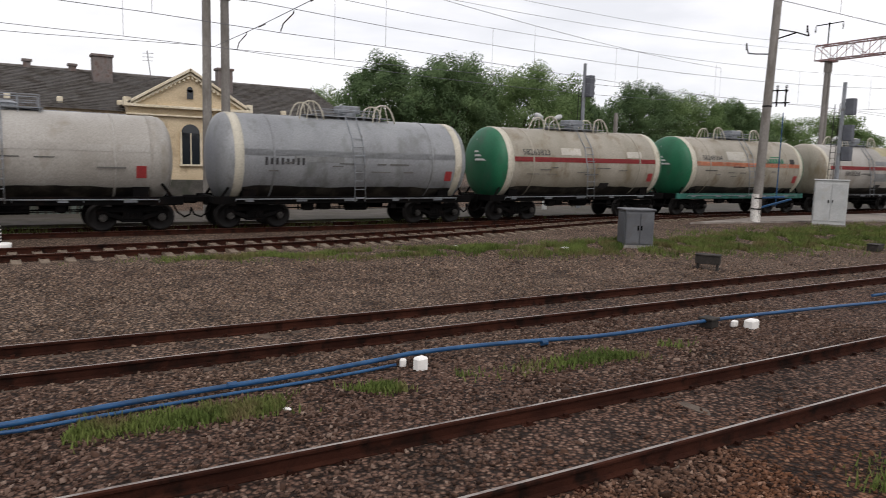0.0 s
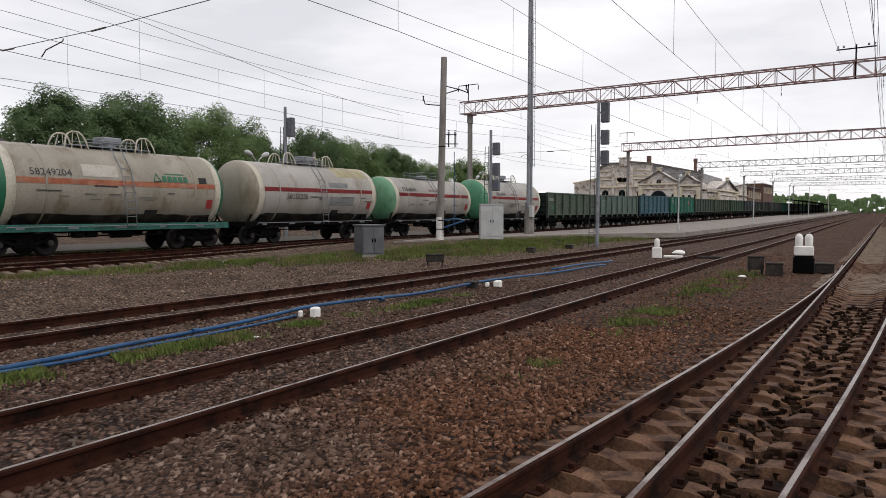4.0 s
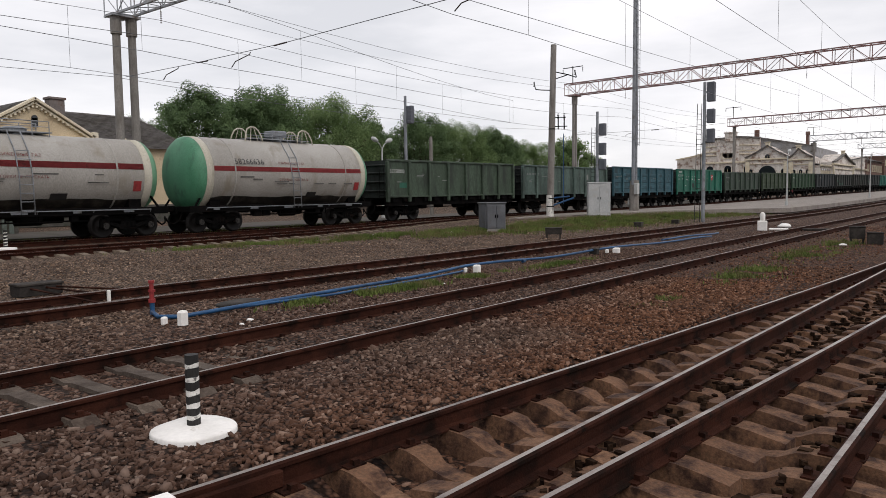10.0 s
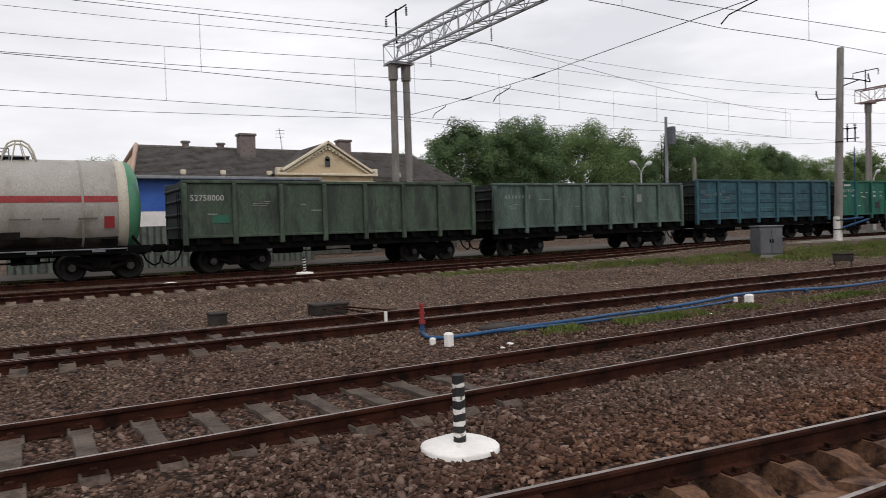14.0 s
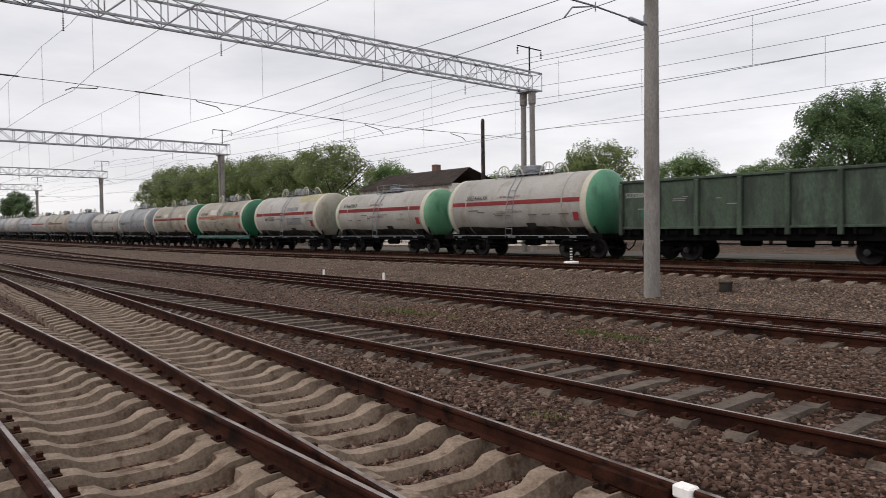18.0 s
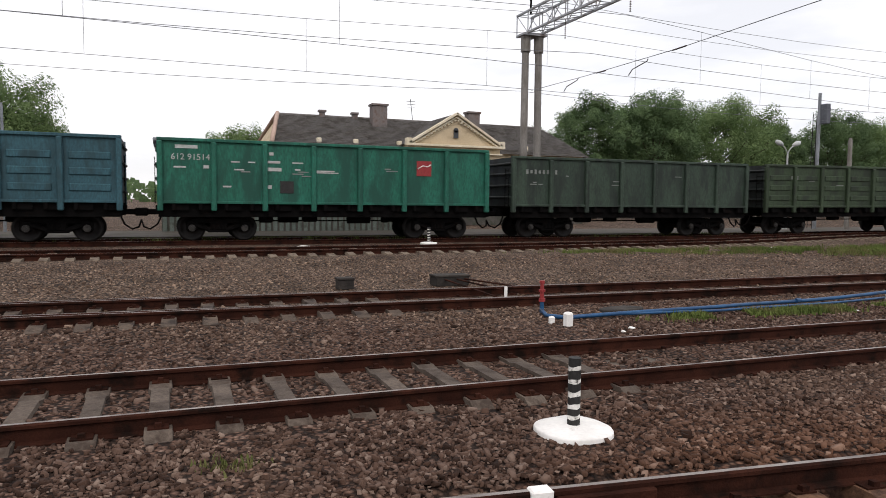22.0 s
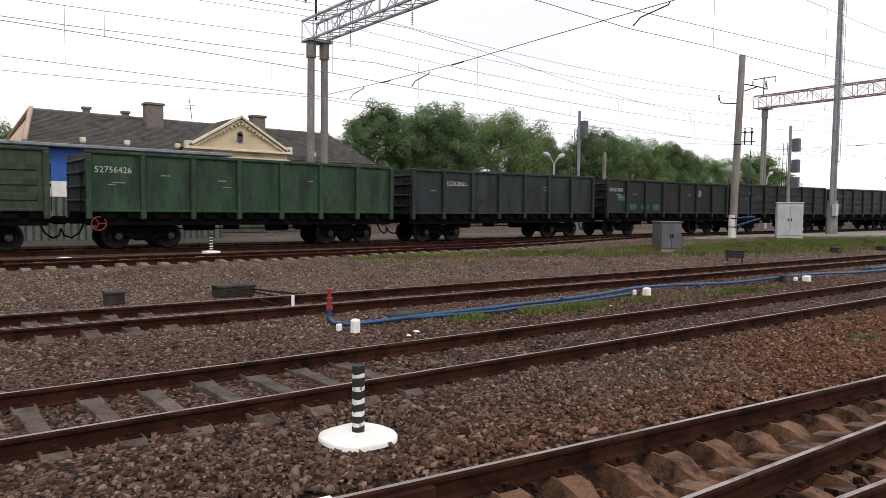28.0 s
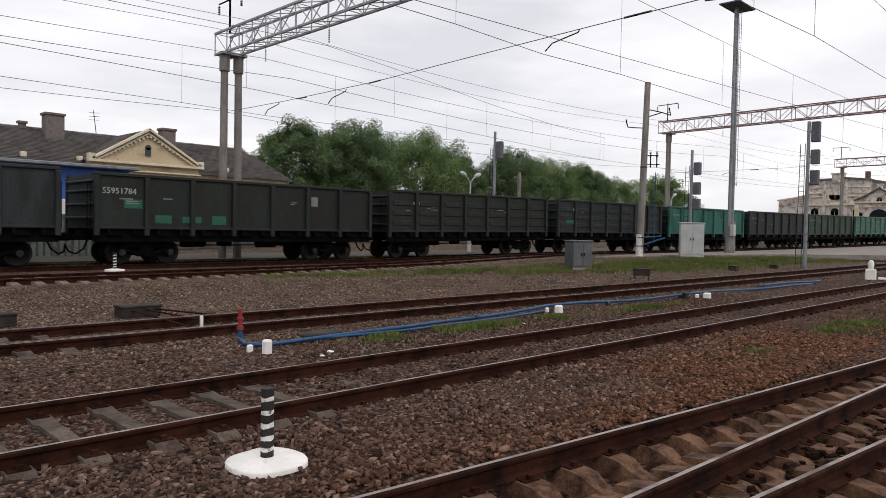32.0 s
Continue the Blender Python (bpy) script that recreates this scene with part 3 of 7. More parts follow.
def sleeper_mesh(name, concrete, dip=0.105, mat="sleeper", tip=0.0):
    """A sleeper that dips in the middle, with clips and bolts at the rail seats. tip: how much further its ends fall away."""
    bm = bmesh.new()
    if concrete:
        prof = [(-1.36, -0.13), (-1.35, -0.055 - tip), (-1.08, -0.01 - tip), (-0.98, 0.0), (-0.6, 0.0), (-0.5, -0.015), (-0.38, -0.76 * dip), (-0.24, -dip), (0.24, -dip), (0.38, -0.76 * dip), (0.5, -0.015), (0.6, 0.0), (0.98, 0.0), (1.08, -0.01 - tip), (1.35, -0.055 - tip), (1.36, -0.13)]
    else:
        prof = [(-1.35, 0.0), (1.35, 0.0)]
    rows = []
    for y, z in prof:
        w = 0.11 if abs(y) > 0.45 else 0.085
        rows.append([bm.verts.new(v) for v in ((-w - 0.035, y, -0.21), (-w, y, z), (w, y, z), (w + 0.035, y, -0.21))])
    for a, b in zip(rows, rows[1:]):
        for k in range(3):
            bm.faces.new((a[k], b[k], b[k + 1], a[k + 1]))
    bm.faces.new(rows[0])
    bm.faces.new(rows[-1][::-1])
    bmesh.ops.recalc_face_normals(bm, faces=bm.faces)
    for s in (-0.795, 0.795):
        box(bm, (0, s, 0.006), (0.17, 0.3, 0.016), mi=1)
        for d in (-0.12, 0.12):
            box(bm, (0, s + d, 0.03), (0.055, 0.05, 0.045), mi=1)
    me = bpy.data.meshes.new(name)
    bm.to_mesh(me)
    bm.free()
    me.materials.append(M[mat if concrete else "wood"])
    me.materials.append(M["rail"])
    return me


SLEEPER = sleeper_mesh("concrete_sleeper", True)
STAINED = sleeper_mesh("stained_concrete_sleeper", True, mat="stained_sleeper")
PALE = sleeper_mesh("flat_concrete_sleeper", True, 0.02, "old_sleeper")
LEVEL = sleeper_mesh("level_concrete_sleeper", True, 0.0, "dull_sleeper", 0.05)
GRIMY = sleeper_mesh("grimy_concrete_sleeper", True, 0.02, "grimy_sleeper")


def track(name, key, x0, x1, near0, near1, label, step=0.6, mesh=None, sunk=0.05, lift=0.0, bare_to=-999.0, wide=0.0):
    """A track of two rails on sleepers; the nearest sleepers are parts, the rest one joined part. bare_to: up to this x the sleepers lie bare of ballast."""
    mesh = mesh or SLEEPER
    top = tagged(new(name), label, "railway track", kind="structure")
    def point(x, off):
        d = (centre(key, x + 0.5) - centre(key, x - 0.5))
        n = Vector((-d, 1, 0)).normalized()
        y = centre(key, x)
        return Vector((x, y, level(x, y) + lift)) + n * off, math.atan2(d, 1)
    xs = sorted({float(x) for x in np.concatenate([np.arange(max(x0, -60), min(x1, 90) + 0.01, 1.5), np.arange(x0, x1 + 1, 12.0), [x0, x1]]) if x0 <= x <= x1})
    for off in (-0.795 - wide, 0.795):
        bm = bmesh.new()
        sweep(bm, [point(x, off)[0] for x in xs], RAIL, tops=(13,))
        part("rail", bm, ["rail", "rail_top"], top, "rust-brown rail with a worn head")
    far_v, far_f = [], []
    base = np.array([v.co for v in mesh.vertices])
    polys = [tuple(p.vertices) for p in mesh.polygons]
    mats = [p.material_index for p in mesh.polygons]
    rng = random.Random(name)
    x, far_m = x0, []
    while x < x1:
        p, a = point(x, 0)
        low = (-0.05 if name == "marker_track" else -0.075) if x < bare_to - 2 * rng.random() else sunk
        m = Matrix.Translation(p + Vector((0, rng.uniform(-0.03, 0.03), -low * rng.uniform(0.6, 1.1) + 0.005))) @ Matrix.Rotation(a + rng.uniform(-0.02, 0.02), 4, "Z")
        if near0 <= x <= near1:
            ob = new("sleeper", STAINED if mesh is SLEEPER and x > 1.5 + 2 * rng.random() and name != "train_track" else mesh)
            ob.parent = top
            ob.matrix_basis = m
        elif -90 < x < 130:
            k = len(far_v)
            r = np.array(m.to_3x3())
            far_v.extend((base @ r.T + np.array(m.translation)).tolist())
            far_f.extend([tuple(i + k for i in q) for q in polys])
            far_m.extend(mats)
        x += step
    if far_v:
        me = bpy.data.meshes.new("far_sleepers")
        me.from_pydata(far_v, [], far_f)
        me.polygons.foreach_set("material_index", far_m)
        me.materials.append(mesh.materials[0])
        me.materials.append(M["rail"])
        ob = new("far_sleepers", me)
        ob.parent = top
        tagged(ob, kind="stuff")
    return top


track("near_track", "near", -300, 420, -26, 40, "nearest track with rust-brown rails on wavy concrete sleepers", 0.55, sunk=0.0, wide=0.06)
track("crossover_track", "cross", -62, 34, -40, 26, "diagonal crossover track on pale wavy concrete sleepers", 0.55, sunk=0.0, wide=0.06)
track("marker_track", "post", -300.318, 420, -45, 45, "rusty track with half-buried concrete sleepers", 0.583, LEVEL, sunk=0.015, bare_to=5.5)
track("middle_track", "middle", -300, 420, -45, 45, "rusty track with buried sleepers beside a blue pipe", 0.62, GRIMY, sunk=0.0, bare_to=5.0)
track("switch_track", "switch", -300, 9, -40, 9, "track that branches off at a set of points", 0.62, sunk=0.05)
track("loop_track", "loop", -300, 46, -40, 30, "siding track with grey sleeper ends", 0.6, PALE, sunk=-0.085)
track("train_track", "train", -400, 420, -45, 45, "running track under the goods train", 0.6, sunk=0.03)


# ---- the goods train ----
RAIL_TOP = 0.18
WHEEL = 0.475


def bogie(parent, x):
    """A three-piece freight bogie with two wheelsets."""
    frames = []
    for s in (-1, 1):
        bm = bmesh.new()
        frames.append(bm)
        y = s * 1.02
        box(bm, (0, y, 0.6), (0.62, 0.16, 0.42), 0.03)
        for d in (-1, 1):
            box(bm, (d * 0.55, y, 0.74), (0.85, 0.16, 0.2), 0.03, m=None)
            rod(bm, (d * 0.3, y, 0.42), (d * 0.82, y, 0.6), 0.1, seg=6)
            box(bm, (d * 0.925, y, 0.56), (0.42, 0.2, 0.42), 0.07)
        box(bm, (0, y, 0.36), (0.75, 0.14, 0.1), 0.02)
        for d in (-0.16, 0, 0.16):
            rod(bm, (d, y + s * 0.05, 0.42), (d, y + s * 0.05, 0.62), 0.07, seg=8)
    bm = bmesh.new()
    box(bm, (0, 0, 0.72), (0.46, 1.9, 0.26), 0.04)
    for d in (-0.36, 0.36):
        box(bm, (d, 0, 0.5), (0.16, 1.7, 0.28), 0.03)
        rod(bm, (d * 0.6, -0.35, 0.38), (d * 0.6, 0.35, 0.38), 0.06, seg=6)
    box(bm, (0, 0.1, 0.42), (1.5, 0.3, 0.16), 0.03)
    rod(bm, (0, 0, 0.8), (0, 0, 0.98), 0.28, seg=12)
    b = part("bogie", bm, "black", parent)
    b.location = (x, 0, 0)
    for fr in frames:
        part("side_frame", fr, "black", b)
    for s in (-1, 1):
        for d in (-1, 1):
            bm = bmesh.new()
            rod(bm, (d * 0.925, s * 1.02, 0.475), (d * 0.925, s * 1.17, 0.475), 0.14, 0.12, seg=12)
            rod(bm, (d * 0.925, s * 1.17, 0.475), (d * 0.925, s * 1.2, 0.475), 0.06, seg=8)
            part("axle_cap", bm, "axle_steel", b)
    for d in (-1, 1):
        bm = bmesh.new()
        rod(bm, (0, -1.05, 0), (0, 1.05, 0), 0.08, seg=10)
        for s in (-1, 1):
            lathe_at = bmesh.new()
            lathe(lathe_at, [(-0.07, 0.0), (-0.07, 0.14), (-0.02, 0.16), (-0.02, 0.36), (-0.065, 0.39), (-0.065, 0.47), (0.065, 0.478), (0.065, 0.5), (0.09, 0.5), (0.09, 0.4), (0.03, 0.36), (0.03, 0.14), (0.08, 0.12), (0.08, 0.0)], 20, "y")
            me = bpy.data.meshes.new("tmp")
            for v in lathe_at.verts:
                v.co.y = v.co.y * -s + s * 0.765
            lathe_at.to_mesh(me)
            lathe_at.free()
            bm.from_mesh(me)
            bpy.data.meshes.remove(me)
        w = part("wheelset", bm, "tread", b)
        w.location = (d * 0.925, 0, WHEEL)
    return b


def couplers(top, half):
    for d in (-1, 1):
        bm = bmesh.new()
        box(bm, (d * (half - 0.45), 0, 1.04), (0.7, 0.16, 0.2), 0.03)
        box(bm, (d * (half - 0.1), 0.04, 1.04), (0.3, 0.36, 0.3), 0.06)
        part("coupler", bm, "black", top)
        bm = bmesh.new()
        tube(bm, [(d * (half - 0.7), -0.45, 0.95), (d * (half - 0.55), -0.48, 0.6), (d * (half - 0.3), -0.45, 0.42), (d * (half - 0.08), -0.35, 0.5), (d * half, -0.2, 0.75)], 0.035)
        part("brake_hose", bm, "black", top)


def writing(text, size, x, y, z, parent, paint="letter", name="number", facing=1):
    """Stencilled characters on a side wall, as a thin mesh."""
    cu = bpy.data.curves.new(name, "FONT")
    cu.body, cu.size, cu.extrude, cu.resolution_u = text, size, 0.002, 2
    tmp = bpy.data.objects.new("tmp", cu)
    me = bpy.data.meshes.new_from_object(tmp)
    bpy.data.objects.remove(tmp)
    bpy.data.curves.remove(cu)
    me.materials.clear()
    me.materials.append(M[paint])
    ob = new(name, me)
    ob.parent = parent
    ob.matrix_basis = pose(x, y, z, 90, 0, 0)
    return tagged(ob, kind="stuff")


def bars(rows, y, parent, paint="letter", name="stencil"):
    """Small stencilled lines too worn to read, as plain bars: (x, z, length, height)."""
    bm = bmesh.new()
    for x, z, w, h in rows:
        box(bm, (x + w / 2, y, z), (w, 0.004, h))
    return tagged(part(name, bm, paint, parent), kind="stuff")


def gondola(pressed=False, z1=3.46):
    """An open goods wagon 13.9 m over its couplers. pressed: side panels with pressed horizontal beads. z1: height of the top rail."""
    top = thing("open_wagon", Matrix(), "dark green steel open goods wagon on two bogies", "wagon")
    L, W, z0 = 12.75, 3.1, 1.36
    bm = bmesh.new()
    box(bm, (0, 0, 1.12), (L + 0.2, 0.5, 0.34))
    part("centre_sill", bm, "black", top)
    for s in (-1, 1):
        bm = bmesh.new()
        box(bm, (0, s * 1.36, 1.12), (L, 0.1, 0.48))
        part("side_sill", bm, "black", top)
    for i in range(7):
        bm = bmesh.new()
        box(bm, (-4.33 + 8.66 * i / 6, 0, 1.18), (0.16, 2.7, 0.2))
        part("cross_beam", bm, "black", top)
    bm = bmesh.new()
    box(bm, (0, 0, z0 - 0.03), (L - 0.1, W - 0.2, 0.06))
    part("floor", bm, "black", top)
    for s in (-1, 1):
        bm = bmesh.new()
        box(bm, (0, s * (W / 2 - 0.09), (z0 + z1) / 2), (L, 0.05, z1 - z0))
        box(bm, (0, s * (W / 2 - 0.03), z0 + 0.05), (L, 0.14, 0.1), 0.015)
        part("side_wall", bm, "g_dark", top)
        bm = bmesh.new()
        box(bm, (0, s * (W / 2 - 0.06), z1), (L + 0.06, 0.15, 0.12), 0.02)
        part("top_rail", bm, "g_dark", top)
        for i in range(8):
            x = -L / 2 + 0.06 + (L - 0.12) * i / 7
            bm = bmesh.new()
            box(bm, (x, s * (W / 2 - 0.02), (z0 + z1) / 2 - 0.16), (0.19, 0.2, z1 - z0 + 0.2), 0.03)
            part("rib", bm, "g_dark", top)
        if pressed:
            for i in range(7):
                x = -L / 2 + 0.06 + (L - 0.12) * (i + 0.5) / 7
                bm = bmesh.new()
                for z in (z0 + 0.23 * (z1 - z0), z0 + 0.47 * (z1 - z0), z0 + 0.71 * (z1 - z0)):
                    box(bm, (x, s * (W / 2 - 0.06), z), (1.3, 0.07, 0.26), 0.03)
                part("pressed_panel", bm, "g_dark", top)
        for i in range(14):
            x = -L / 2 + 0.5 + (L - 1.0) * i / 13
            bm = bmesh.new()
            box(bm, (x, s * (W / 2 - 0.02), z0 - 0.12), (0.12, 0.1, 0.26), 0.02)
            box(bm, (x + 0.22, s * (W / 2 - 0.08), z0 - 0.14), (0.6, 0.05, 0.2))
            part("hatch_hinge", bm, "black", top)
    for d in (-1, 1):
        bm = bmesh.new()
        # end walls painted darker than the sides, for shade between wagons and soot
        box(bm, (d * (L / 2 - 0.03), 0, (z0 + z1) / 2), (0.06, W - 0.16, z1 - z0))
        for z in (1.75, 2.25, 2.75, z1 - 0.26):
            box(bm, (d * (L / 2 + 0.03), 0, z), (0.12, W - 0.2, 0.1), 0.03)
        part("end_wall", bm, "g_sooty", top)
        bm = bmesh.new()
        for z in (1.5, 1.85, 2.2, 2.55, 2.9):
            rod(bm, (d * (L / 2 + 0.1), -1.05, z), (d * (L / 2 + 0.1), -1.4, z), 0.012, seg=5)
        for y in (-1.05, -1.4):
            rod(bm, (d * (L / 2 + 0.1), y, 1.35), (d * (L / 2 + 0.1), y, 3.0), 0.014, seg=5)
        part("ladder", bm, "black", top)
    bm = bmesh.new()
    rod(bm, (0.6, -0.75, 0.82), (1.5, -0.75, 0.82), 0.2, seg=12)
    box(bm, (-0.9, -0.7, 0.85), (0.55, 0.4, 0.32), 0.05)
    box(bm, (2.2, -0.5, 0.8), (0.25, 0.3, 0.3), 0.04)
    box(bm, (-2.6, -0.85, 0.84), (0.5, 0.35, 0.36), 0.05)
    box(bm, (2.75, 0.6, 0.82), (0.4, 0.5, 0.34), 0.05)
    rod(bm, (-1.9, 0.7, 0.8), (-1.1, 0.7, 0.8), 0.19, seg=12)
    rod(bm, (-3.2, -0.35, 0.72), (3.2, -0.35, 0.72), 0.025, seg=6)
    part("brake_gear", bm, "black", top)
    for x in (-4.33, 4.33):
        bogie(top, x)
    couplers(top, 6.96)
    return top


SHELL = {"hoops": (1.66, 2.6), "dome": (1.48, 2.47)}


def tank(kind):
    """A tank wagon 12 m over its couplers. kind: 'hoops' has a walkway with high guard hoops, 'dome' a low hatch."""
    top = thing("tank_wagon", Matrix(), "white tank wagon with a red stripe along its side", "wagon")
    r, zc = SHELL[kind]
    half, up, k = 5.35, zc + r - 3.95, r / 1.48
    bm = bmesh.new()
    lathe(bm, [(-half + 0.62, r), (half - 0.62, r)], 40)
    body = part("barrel", bm, "tank_white", top, smooth=True)
    body.location.z = zc
    for d in (-1, 1):
        bm = bmesh.new()
        lathe(bm, [(d * (half - 0.62), r), (d * (half - 0.45), r * 0.985), (d * (half - 0.28), r * 0.9), (d * (half - 0.14), r * 0.72), (d * (half - 0.05), r * 0.45), (d * half, 0.0)], 40)
        e = part("end_cap", bm, "tank_green", top, smooth=True)
        e.location.z = zc
        bm = bmesh.new()
        lathe(bm, [(d * (half - 0.9), r + 0.002), (d * (half - 0.9), r + 0.012), (d * (half - 0.58), r + 0.012), (d * (half - 0.56), r * 0.99)], 40)
        e = part("end_band", bm, "cream", top, smooth=True)
        e.location.z = zc
    for s in (-1, 1):
        bm = bmesh.new()
        rows = []
        for a in (8, 11, 14, 17) if kind == "dome" else (3.5, 6, 8.5, 11):
            c, q = math.cos(radians(a)), math.sin(radians(a))
            rows.append([bm.verts.new((x, s * (r + 0.008) * c, (r + 0.008) * q)) for x in (-half + 0.92, half - 0.92)])
        for u, v in zip(rows, rows[1:]):
            bm.faces.new((u[0], u[1], v[1], v[0]))
        bmesh.ops.solidify(bm, geom=bm.faces[:], thickness=0.004)
        st = part("stripe", bm, "redpaint", top)
        st.location.z = zc
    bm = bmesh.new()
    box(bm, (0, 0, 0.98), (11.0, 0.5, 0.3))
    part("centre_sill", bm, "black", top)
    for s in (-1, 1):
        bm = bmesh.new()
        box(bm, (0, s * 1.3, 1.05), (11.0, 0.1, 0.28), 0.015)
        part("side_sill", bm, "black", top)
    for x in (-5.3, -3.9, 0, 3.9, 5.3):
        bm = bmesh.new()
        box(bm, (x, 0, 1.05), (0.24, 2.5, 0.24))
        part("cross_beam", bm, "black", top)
    # underside shade and grime painted as a dark sheet, with an uneven upper edge
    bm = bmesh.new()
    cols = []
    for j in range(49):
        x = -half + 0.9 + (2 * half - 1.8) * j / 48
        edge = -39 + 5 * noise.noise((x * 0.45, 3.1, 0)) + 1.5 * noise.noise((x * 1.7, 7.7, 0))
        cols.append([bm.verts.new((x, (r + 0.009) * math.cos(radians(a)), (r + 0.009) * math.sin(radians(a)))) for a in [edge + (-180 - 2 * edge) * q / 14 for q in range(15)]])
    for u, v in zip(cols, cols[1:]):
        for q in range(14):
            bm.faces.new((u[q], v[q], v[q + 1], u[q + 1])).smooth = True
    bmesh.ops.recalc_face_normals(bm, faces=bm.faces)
    st = part("grimy_belly", bm, "soot", top, "dark sheet for the shade and oily grime under the shell")
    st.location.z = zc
    for d in (-1, 1):
        for s in (-1, 1):
            st = bmesh.new()
            rod(st, (d * 5.2, s * 1.2, 1.1), (d * 4.6, s * 1.15, 1.95), 0.05, seg=6)
            part("strut", st, "black", top)
            st = bmesh.new()
            box(st, (d * 4.15, s * 0.95, 1.3), (0.5, 0.5, 0.42))
            part("saddle", st, "black", top)
    # side ladder
    bm = bmesh.new()
    for x in (-0.22, 0.22):
        tube(bm, [(x, -1.62 * k, 1.0), (x, -1.58 * k, 2.4), (x, -1.35 * k, 3.2 + up * 0.6), (x, -0.75 * k, 3.95 + up)], 0.022, 5)
    for i in range(8):
        z = 1.15 + i * (0.3 + up * 0.08)
        y = -1.61 * k + max(0, z - 2.4) ** 2 * 0.28
        rod(bm, (-0.22, y, z), (0.22, y, z), 0.016, seg=5)
    part("ladder", bm, "steelgrey", top)
    bm = bmesh.new()
    if kind == "dome":
        rod(bm, (0.3, 0, 3.85), (0.3, 0, 4.12), 0.42, seg=16)
        rod(bm, (0.3, 0, 4.12), (0.3, 0, 4.2), 0.46, 0.3, seg=16)
        box(bm, (0, 0, 3.98), (2.2, 1.0, 0.05))
    else:
        rod(bm, (0.2, 0, 3.85 + up), (0.2, 0, 4.25 + up), 0.36, seg=16)
        box(bm, (0.2, 0, 4.3 + up), (0.85, 0.75, 0.3), 0.04)
    part("hatch", bm, "steelgrey", top)
    if kind == "hoops":
        for x in (-1.55, 1.55):
            for y in (-0.5, 0.5):
                bm = bmesh.new()
                tube(bm, [(x - 0.5, y * 1.25, 3.74 + up), (x - 0.4, y * 1.1, 4.16 + up), (x - 0.28, y, 4.42 + up), (x - 0.1, y, 4.52 + up), (x + 0.15, y, 4.52 + up), (x + 0.33, y, 4.4 + up), (x + 0.45, y * 1.1, 4.16 + up), (x + 0.55, y * 1.25, 3.74 + up)], 0.034, 6)
                rod(bm, (x - 0.05, y, 4.5 + up), (x - 0.2, y * 1.25, 3.78 + up), 0.018, seg=5)
                rod(bm, (x + 0.1, y, 4.5 + up), (x + 0.25, y * 1.25, 3.78 + up), 0.018, seg=5)
                part("guard_hoop", bm, "cream", top, "pale guard hoop")
    for x in (-3.35, 3.35):
        bm = bmesh.new()
        lathe(bm, [(x - 0.04, r), (x - 0.035, r + 0.018), (x + 0.035, r + 0.018), (x + 0.04, r)], 40)
        st = part("strap", bm, "tank_white", top)
        st.location.z = zc
    for s in (-1, 1):
        bm = bmesh.new()
        rod(bm, (-4.7, s * 1.42, 1.1), (4.7, s * 1.42, 1.1), 0.02, seg=6)
        for x in (-4.7, -2.4, 0.4, 2.4, 4.7):
            rod(bm, (x, s * 1.42, 1.1), (x, s * 1.3, 0.95), 0.014, seg=5)
        part("side_rail", bm, "steelgrey", top)
    bm = bmesh.new()
    high = (4.25 if kind != "dome" else 4.4) + up
    box(bm, (0.1, 0, 4.0 + up), (3.6 if kind != "dome" else 2.6, 1.1, 0.04))
    for s in (-1, 1):
        for x in (-1.1, -0.4, 0.7, 1.3):
            rod(bm, (x, s * 0.55, 3.8 + up), (x, s * 0.55, high), 0.018, seg=5)
        rod(bm, (-1.1, s * 0.55, high), (1.3, s * 0.55, high), 0.018, seg=5)
        rod(bm, (-1.1, s * 0.55, (high + 4.0 + up) / 2), (1.3, s * 0.55, (high + 4.0 + up) / 2), 0.014, seg=5)
    part("walkway", bm, "steelgrey", top)
    bm = bmesh.new()
    rod(bm, (0, -0.4, 0.75), (0.9, -0.4, 0.75), 0.18, seg=12)
    rod(bm, (0.0, 0, 0.75), (0.0, 0, 1.1), 0.14, seg=10)
    box(bm, (-1.0, -0.5, 0.78), (0.5, 0.4, 0.3), 0.05)
    rod(bm, (-2.8, -0.35, 0.7), (2.8, -0.35, 0.7), 0.025, seg=6)
    box(bm, (-1.9, -1.1, 0.82), (0.45, 0.3, 0.34), 0.05)
    box(bm, (1.75, -1.15, 0.86), (0.3, 0.2, 0.4), 0.04)
    rod(bm, (1.2, 0.6, 0.8), (2.1, 0.6, 0.8), 0.2, seg=12)
    for x in (-2.3, -0.6, 0.5, 2.3):
        rod(bm, (x, -1.2, 1.0), (x, -1.2, 0.68), 0.025, seg=5)
    rod(bm, (-2.3, -1.2, 0.7), (2.3, -1.2, 0.7), 0.02, seg=5)
    part("brake_gear", bm, "black", top)
    for j in range(5):
        bm = bmesh.new()
        box(bm, (-4.2 + 2.0 * j, -1.362, 1.06), (0.3 + 0.12 * (j % 3), 0.014, 0.12))
        part("sill_plate", bm, "steelgrey", top, "pale worn plate on the sill")
    for x in (-3.9, 3.9):
        bogie(top, x)
    couplers(top, 6.01)
    return top


def repaint(ob, paints):
    """Gives the parts of one wagon their own paints, by the parts' plain names."""
    for c in ob.children:
        key = c.name.split(".")[0]
        if key in paints:
            c.material_slots[0].link = "OBJECT"
            c.material_slots[0].material = M[paints[key]]


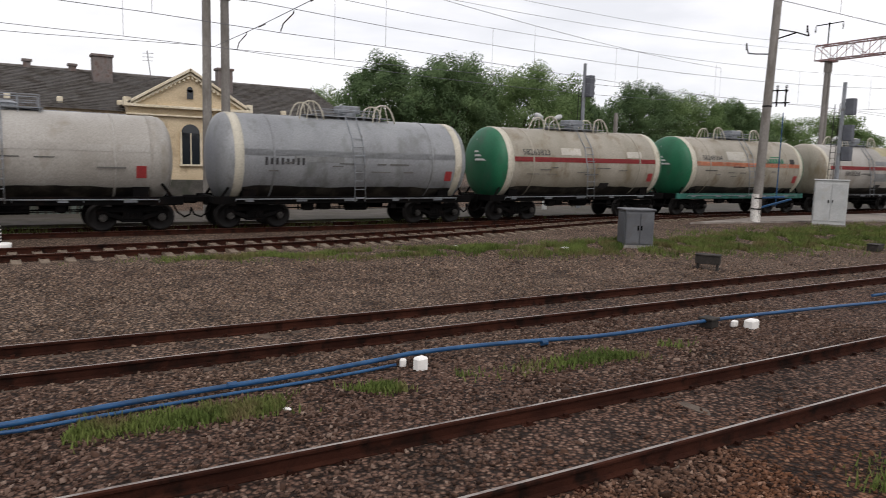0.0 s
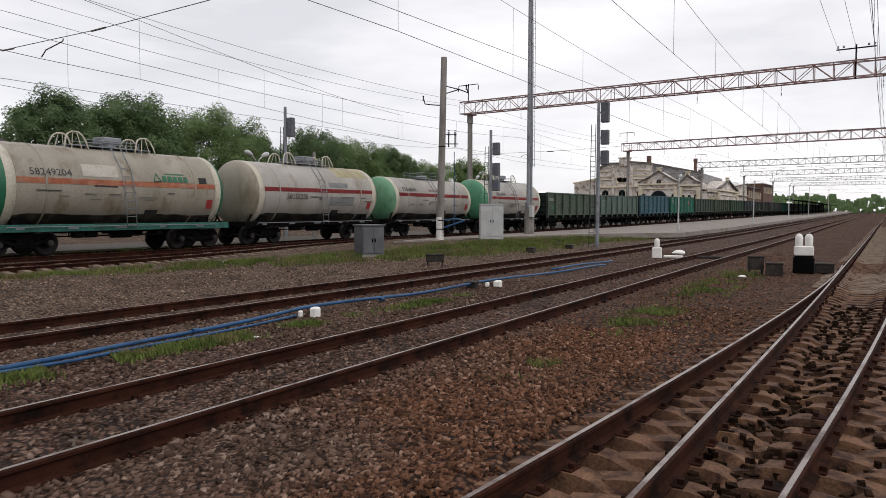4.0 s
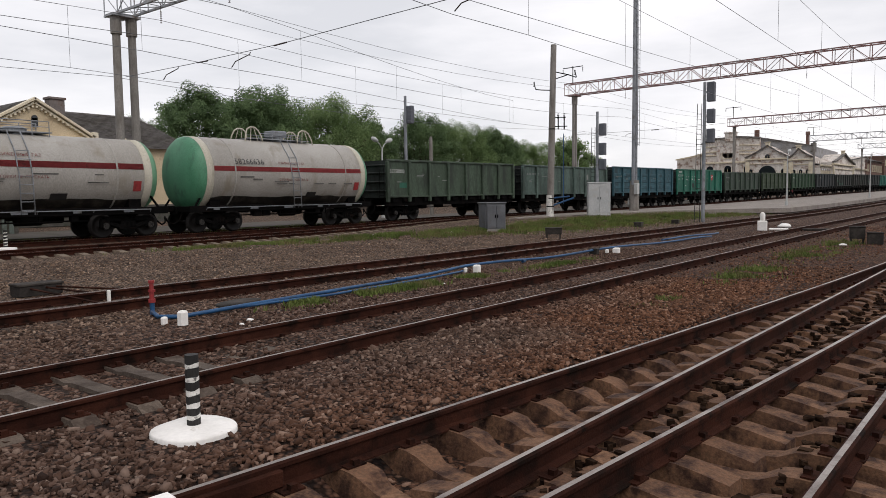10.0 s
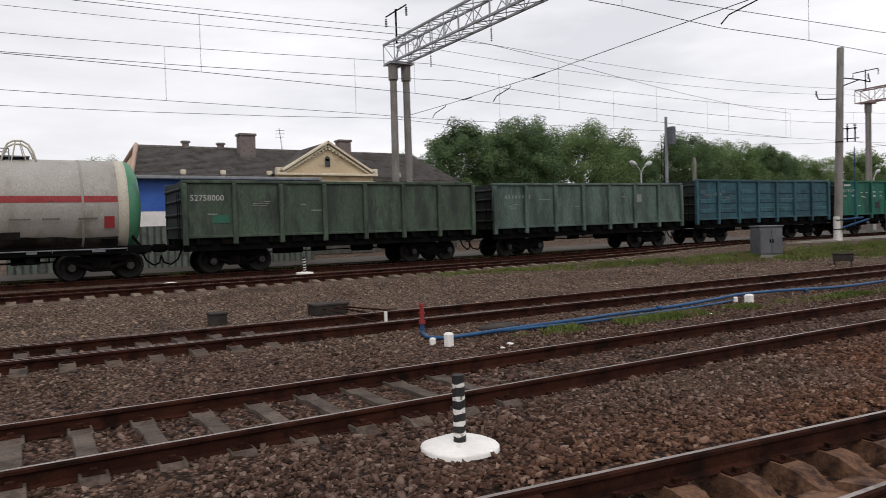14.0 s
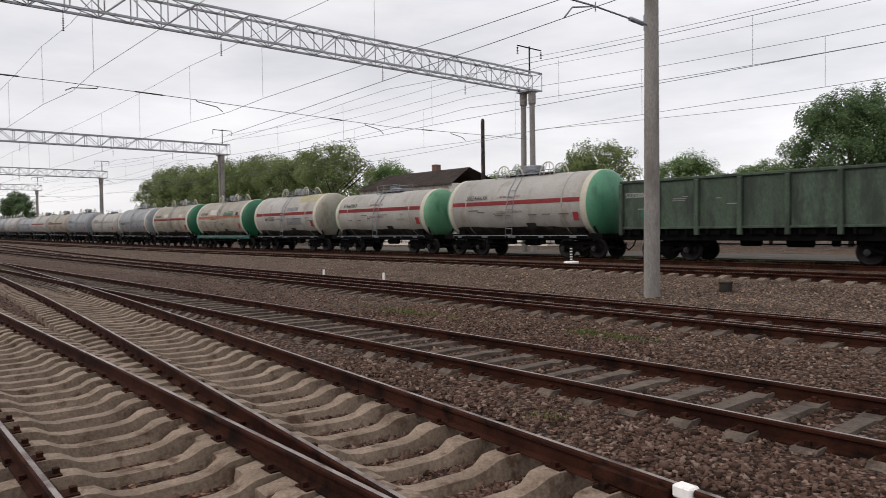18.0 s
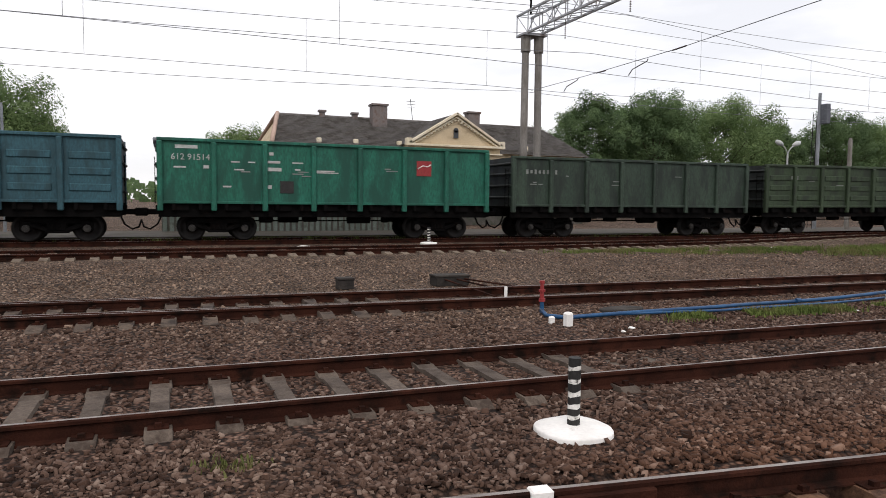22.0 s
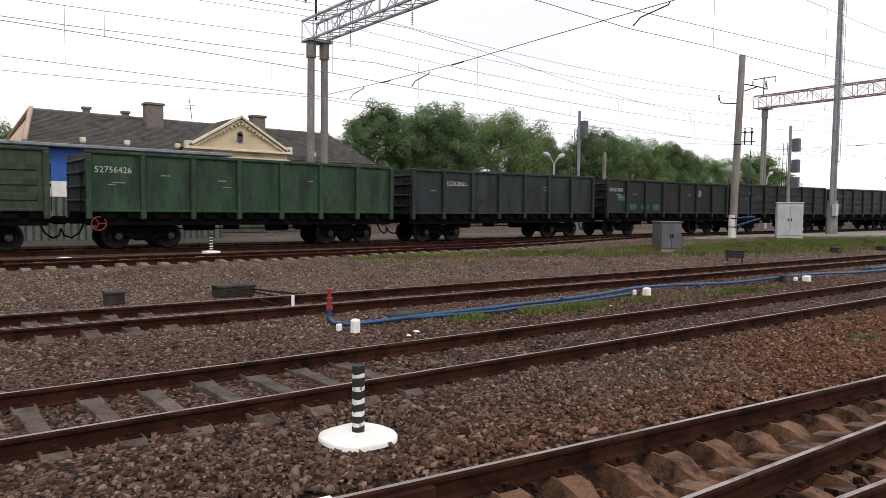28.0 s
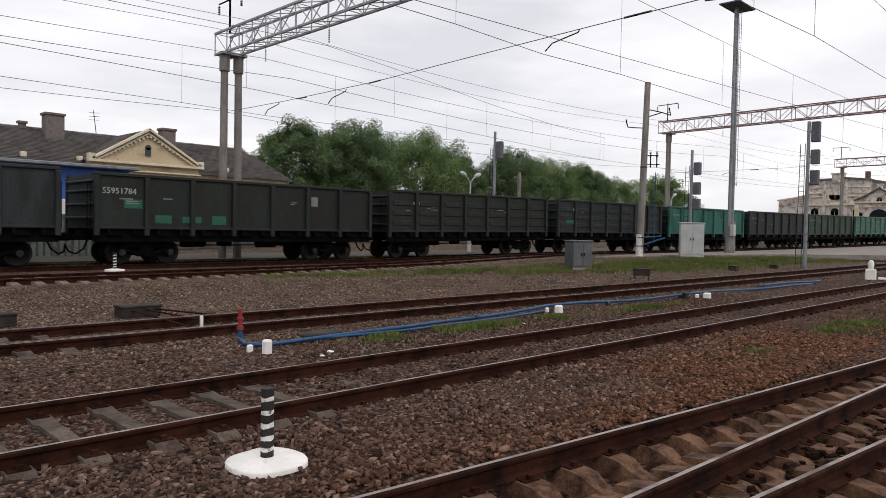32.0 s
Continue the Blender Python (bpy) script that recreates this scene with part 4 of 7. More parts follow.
SIDES = ("side_wall", "top_rail", "rib", "pressed_panel")
READ = {0: "52758000", 3: "612 91514", 6: "52756426", 7: "52762861", 8: "55951784"}
PRESSED = (2, 5, 9, 10, 14)
TALL = {2: 3.62, 3: 3.62, 8: 3.36}
OPEN = [("g_moss", "mossy dark green"), ("g_greygreen", "grey-green"), ("g_blue", "faded blue"), ("g_bright", "bright green"), ("g_dark", "dark green"), ("g_olive", "olive green"), ("g_green", "grass-green"), ("g_slate", "slate grey"), ("g_patched", "dark green, patched"), ("g_patched", "blackish green"), ("g_sooty", "sooty dark grey"), ("g_teal", "teal"), ("g_sooty", "sooty dark grey"), ("g_dark", "dark green"), ("g_pale", "pale green"), ("g_olive", "olive green"), ("g_dark", "dark green"), ("g_slate", "slate grey"), ("g_dark", "dark green"), ("g_sooty", "sooty dark grey"), ("g_teal", "teal"), ("g_dark", "dark green"), ("g_dark", "dark green"), ("g_slate", "slate grey")]
TANKS = [("hoops", "tank_white", "redpaint", "tank_mid_green"), ("dome", "tank_white", "redpaint", "tank_pale_green"), ("hoops", "tank_white", "redpaint", "tank_beige"), ("hoops", "tank_beige", "orange", "tank_green"), ("hoops", "tank_beige", "redpaint", "tank_green"), ("hoops", "tank_grey", "tank_grey", "tank_grey"), ("dome", "tank_white", "tank_white", "tank_white"), ("hoops", "tank_grey", "tank_grey", "tank_grey"), ("hoops", "tank_beige", "redpaint", "tank_beige"), ("hoops", "tank_white", "redpaint", "tank_white"), ("dome", "tank_grey", "tank_grey", "tank_grey"), ("hoops", "tank_white", "tank_white", "tank_white"), ("hoops", "tank_grey", "tank_grey", "tank_grey"), ("hoops", "tank_white", "tank_white", "tank_white")]
WAGONS = []


def stencil_open(ob, i, rng):
    """Numbers and worn stencils on the camera side of an open wagon."""
    y = -1.5
    if i in READ:
        writing(READ[i], 0.31, -4.32 if i == 7 else -5.95 if i == 3 else -6.12, y - 0.012, 2.74 + TALL.get(i, 3.44) - 3.44, ob, "letter_bright")
    else:
        bars([(-5.7 + 0.2 * k, 2.85, 0.1, rng.uniform(0.12, 0.2)) for k in range(8)], y, ob, name="worn_number")
    rows = []
    for k in range(rng.randint(6, 10)):
        x0, z0 = rng.choice(((-5.7, 2.4), (-3.9, 2.7), (-1.9, 2.5), (1.8, 2.7))), 0
        rows.append((x0[0] + rng.uniform(0, 0.6), x0[1] + rng.choice((-0.16, -0.08, 0.0, 0.08)), rng.uniform(0.15, 0.5), rng.uniform(0.03, 0.045)))
    bars(rows, y, ob)
    if i in (0, 8, 10, 13):
        for k in range(4 if i == 8 else 1):
            bm = bmesh.new()
            x0, z0 = (-5.0 + 1.15 * k, 2.3 if k == 0 else 1.75) if i == 8 else (-5.0, 2.05)
            box(bm, (x0, y + 0.002, z0), (rng.uniform(0.6, 0.9), 0.005, rng.uniform(0.25, 0.4)))
            part("paint_patch", bm, "patch", ob, "fresh green touch-up paint")
    if i == 3:
        bm = bmesh.new()
        box(bm, (3.55, y, 2.84), (0.62, 0.006, 0.6))
        em = part("emblem", bm, "redpaint", ob, "square red emblem with a white stroke")
        bm = bmesh.new()
        tube(bm, [(3.28, y - 0.004, 2.82), (3.5, y - 0.004, 2.95), (3.7, y - 0.004, 2.92), (3.84, y - 0.004, 3.0)], 0.022, 4)
        part("white_stroke", bm, "white", em)
        bars([(-5.8, 3.38, 0.75, 0.12), (-5.85, 2.66, 0.4, 0.06), (-4.85, 2.68, 0.18, 0.11), (-3.9, 2.89, 0.3, 0.05), (-3.3, 2.89, 0.25, 0.05), (-2.55, 3.22, 0.16, 0.11), (-2.6, 2.92, 0.45, 0.09), (-2.6, 2.65, 0.5, 0.13), (-1.7, 2.91, 0.4, 0.05), (-1.6, 2.66, 0.2, 0.06), (-0.8, 2.63, 0.7, 0.05), (-1.0, 2.57, 1.05, 0.04), (-2.6, 2.00, 0.14, 0.13), (-4.2, 1.99, 0.3, 0.06), (-3.8, 2.61, 0.35, 0.05)], y, ob, "letter_bright")
    if i == 6:
        bm = bmesh.new()
        tube(bm, [(-6.0 + 0.24 * math.cos(k * math.tau / 16), y - 0.03, 0.95 + 0.24 * math.sin(k * math.tau / 16)) for k in range(17)], 0.022, 6)
        for k in range(3):
            c, q = 0.24 * math.cos(k * 2.1), 0.24 * math.sin(k * 2.1)
            rod(bm, (-6.0, y - 0.03, 0.95), (-6.0 + c, y - 0.03, 0.95 + q), 0.014, seg=5)
        rod(bm, (-6.0, y - 0.03, 0.95), (-6.0, y + 0.3, 1.05), 0.02, seg=6)
        part("brake_wheel", bm, "redpaint", ob, "red handbrake wheel")
    if i in (3, 7, 12):
        bm = bmesh.new()
        box(bm, (-1.9, y, 2.0), (0.5, 0.012, 0.45))
        part("dark_panel", bm, "blackpaint", ob, "small black panel")
    if i in (8, 1):
        bm = bmesh.new()
        box(bm, (3.1, y, 2.7), (0.35, 0.006, 0.42))
        part("notice", bm, "letter", ob, "pale paper notice")


M["yellowed"] = surface("yellowed_tank_paint", srgb("8f8766"), srgb("a09877"), 0.8, 0.6, 0, 0.08, 30, srgb("877f68"), 0.56, 0.5, 2)
M["overpaint"] = surface("grey_overpaint", srgb("6f7172"), srgb("7e8080"), 0.8, 0.6, 0, 0.08, 30, srgb("5f605e"), 0.56, 0.4, 2)
M["pale_panel"] = surface("pale_notice_paint", srgb("aaa69c"), srgb("b7b3aa"), 0.6, 0.6, 0, 0.08, 30, srgb("98917f"), 0.58, 0.3)
M["spill"] = surface("brown_spill", srgb("3a2620"), srgb("4e362e"), 0.3, 0.7, 0, 0.1, 30)
# patches on the shells by wagon: (from x, to x, from angle, to angle, paint, name, label)
PATCHES = {
    2: [(1.6, 4.35, 38, 88, "yellowed", "yellowed_patch", "yellowed old paint"), (0.5, 2.7, -22, -4, "overpaint", "repainted_patch", "darker grey repaint"), (0.5, 2.2, 14, 24, "overpaint", "repainted_patch", "darker grey repaint")],
    3: [(-1.9, -0.4, 15, 33, "pale_panel", "painted_panel", "pale painted panel"), (-1.5, -0.5, 1, 6, "spill", "stain", "brown spill"), (3.55, 4.0, 9, 21, "blackpaint", "dark_notice", "small black notice")],
    4: [(-1.7, -0.5, 15, 27, "pale_panel", "painted_panel", "pale painted panel"), (2.5, 3.5, 13, 24, "pale_panel", "painted_panel", "pale painted panel")],
    5: [(-2.6, -0.6, -4, 8, "overpaint", "repainted_patch", "darker grey repaint")],
}


def shell_patch(ob, r, zc, x0, x1, a0, a1, paint, name, label):
    """A patch of other paint that follows the round of a tank."""
    bm = bmesh.new()
    rows = []
    for k in range(9):
        a = radians(a0 + (a1 - a0) * k / 8)
        wob = 0.05 * noise.noise((k * 0.9, x0, 2.0)) if name != "painted_panel" else 0
        rows.append([bm.verts.new((x, -(r + 0.0055) * math.cos(a), zc + (r + 0.0055) * math.sin(a))) for x in (x0 + wob, x1 - wob)])
    for u, v in zip(rows, rows[1:]):
        bm.faces.new((u[0], u[1], v[1], v[0])).smooth = True
    bmesh.ops.recalc_face_normals(bm, faces=bm.faces)
    part(name, bm, paint, ob, label)


def stencil_tank(ob, i, stripe, rng):
    r, zc = SHELL[TANKS[i][0]]
    for p in PATCHES.get(i, ()):
        shell_patch(ob, r, zc, *p)
    def wall(z):
        return -math.sqrt(max(r * r - (z - zc) ** 2, 0)) - 0.012
    read = {0: "58266636", 1: "57660060", 2: "58155250", 3: "58249204", 4: "58263823"}
    z = 3.02
    if i in read:
        z, lean = (2.33, -9) if i == 2 else (z, 28)
        t = writing(read[i], 0.4, -2.9 if i == 2 else -3.35 if i == 0 else -3.95, wall(z) - 0.03, z, ob, "letter_black")
        t.rotation_euler.x = radians(90 - lean)
    if i in (0, 1):
        for text, zz, lean, size in (("СЖИЖЕННЫЙ ГАЗ", 3.06, 27, 0.17), ("С ГОРКИ НЕ СПУСКАТЬ", 2.28, -6, 0.15)):
            t = writing(text, size, -0.95, wall(zz) - 0.03, zz, ob, "letter_red", "stencil_text")
            t.rotation_euler.x = radians(90 - lean)
    if i not in read and i < 9:
        z, lean = (2.5, 3) if i == 5 else (z, -25)
        b = bars([(-3.7 + 0.2 * k, 0, 0.1, rng.uniform(0.14, 0.22) * (1.4 if i == 5 else 1)) for k in range(8)], 0, ob, "letter_black" if i == 5 else "letter_dark", "worn_number")
        b.matrix_basis = pose(0, wall(z) - 0.005, z, lean, 0, 0)
    if i in (3, 4):
        # white notices on the green end, too small to read
        b = bars([(-0.55 + 0.06 * (k % 3), 0.75 - 0.19 * k, 1.0 - 0.12 * (k % 3), 0.09) for k in range(6)], 0, ob, "letter_bright", "end_notice")
        b.matrix_basis = pose(-5.3, -0.35, 2.95, -13, 0, -80)
    rows = []
    for k in range(9):
        rows.append((rng.uniform(-3.9, 3.6), rng.choice((2.15, 2.25, 2.35, 2.45)), rng.uniform(0.3, 0.9), rng.uniform(0.03, 0.06)))
    bars(rows, -r - 0.012, ob, "letter_dark")
    bm = bmesh.new()
    box(bm, (4.15, 0, 0), (0.32, 0.008, 0.42))
    b = part("placard", bm, "redpaint", ob, "small red warning placard")
    b.matrix_basis = pose(0, wall(2.02) - 0.006, 2.02, 17, 0, 0)
    if i in (0, 1, 2, 3, 4):
        bm = bmesh.new()
        box(bm, (1.2, 0, 0), (0.6, 0.008, 0.3))
        b = part("dark_panel", bm, "blackpaint", ob, "small black panel")
        b.matrix_basis = pose(0, wall(1.62) - 0.01, 1.62, 35, 0, 0)
    if i == 3:
        bm = bmesh.new()
        for k in range(5):
            box(bm, (1.75 + 0.27 * k, 0, -0.03), (0.2, 0.006, 0.26))
        for p, q in (((1.2, -0.16), (1.38, 0.2)), ((1.38, 0.2), (1.56, -0.16)), ((1.2, -0.16), (1.56, -0.16))):
            rod(bm, (p[0], 0, p[1]), (q[0], 0, q[1]), 0.02, seg=4)
        box(bm, (2.3, 0, 0.2), (1.0, 0.006, 0.06))
        b = part("lettering", bm, "tank_green", ob, "green company lettering drawn as blocks")
        b.matrix_basis = pose(0, wall(3.1) - 0.006, 3.1, -25, 0, 0)


def build_train():
    rng = random.Random(5)
    g = {}
    for i in range(len(OPEN)):
        key = (i in PRESSED, TALL.get(i, 3.44))
        if key not in g:
            g[key] = gondola(*key)
    kinds = {k: tank(k) for k in ("hoops", "dome")}
    used, made = set(), []
    for i, (paint, word) in enumerate(OPEN):
        src = g[(i in PRESSED, TALL.get(i, 3.44))]
        ob = copy_thing(src, Matrix()) if src in used else src
        used.add(src)
        made.append((ob, i, paint, word))
    for ob, i, paint, word in made:
        repaint(ob, {k: paint for k in SIDES})
        tagged(ob, word + (" open goods wagon with pressed panels" if i in PRESSED else " steel open goods wagon with upright ribs"), "wagon", "open wagons of the goods train")
        WAGONS.append((ob, 6.96 + 13.92 * i))
        if i < 18:
            stencil_open(ob, i, rng)
    at, made = 0.0, []
    for i, (kind, shell, stripe, cap) in enumerate(TANKS):
        src = kinds[kind]
        ob = copy_thing(src, Matrix()) if src in used else src
        used.add(src)
        made.append((ob, i, shell, stripe, cap))
    for ob, i, shell, stripe, cap in made:
        repaint(ob, {"barrel": shell, "strap": shell, "stripe": stripe, "end_cap": cap, "end_band": "cream" if cap != shell or i == 5 else shell, "side_sill": "g_teal" if i == 3 else "black"})
        word = {"tank_white": "white", "tank_beige": "dirty beige", "tank_grey": "grey"}[shell]
        ends = {"tank_green": " and dark green ends", "tank_mid_green": " and green ends", "tank_pale_green": " and pale green ends"}.get(cap, "")
        tagged(ob, word + " tank wagon" + (" with a red stripe" if stripe == "redpaint" else " with an orange stripe" if stripe == "orange" else " with plain weathered sides") + ends, "wagon", "tank wagons of the goods train")
        WAGONS.append((ob, at - 6.01))
        at -= 12.02
        stencil_tank(ob, i, stripe, rng)
    # the locomotive at the head
    top = thing("locomotive", Matrix(), "blue-green electric locomotive far ahead of the wagons", "locomotive")
    bm = bmesh.new()
    box(bm, (0, 0, 2.6), (17, 3.0, 2.7), 0.25)
    part("body", bm, "loco", top)
    bm = bmesh.new()
    box(bm, (0, 0, 0.95), (16, 2.7, 0.7), 0.05)
    part("underframe", bm, "black", top)
    bm = bmesh.new()
    box(bm, (0, 0, 4.1), (13, 2.2, 0.35), 0.1)
    part("roof_gear", bm, "steelgrey", top)
    for k in range(6):
        bm = bmesh.new()
        box(bm, (-6.5 + 2.6 * k, -1.51, 2.9), (1.0, 0.03, 0.7), 0.01)
        part("window", bm, "glass", top)
    for x in (-5.2, 5.2):
        bogie(top, x)
    WAGONS.append((top, at - 8.6))


build_train()


# ---- line-side things ----
def z_at(x, y):
    return height(x, y)


def marker_post(x, y, h, r, disc, label):
    top = thing("marker_post", pose(x, y, z_at(x, y) + (0.12 if y > 20 else 0.0)), label, "marker post", "black and white marker posts")
    bm = bmesh.new()
    lathe(bm, [(-0.16, 0.0), (-0.16, disc), (0.035, disc), (0.048, disc * 0.97), (0.06, disc * 0.7), (0.075, disc * 0.3), (0.08, 0.0)], 32, "z")
    for v in bm.verts:
        a = math.atan2(v.co.y, v.co.x)
        k = (1 + 0.09 * abs(math.sin(2 * a)) ** 1.5) * (1 + 0.02 * noise.noise((v.co.x * 4, v.co.y * 4, 0)))
        v.co.x, v.co.y = v.co.x * k, v.co.y * k
        v.co.z += 0.008 * noise.noise((v.co.x * 4, v.co.y * 4, 4))
    part("base", bm, "white", top, "whitewashed round base", True)
    shares = [0.09, 0.06, 0.09, 0.07, 0.1, 0.075, 0.11, 0.065, 0.12, 0.06, 0.11]
    a = 0.07
    for i, share in enumerate(shares):
        b = a + (h - 0.07) * share / sum(shares)
        bm = bmesh.new()
        rod(bm, (0, 0, a), (0, 0, b), r * (1.0 if i % 2 else 1.015), seg=16)
        for v in bm.verts:
            if (v.co.z > (a + b) / 2 and i < 10) or (v.co.z < (a + b) / 2 and i > 0):
                lift = 0.005 * math.sin(3 * math.atan2(v.co.y, v.co.x) + 5 * i) + 0.12 * v.co.x
                v.co.z += lift
        part("band", bm, "blackpaint" if i % 2 == 0 else "chipped_white", top)
        a = b
    return top


marker_post(3.27, 5.14, 0.66, 0.055, 0.32, "short black and white banded post on a whitewashed base")
marker_post(9.3, 24.85, 0.62, 0.06, 0.3, "small banded post on a white base between two tracks")
marker_post(-30.6, 4.7, 0.75, 0.06, 0.3, "small banded post on a white base beside the points")
marker_post(-19.5, 24.6, 0.7, 0.06, 0.3, "small banded post on a white base before the train")


def insulator(bm, x, y, z, n=4, r=0.06, mi=0):
    for k in range(n):
        rod(bm, (x, y, z - 0.09 * k), (x, y, z - 0.09 * k - 0.05), r * 0.5, r, 8, mi)


def arms_pole():
    """The concrete pole by the cabinets, with cable arms."""
    top = thing("concrete_pole", pose(42.4, 23.45, z_at(42.4, 23.45), 0, 0, -61), "grey concrete pole with arms and a whitewashed foot", "pole")
    bm = bmesh.new()
    rod(bm, (0, 0, -0.1), (0.25, 0, 11.5), 0.24, 0.19, 14)
    part("shaft", bm, "concrete", top)
    bm = bmesh.new()
    rod(bm, (0, 0, 0.05), (0, 0, 1.5), 0.25, 0.245, 14)
    part("white_foot", bm, "chipped_white", top, "whitewashed foot")
    for z in (0.7, 1.25, 5.9):
        bm = bmesh.new()
        rod(bm, (z * 0.022, 0, z), (z * 0.022, 0, z + 0.06), 0.262 if z < 3 else 0.235, seg=14)
        part("clamp", bm, "black", top)
    for pts in ([(0.2, 0, 9.75), (1.2, 0, 9.5), (1.75, 0, 9.3)], [(0.2, 0, 9.2), (0.7, 0, 9.35), (1.2, 0, 9.5)], [(0.2, 0, 8.5), (-0.6, 0, 8.55), (-0.95, 0, 8.6)]):
        bm = bmesh.new()
        tube(bm, pts, 0.035, 6)
        if pts[0][2] != 9.2:
            x, z = pts[-1][0], pts[-1][2]
            rod(bm, (x, 0, z), (x - 0.12, 0, z + 0.5), 0.03, seg=6)
            insulator(bm, x - 0.1, 0, z + 0.5, 4, 0.06)
        part("arm", bm, "black", top)
    bm = bmesh.new()
    for d in (0.55, 0.95):
        rod(bm, (d, 0, 5.9), (d, 0, 6.7), 0.04, seg=8)
        insulator(bm, d, 0, 6.95, 4, 0.08)
    rod(bm, (0.1, 0, 6.1), (1.15, 0, 6.1), 0.03, seg=6)
    rod(bm, (0.1, 0, 6.7), (1.05, 0, 6.7), 0.03, seg=6)
    part("cable_bracket", bm, "black", top, "pair of dark cable ends on brackets")
    bm = bmesh.new()
    rod(bm, (0.9, 0, 0.9), (0.9, 0, 5.6), 0.03, seg=6)
    rod(bm, (0.2, 0, 0.8), (1.6, -0.2, 1.3), 0.06, seg=6)
    rod(bm, (0.2, 0, 1.3), (1.3, -0.2, 1.4), 0.05, seg=6)
    part("pipe", bm, "bluepipe", top, "blue drainpipe")


arms_pole()


def left_pole():
    top = thing("concrete_pole", pose(-10.45, 16.6, z_at(-10.45, 16.6)), "tall smooth concrete pole beside the points", "pole")
    bm = bmesh.new()
    rod(bm, (0, 0, -0.1), (0.05, 0, 12.5), 0.215, 0.165, 16)
    part("shaft", bm, "concrete", top)
    bm = bmesh.new()
    box(bm, (0.0, -0.21, 2.15), (0.13, 0.012, 0.17))
    part("number_plate", bm, "letter", top, "small white plate")
    bm = bmesh.new()
    tube(bm, [(0, 0, 7.2), (0, -0.8, 7.22), (0, -2.5, 7.25), (0, -4.4, 7.2)], 0.022)
    rod(bm, (0, -0.35, 7.2), (0, -0.95, 7.22), 0.06, seg=8)
    tube(bm, [(0, -2.4, 7.25), (0, -3.3, 7.05), (0, -3.6, 6.75)], 0.02)
    rod(bm, (0, -2.4, 7.12), (0, -2.4, 7.36), 0.015, seg=5)
    rod(bm, (0, 0, 7.5), (0, 0, 7.1), 0.18, seg=12)
    part("arm", bm, "steelgrey", top)


left_pole()

# height of the contact wire, of the carrier wire at the gantries, and its sag
TRACK_WIRES = {"train": (6.78, 9.35, 0.7), "loop": (6.72, 9.1, 0.8), "middle": (7.3, 10.1, 0.3), "post": (7.5, 10.1, 0.5), "near": (7.5, 10.1, 0.6)}
ROPE = ((34, 7.3), (31.4, 7.27), (22.5, 7.14), (12.4, 7.42), (6.4, 7.55), (0, 7.55), (-14, 7.4))


def leg_line(x):
    """How far off the far legs of the gantries stand; one is set nearer to the train."""
    return 33.6 + centre("train", x) - 28.2 - 2.25 * max(0.0, 1 - abs(x - 17.1) / 45)


def top_line(x):
    """The line of the wires that run over the beams near the camera's side."""
    return 0.72 + 0.047 * (63 - x)


def rope_z(y):
    """The height of the cross rope that steadies the wires."""
    return float(np.interp(-y, [-p[0] for p in ROPE], [p[1] for p in ROPE]))

GANTRY_X = (-168, -122, -76, -30, 17.1, 63, 109, 155, 201, 250, 300)


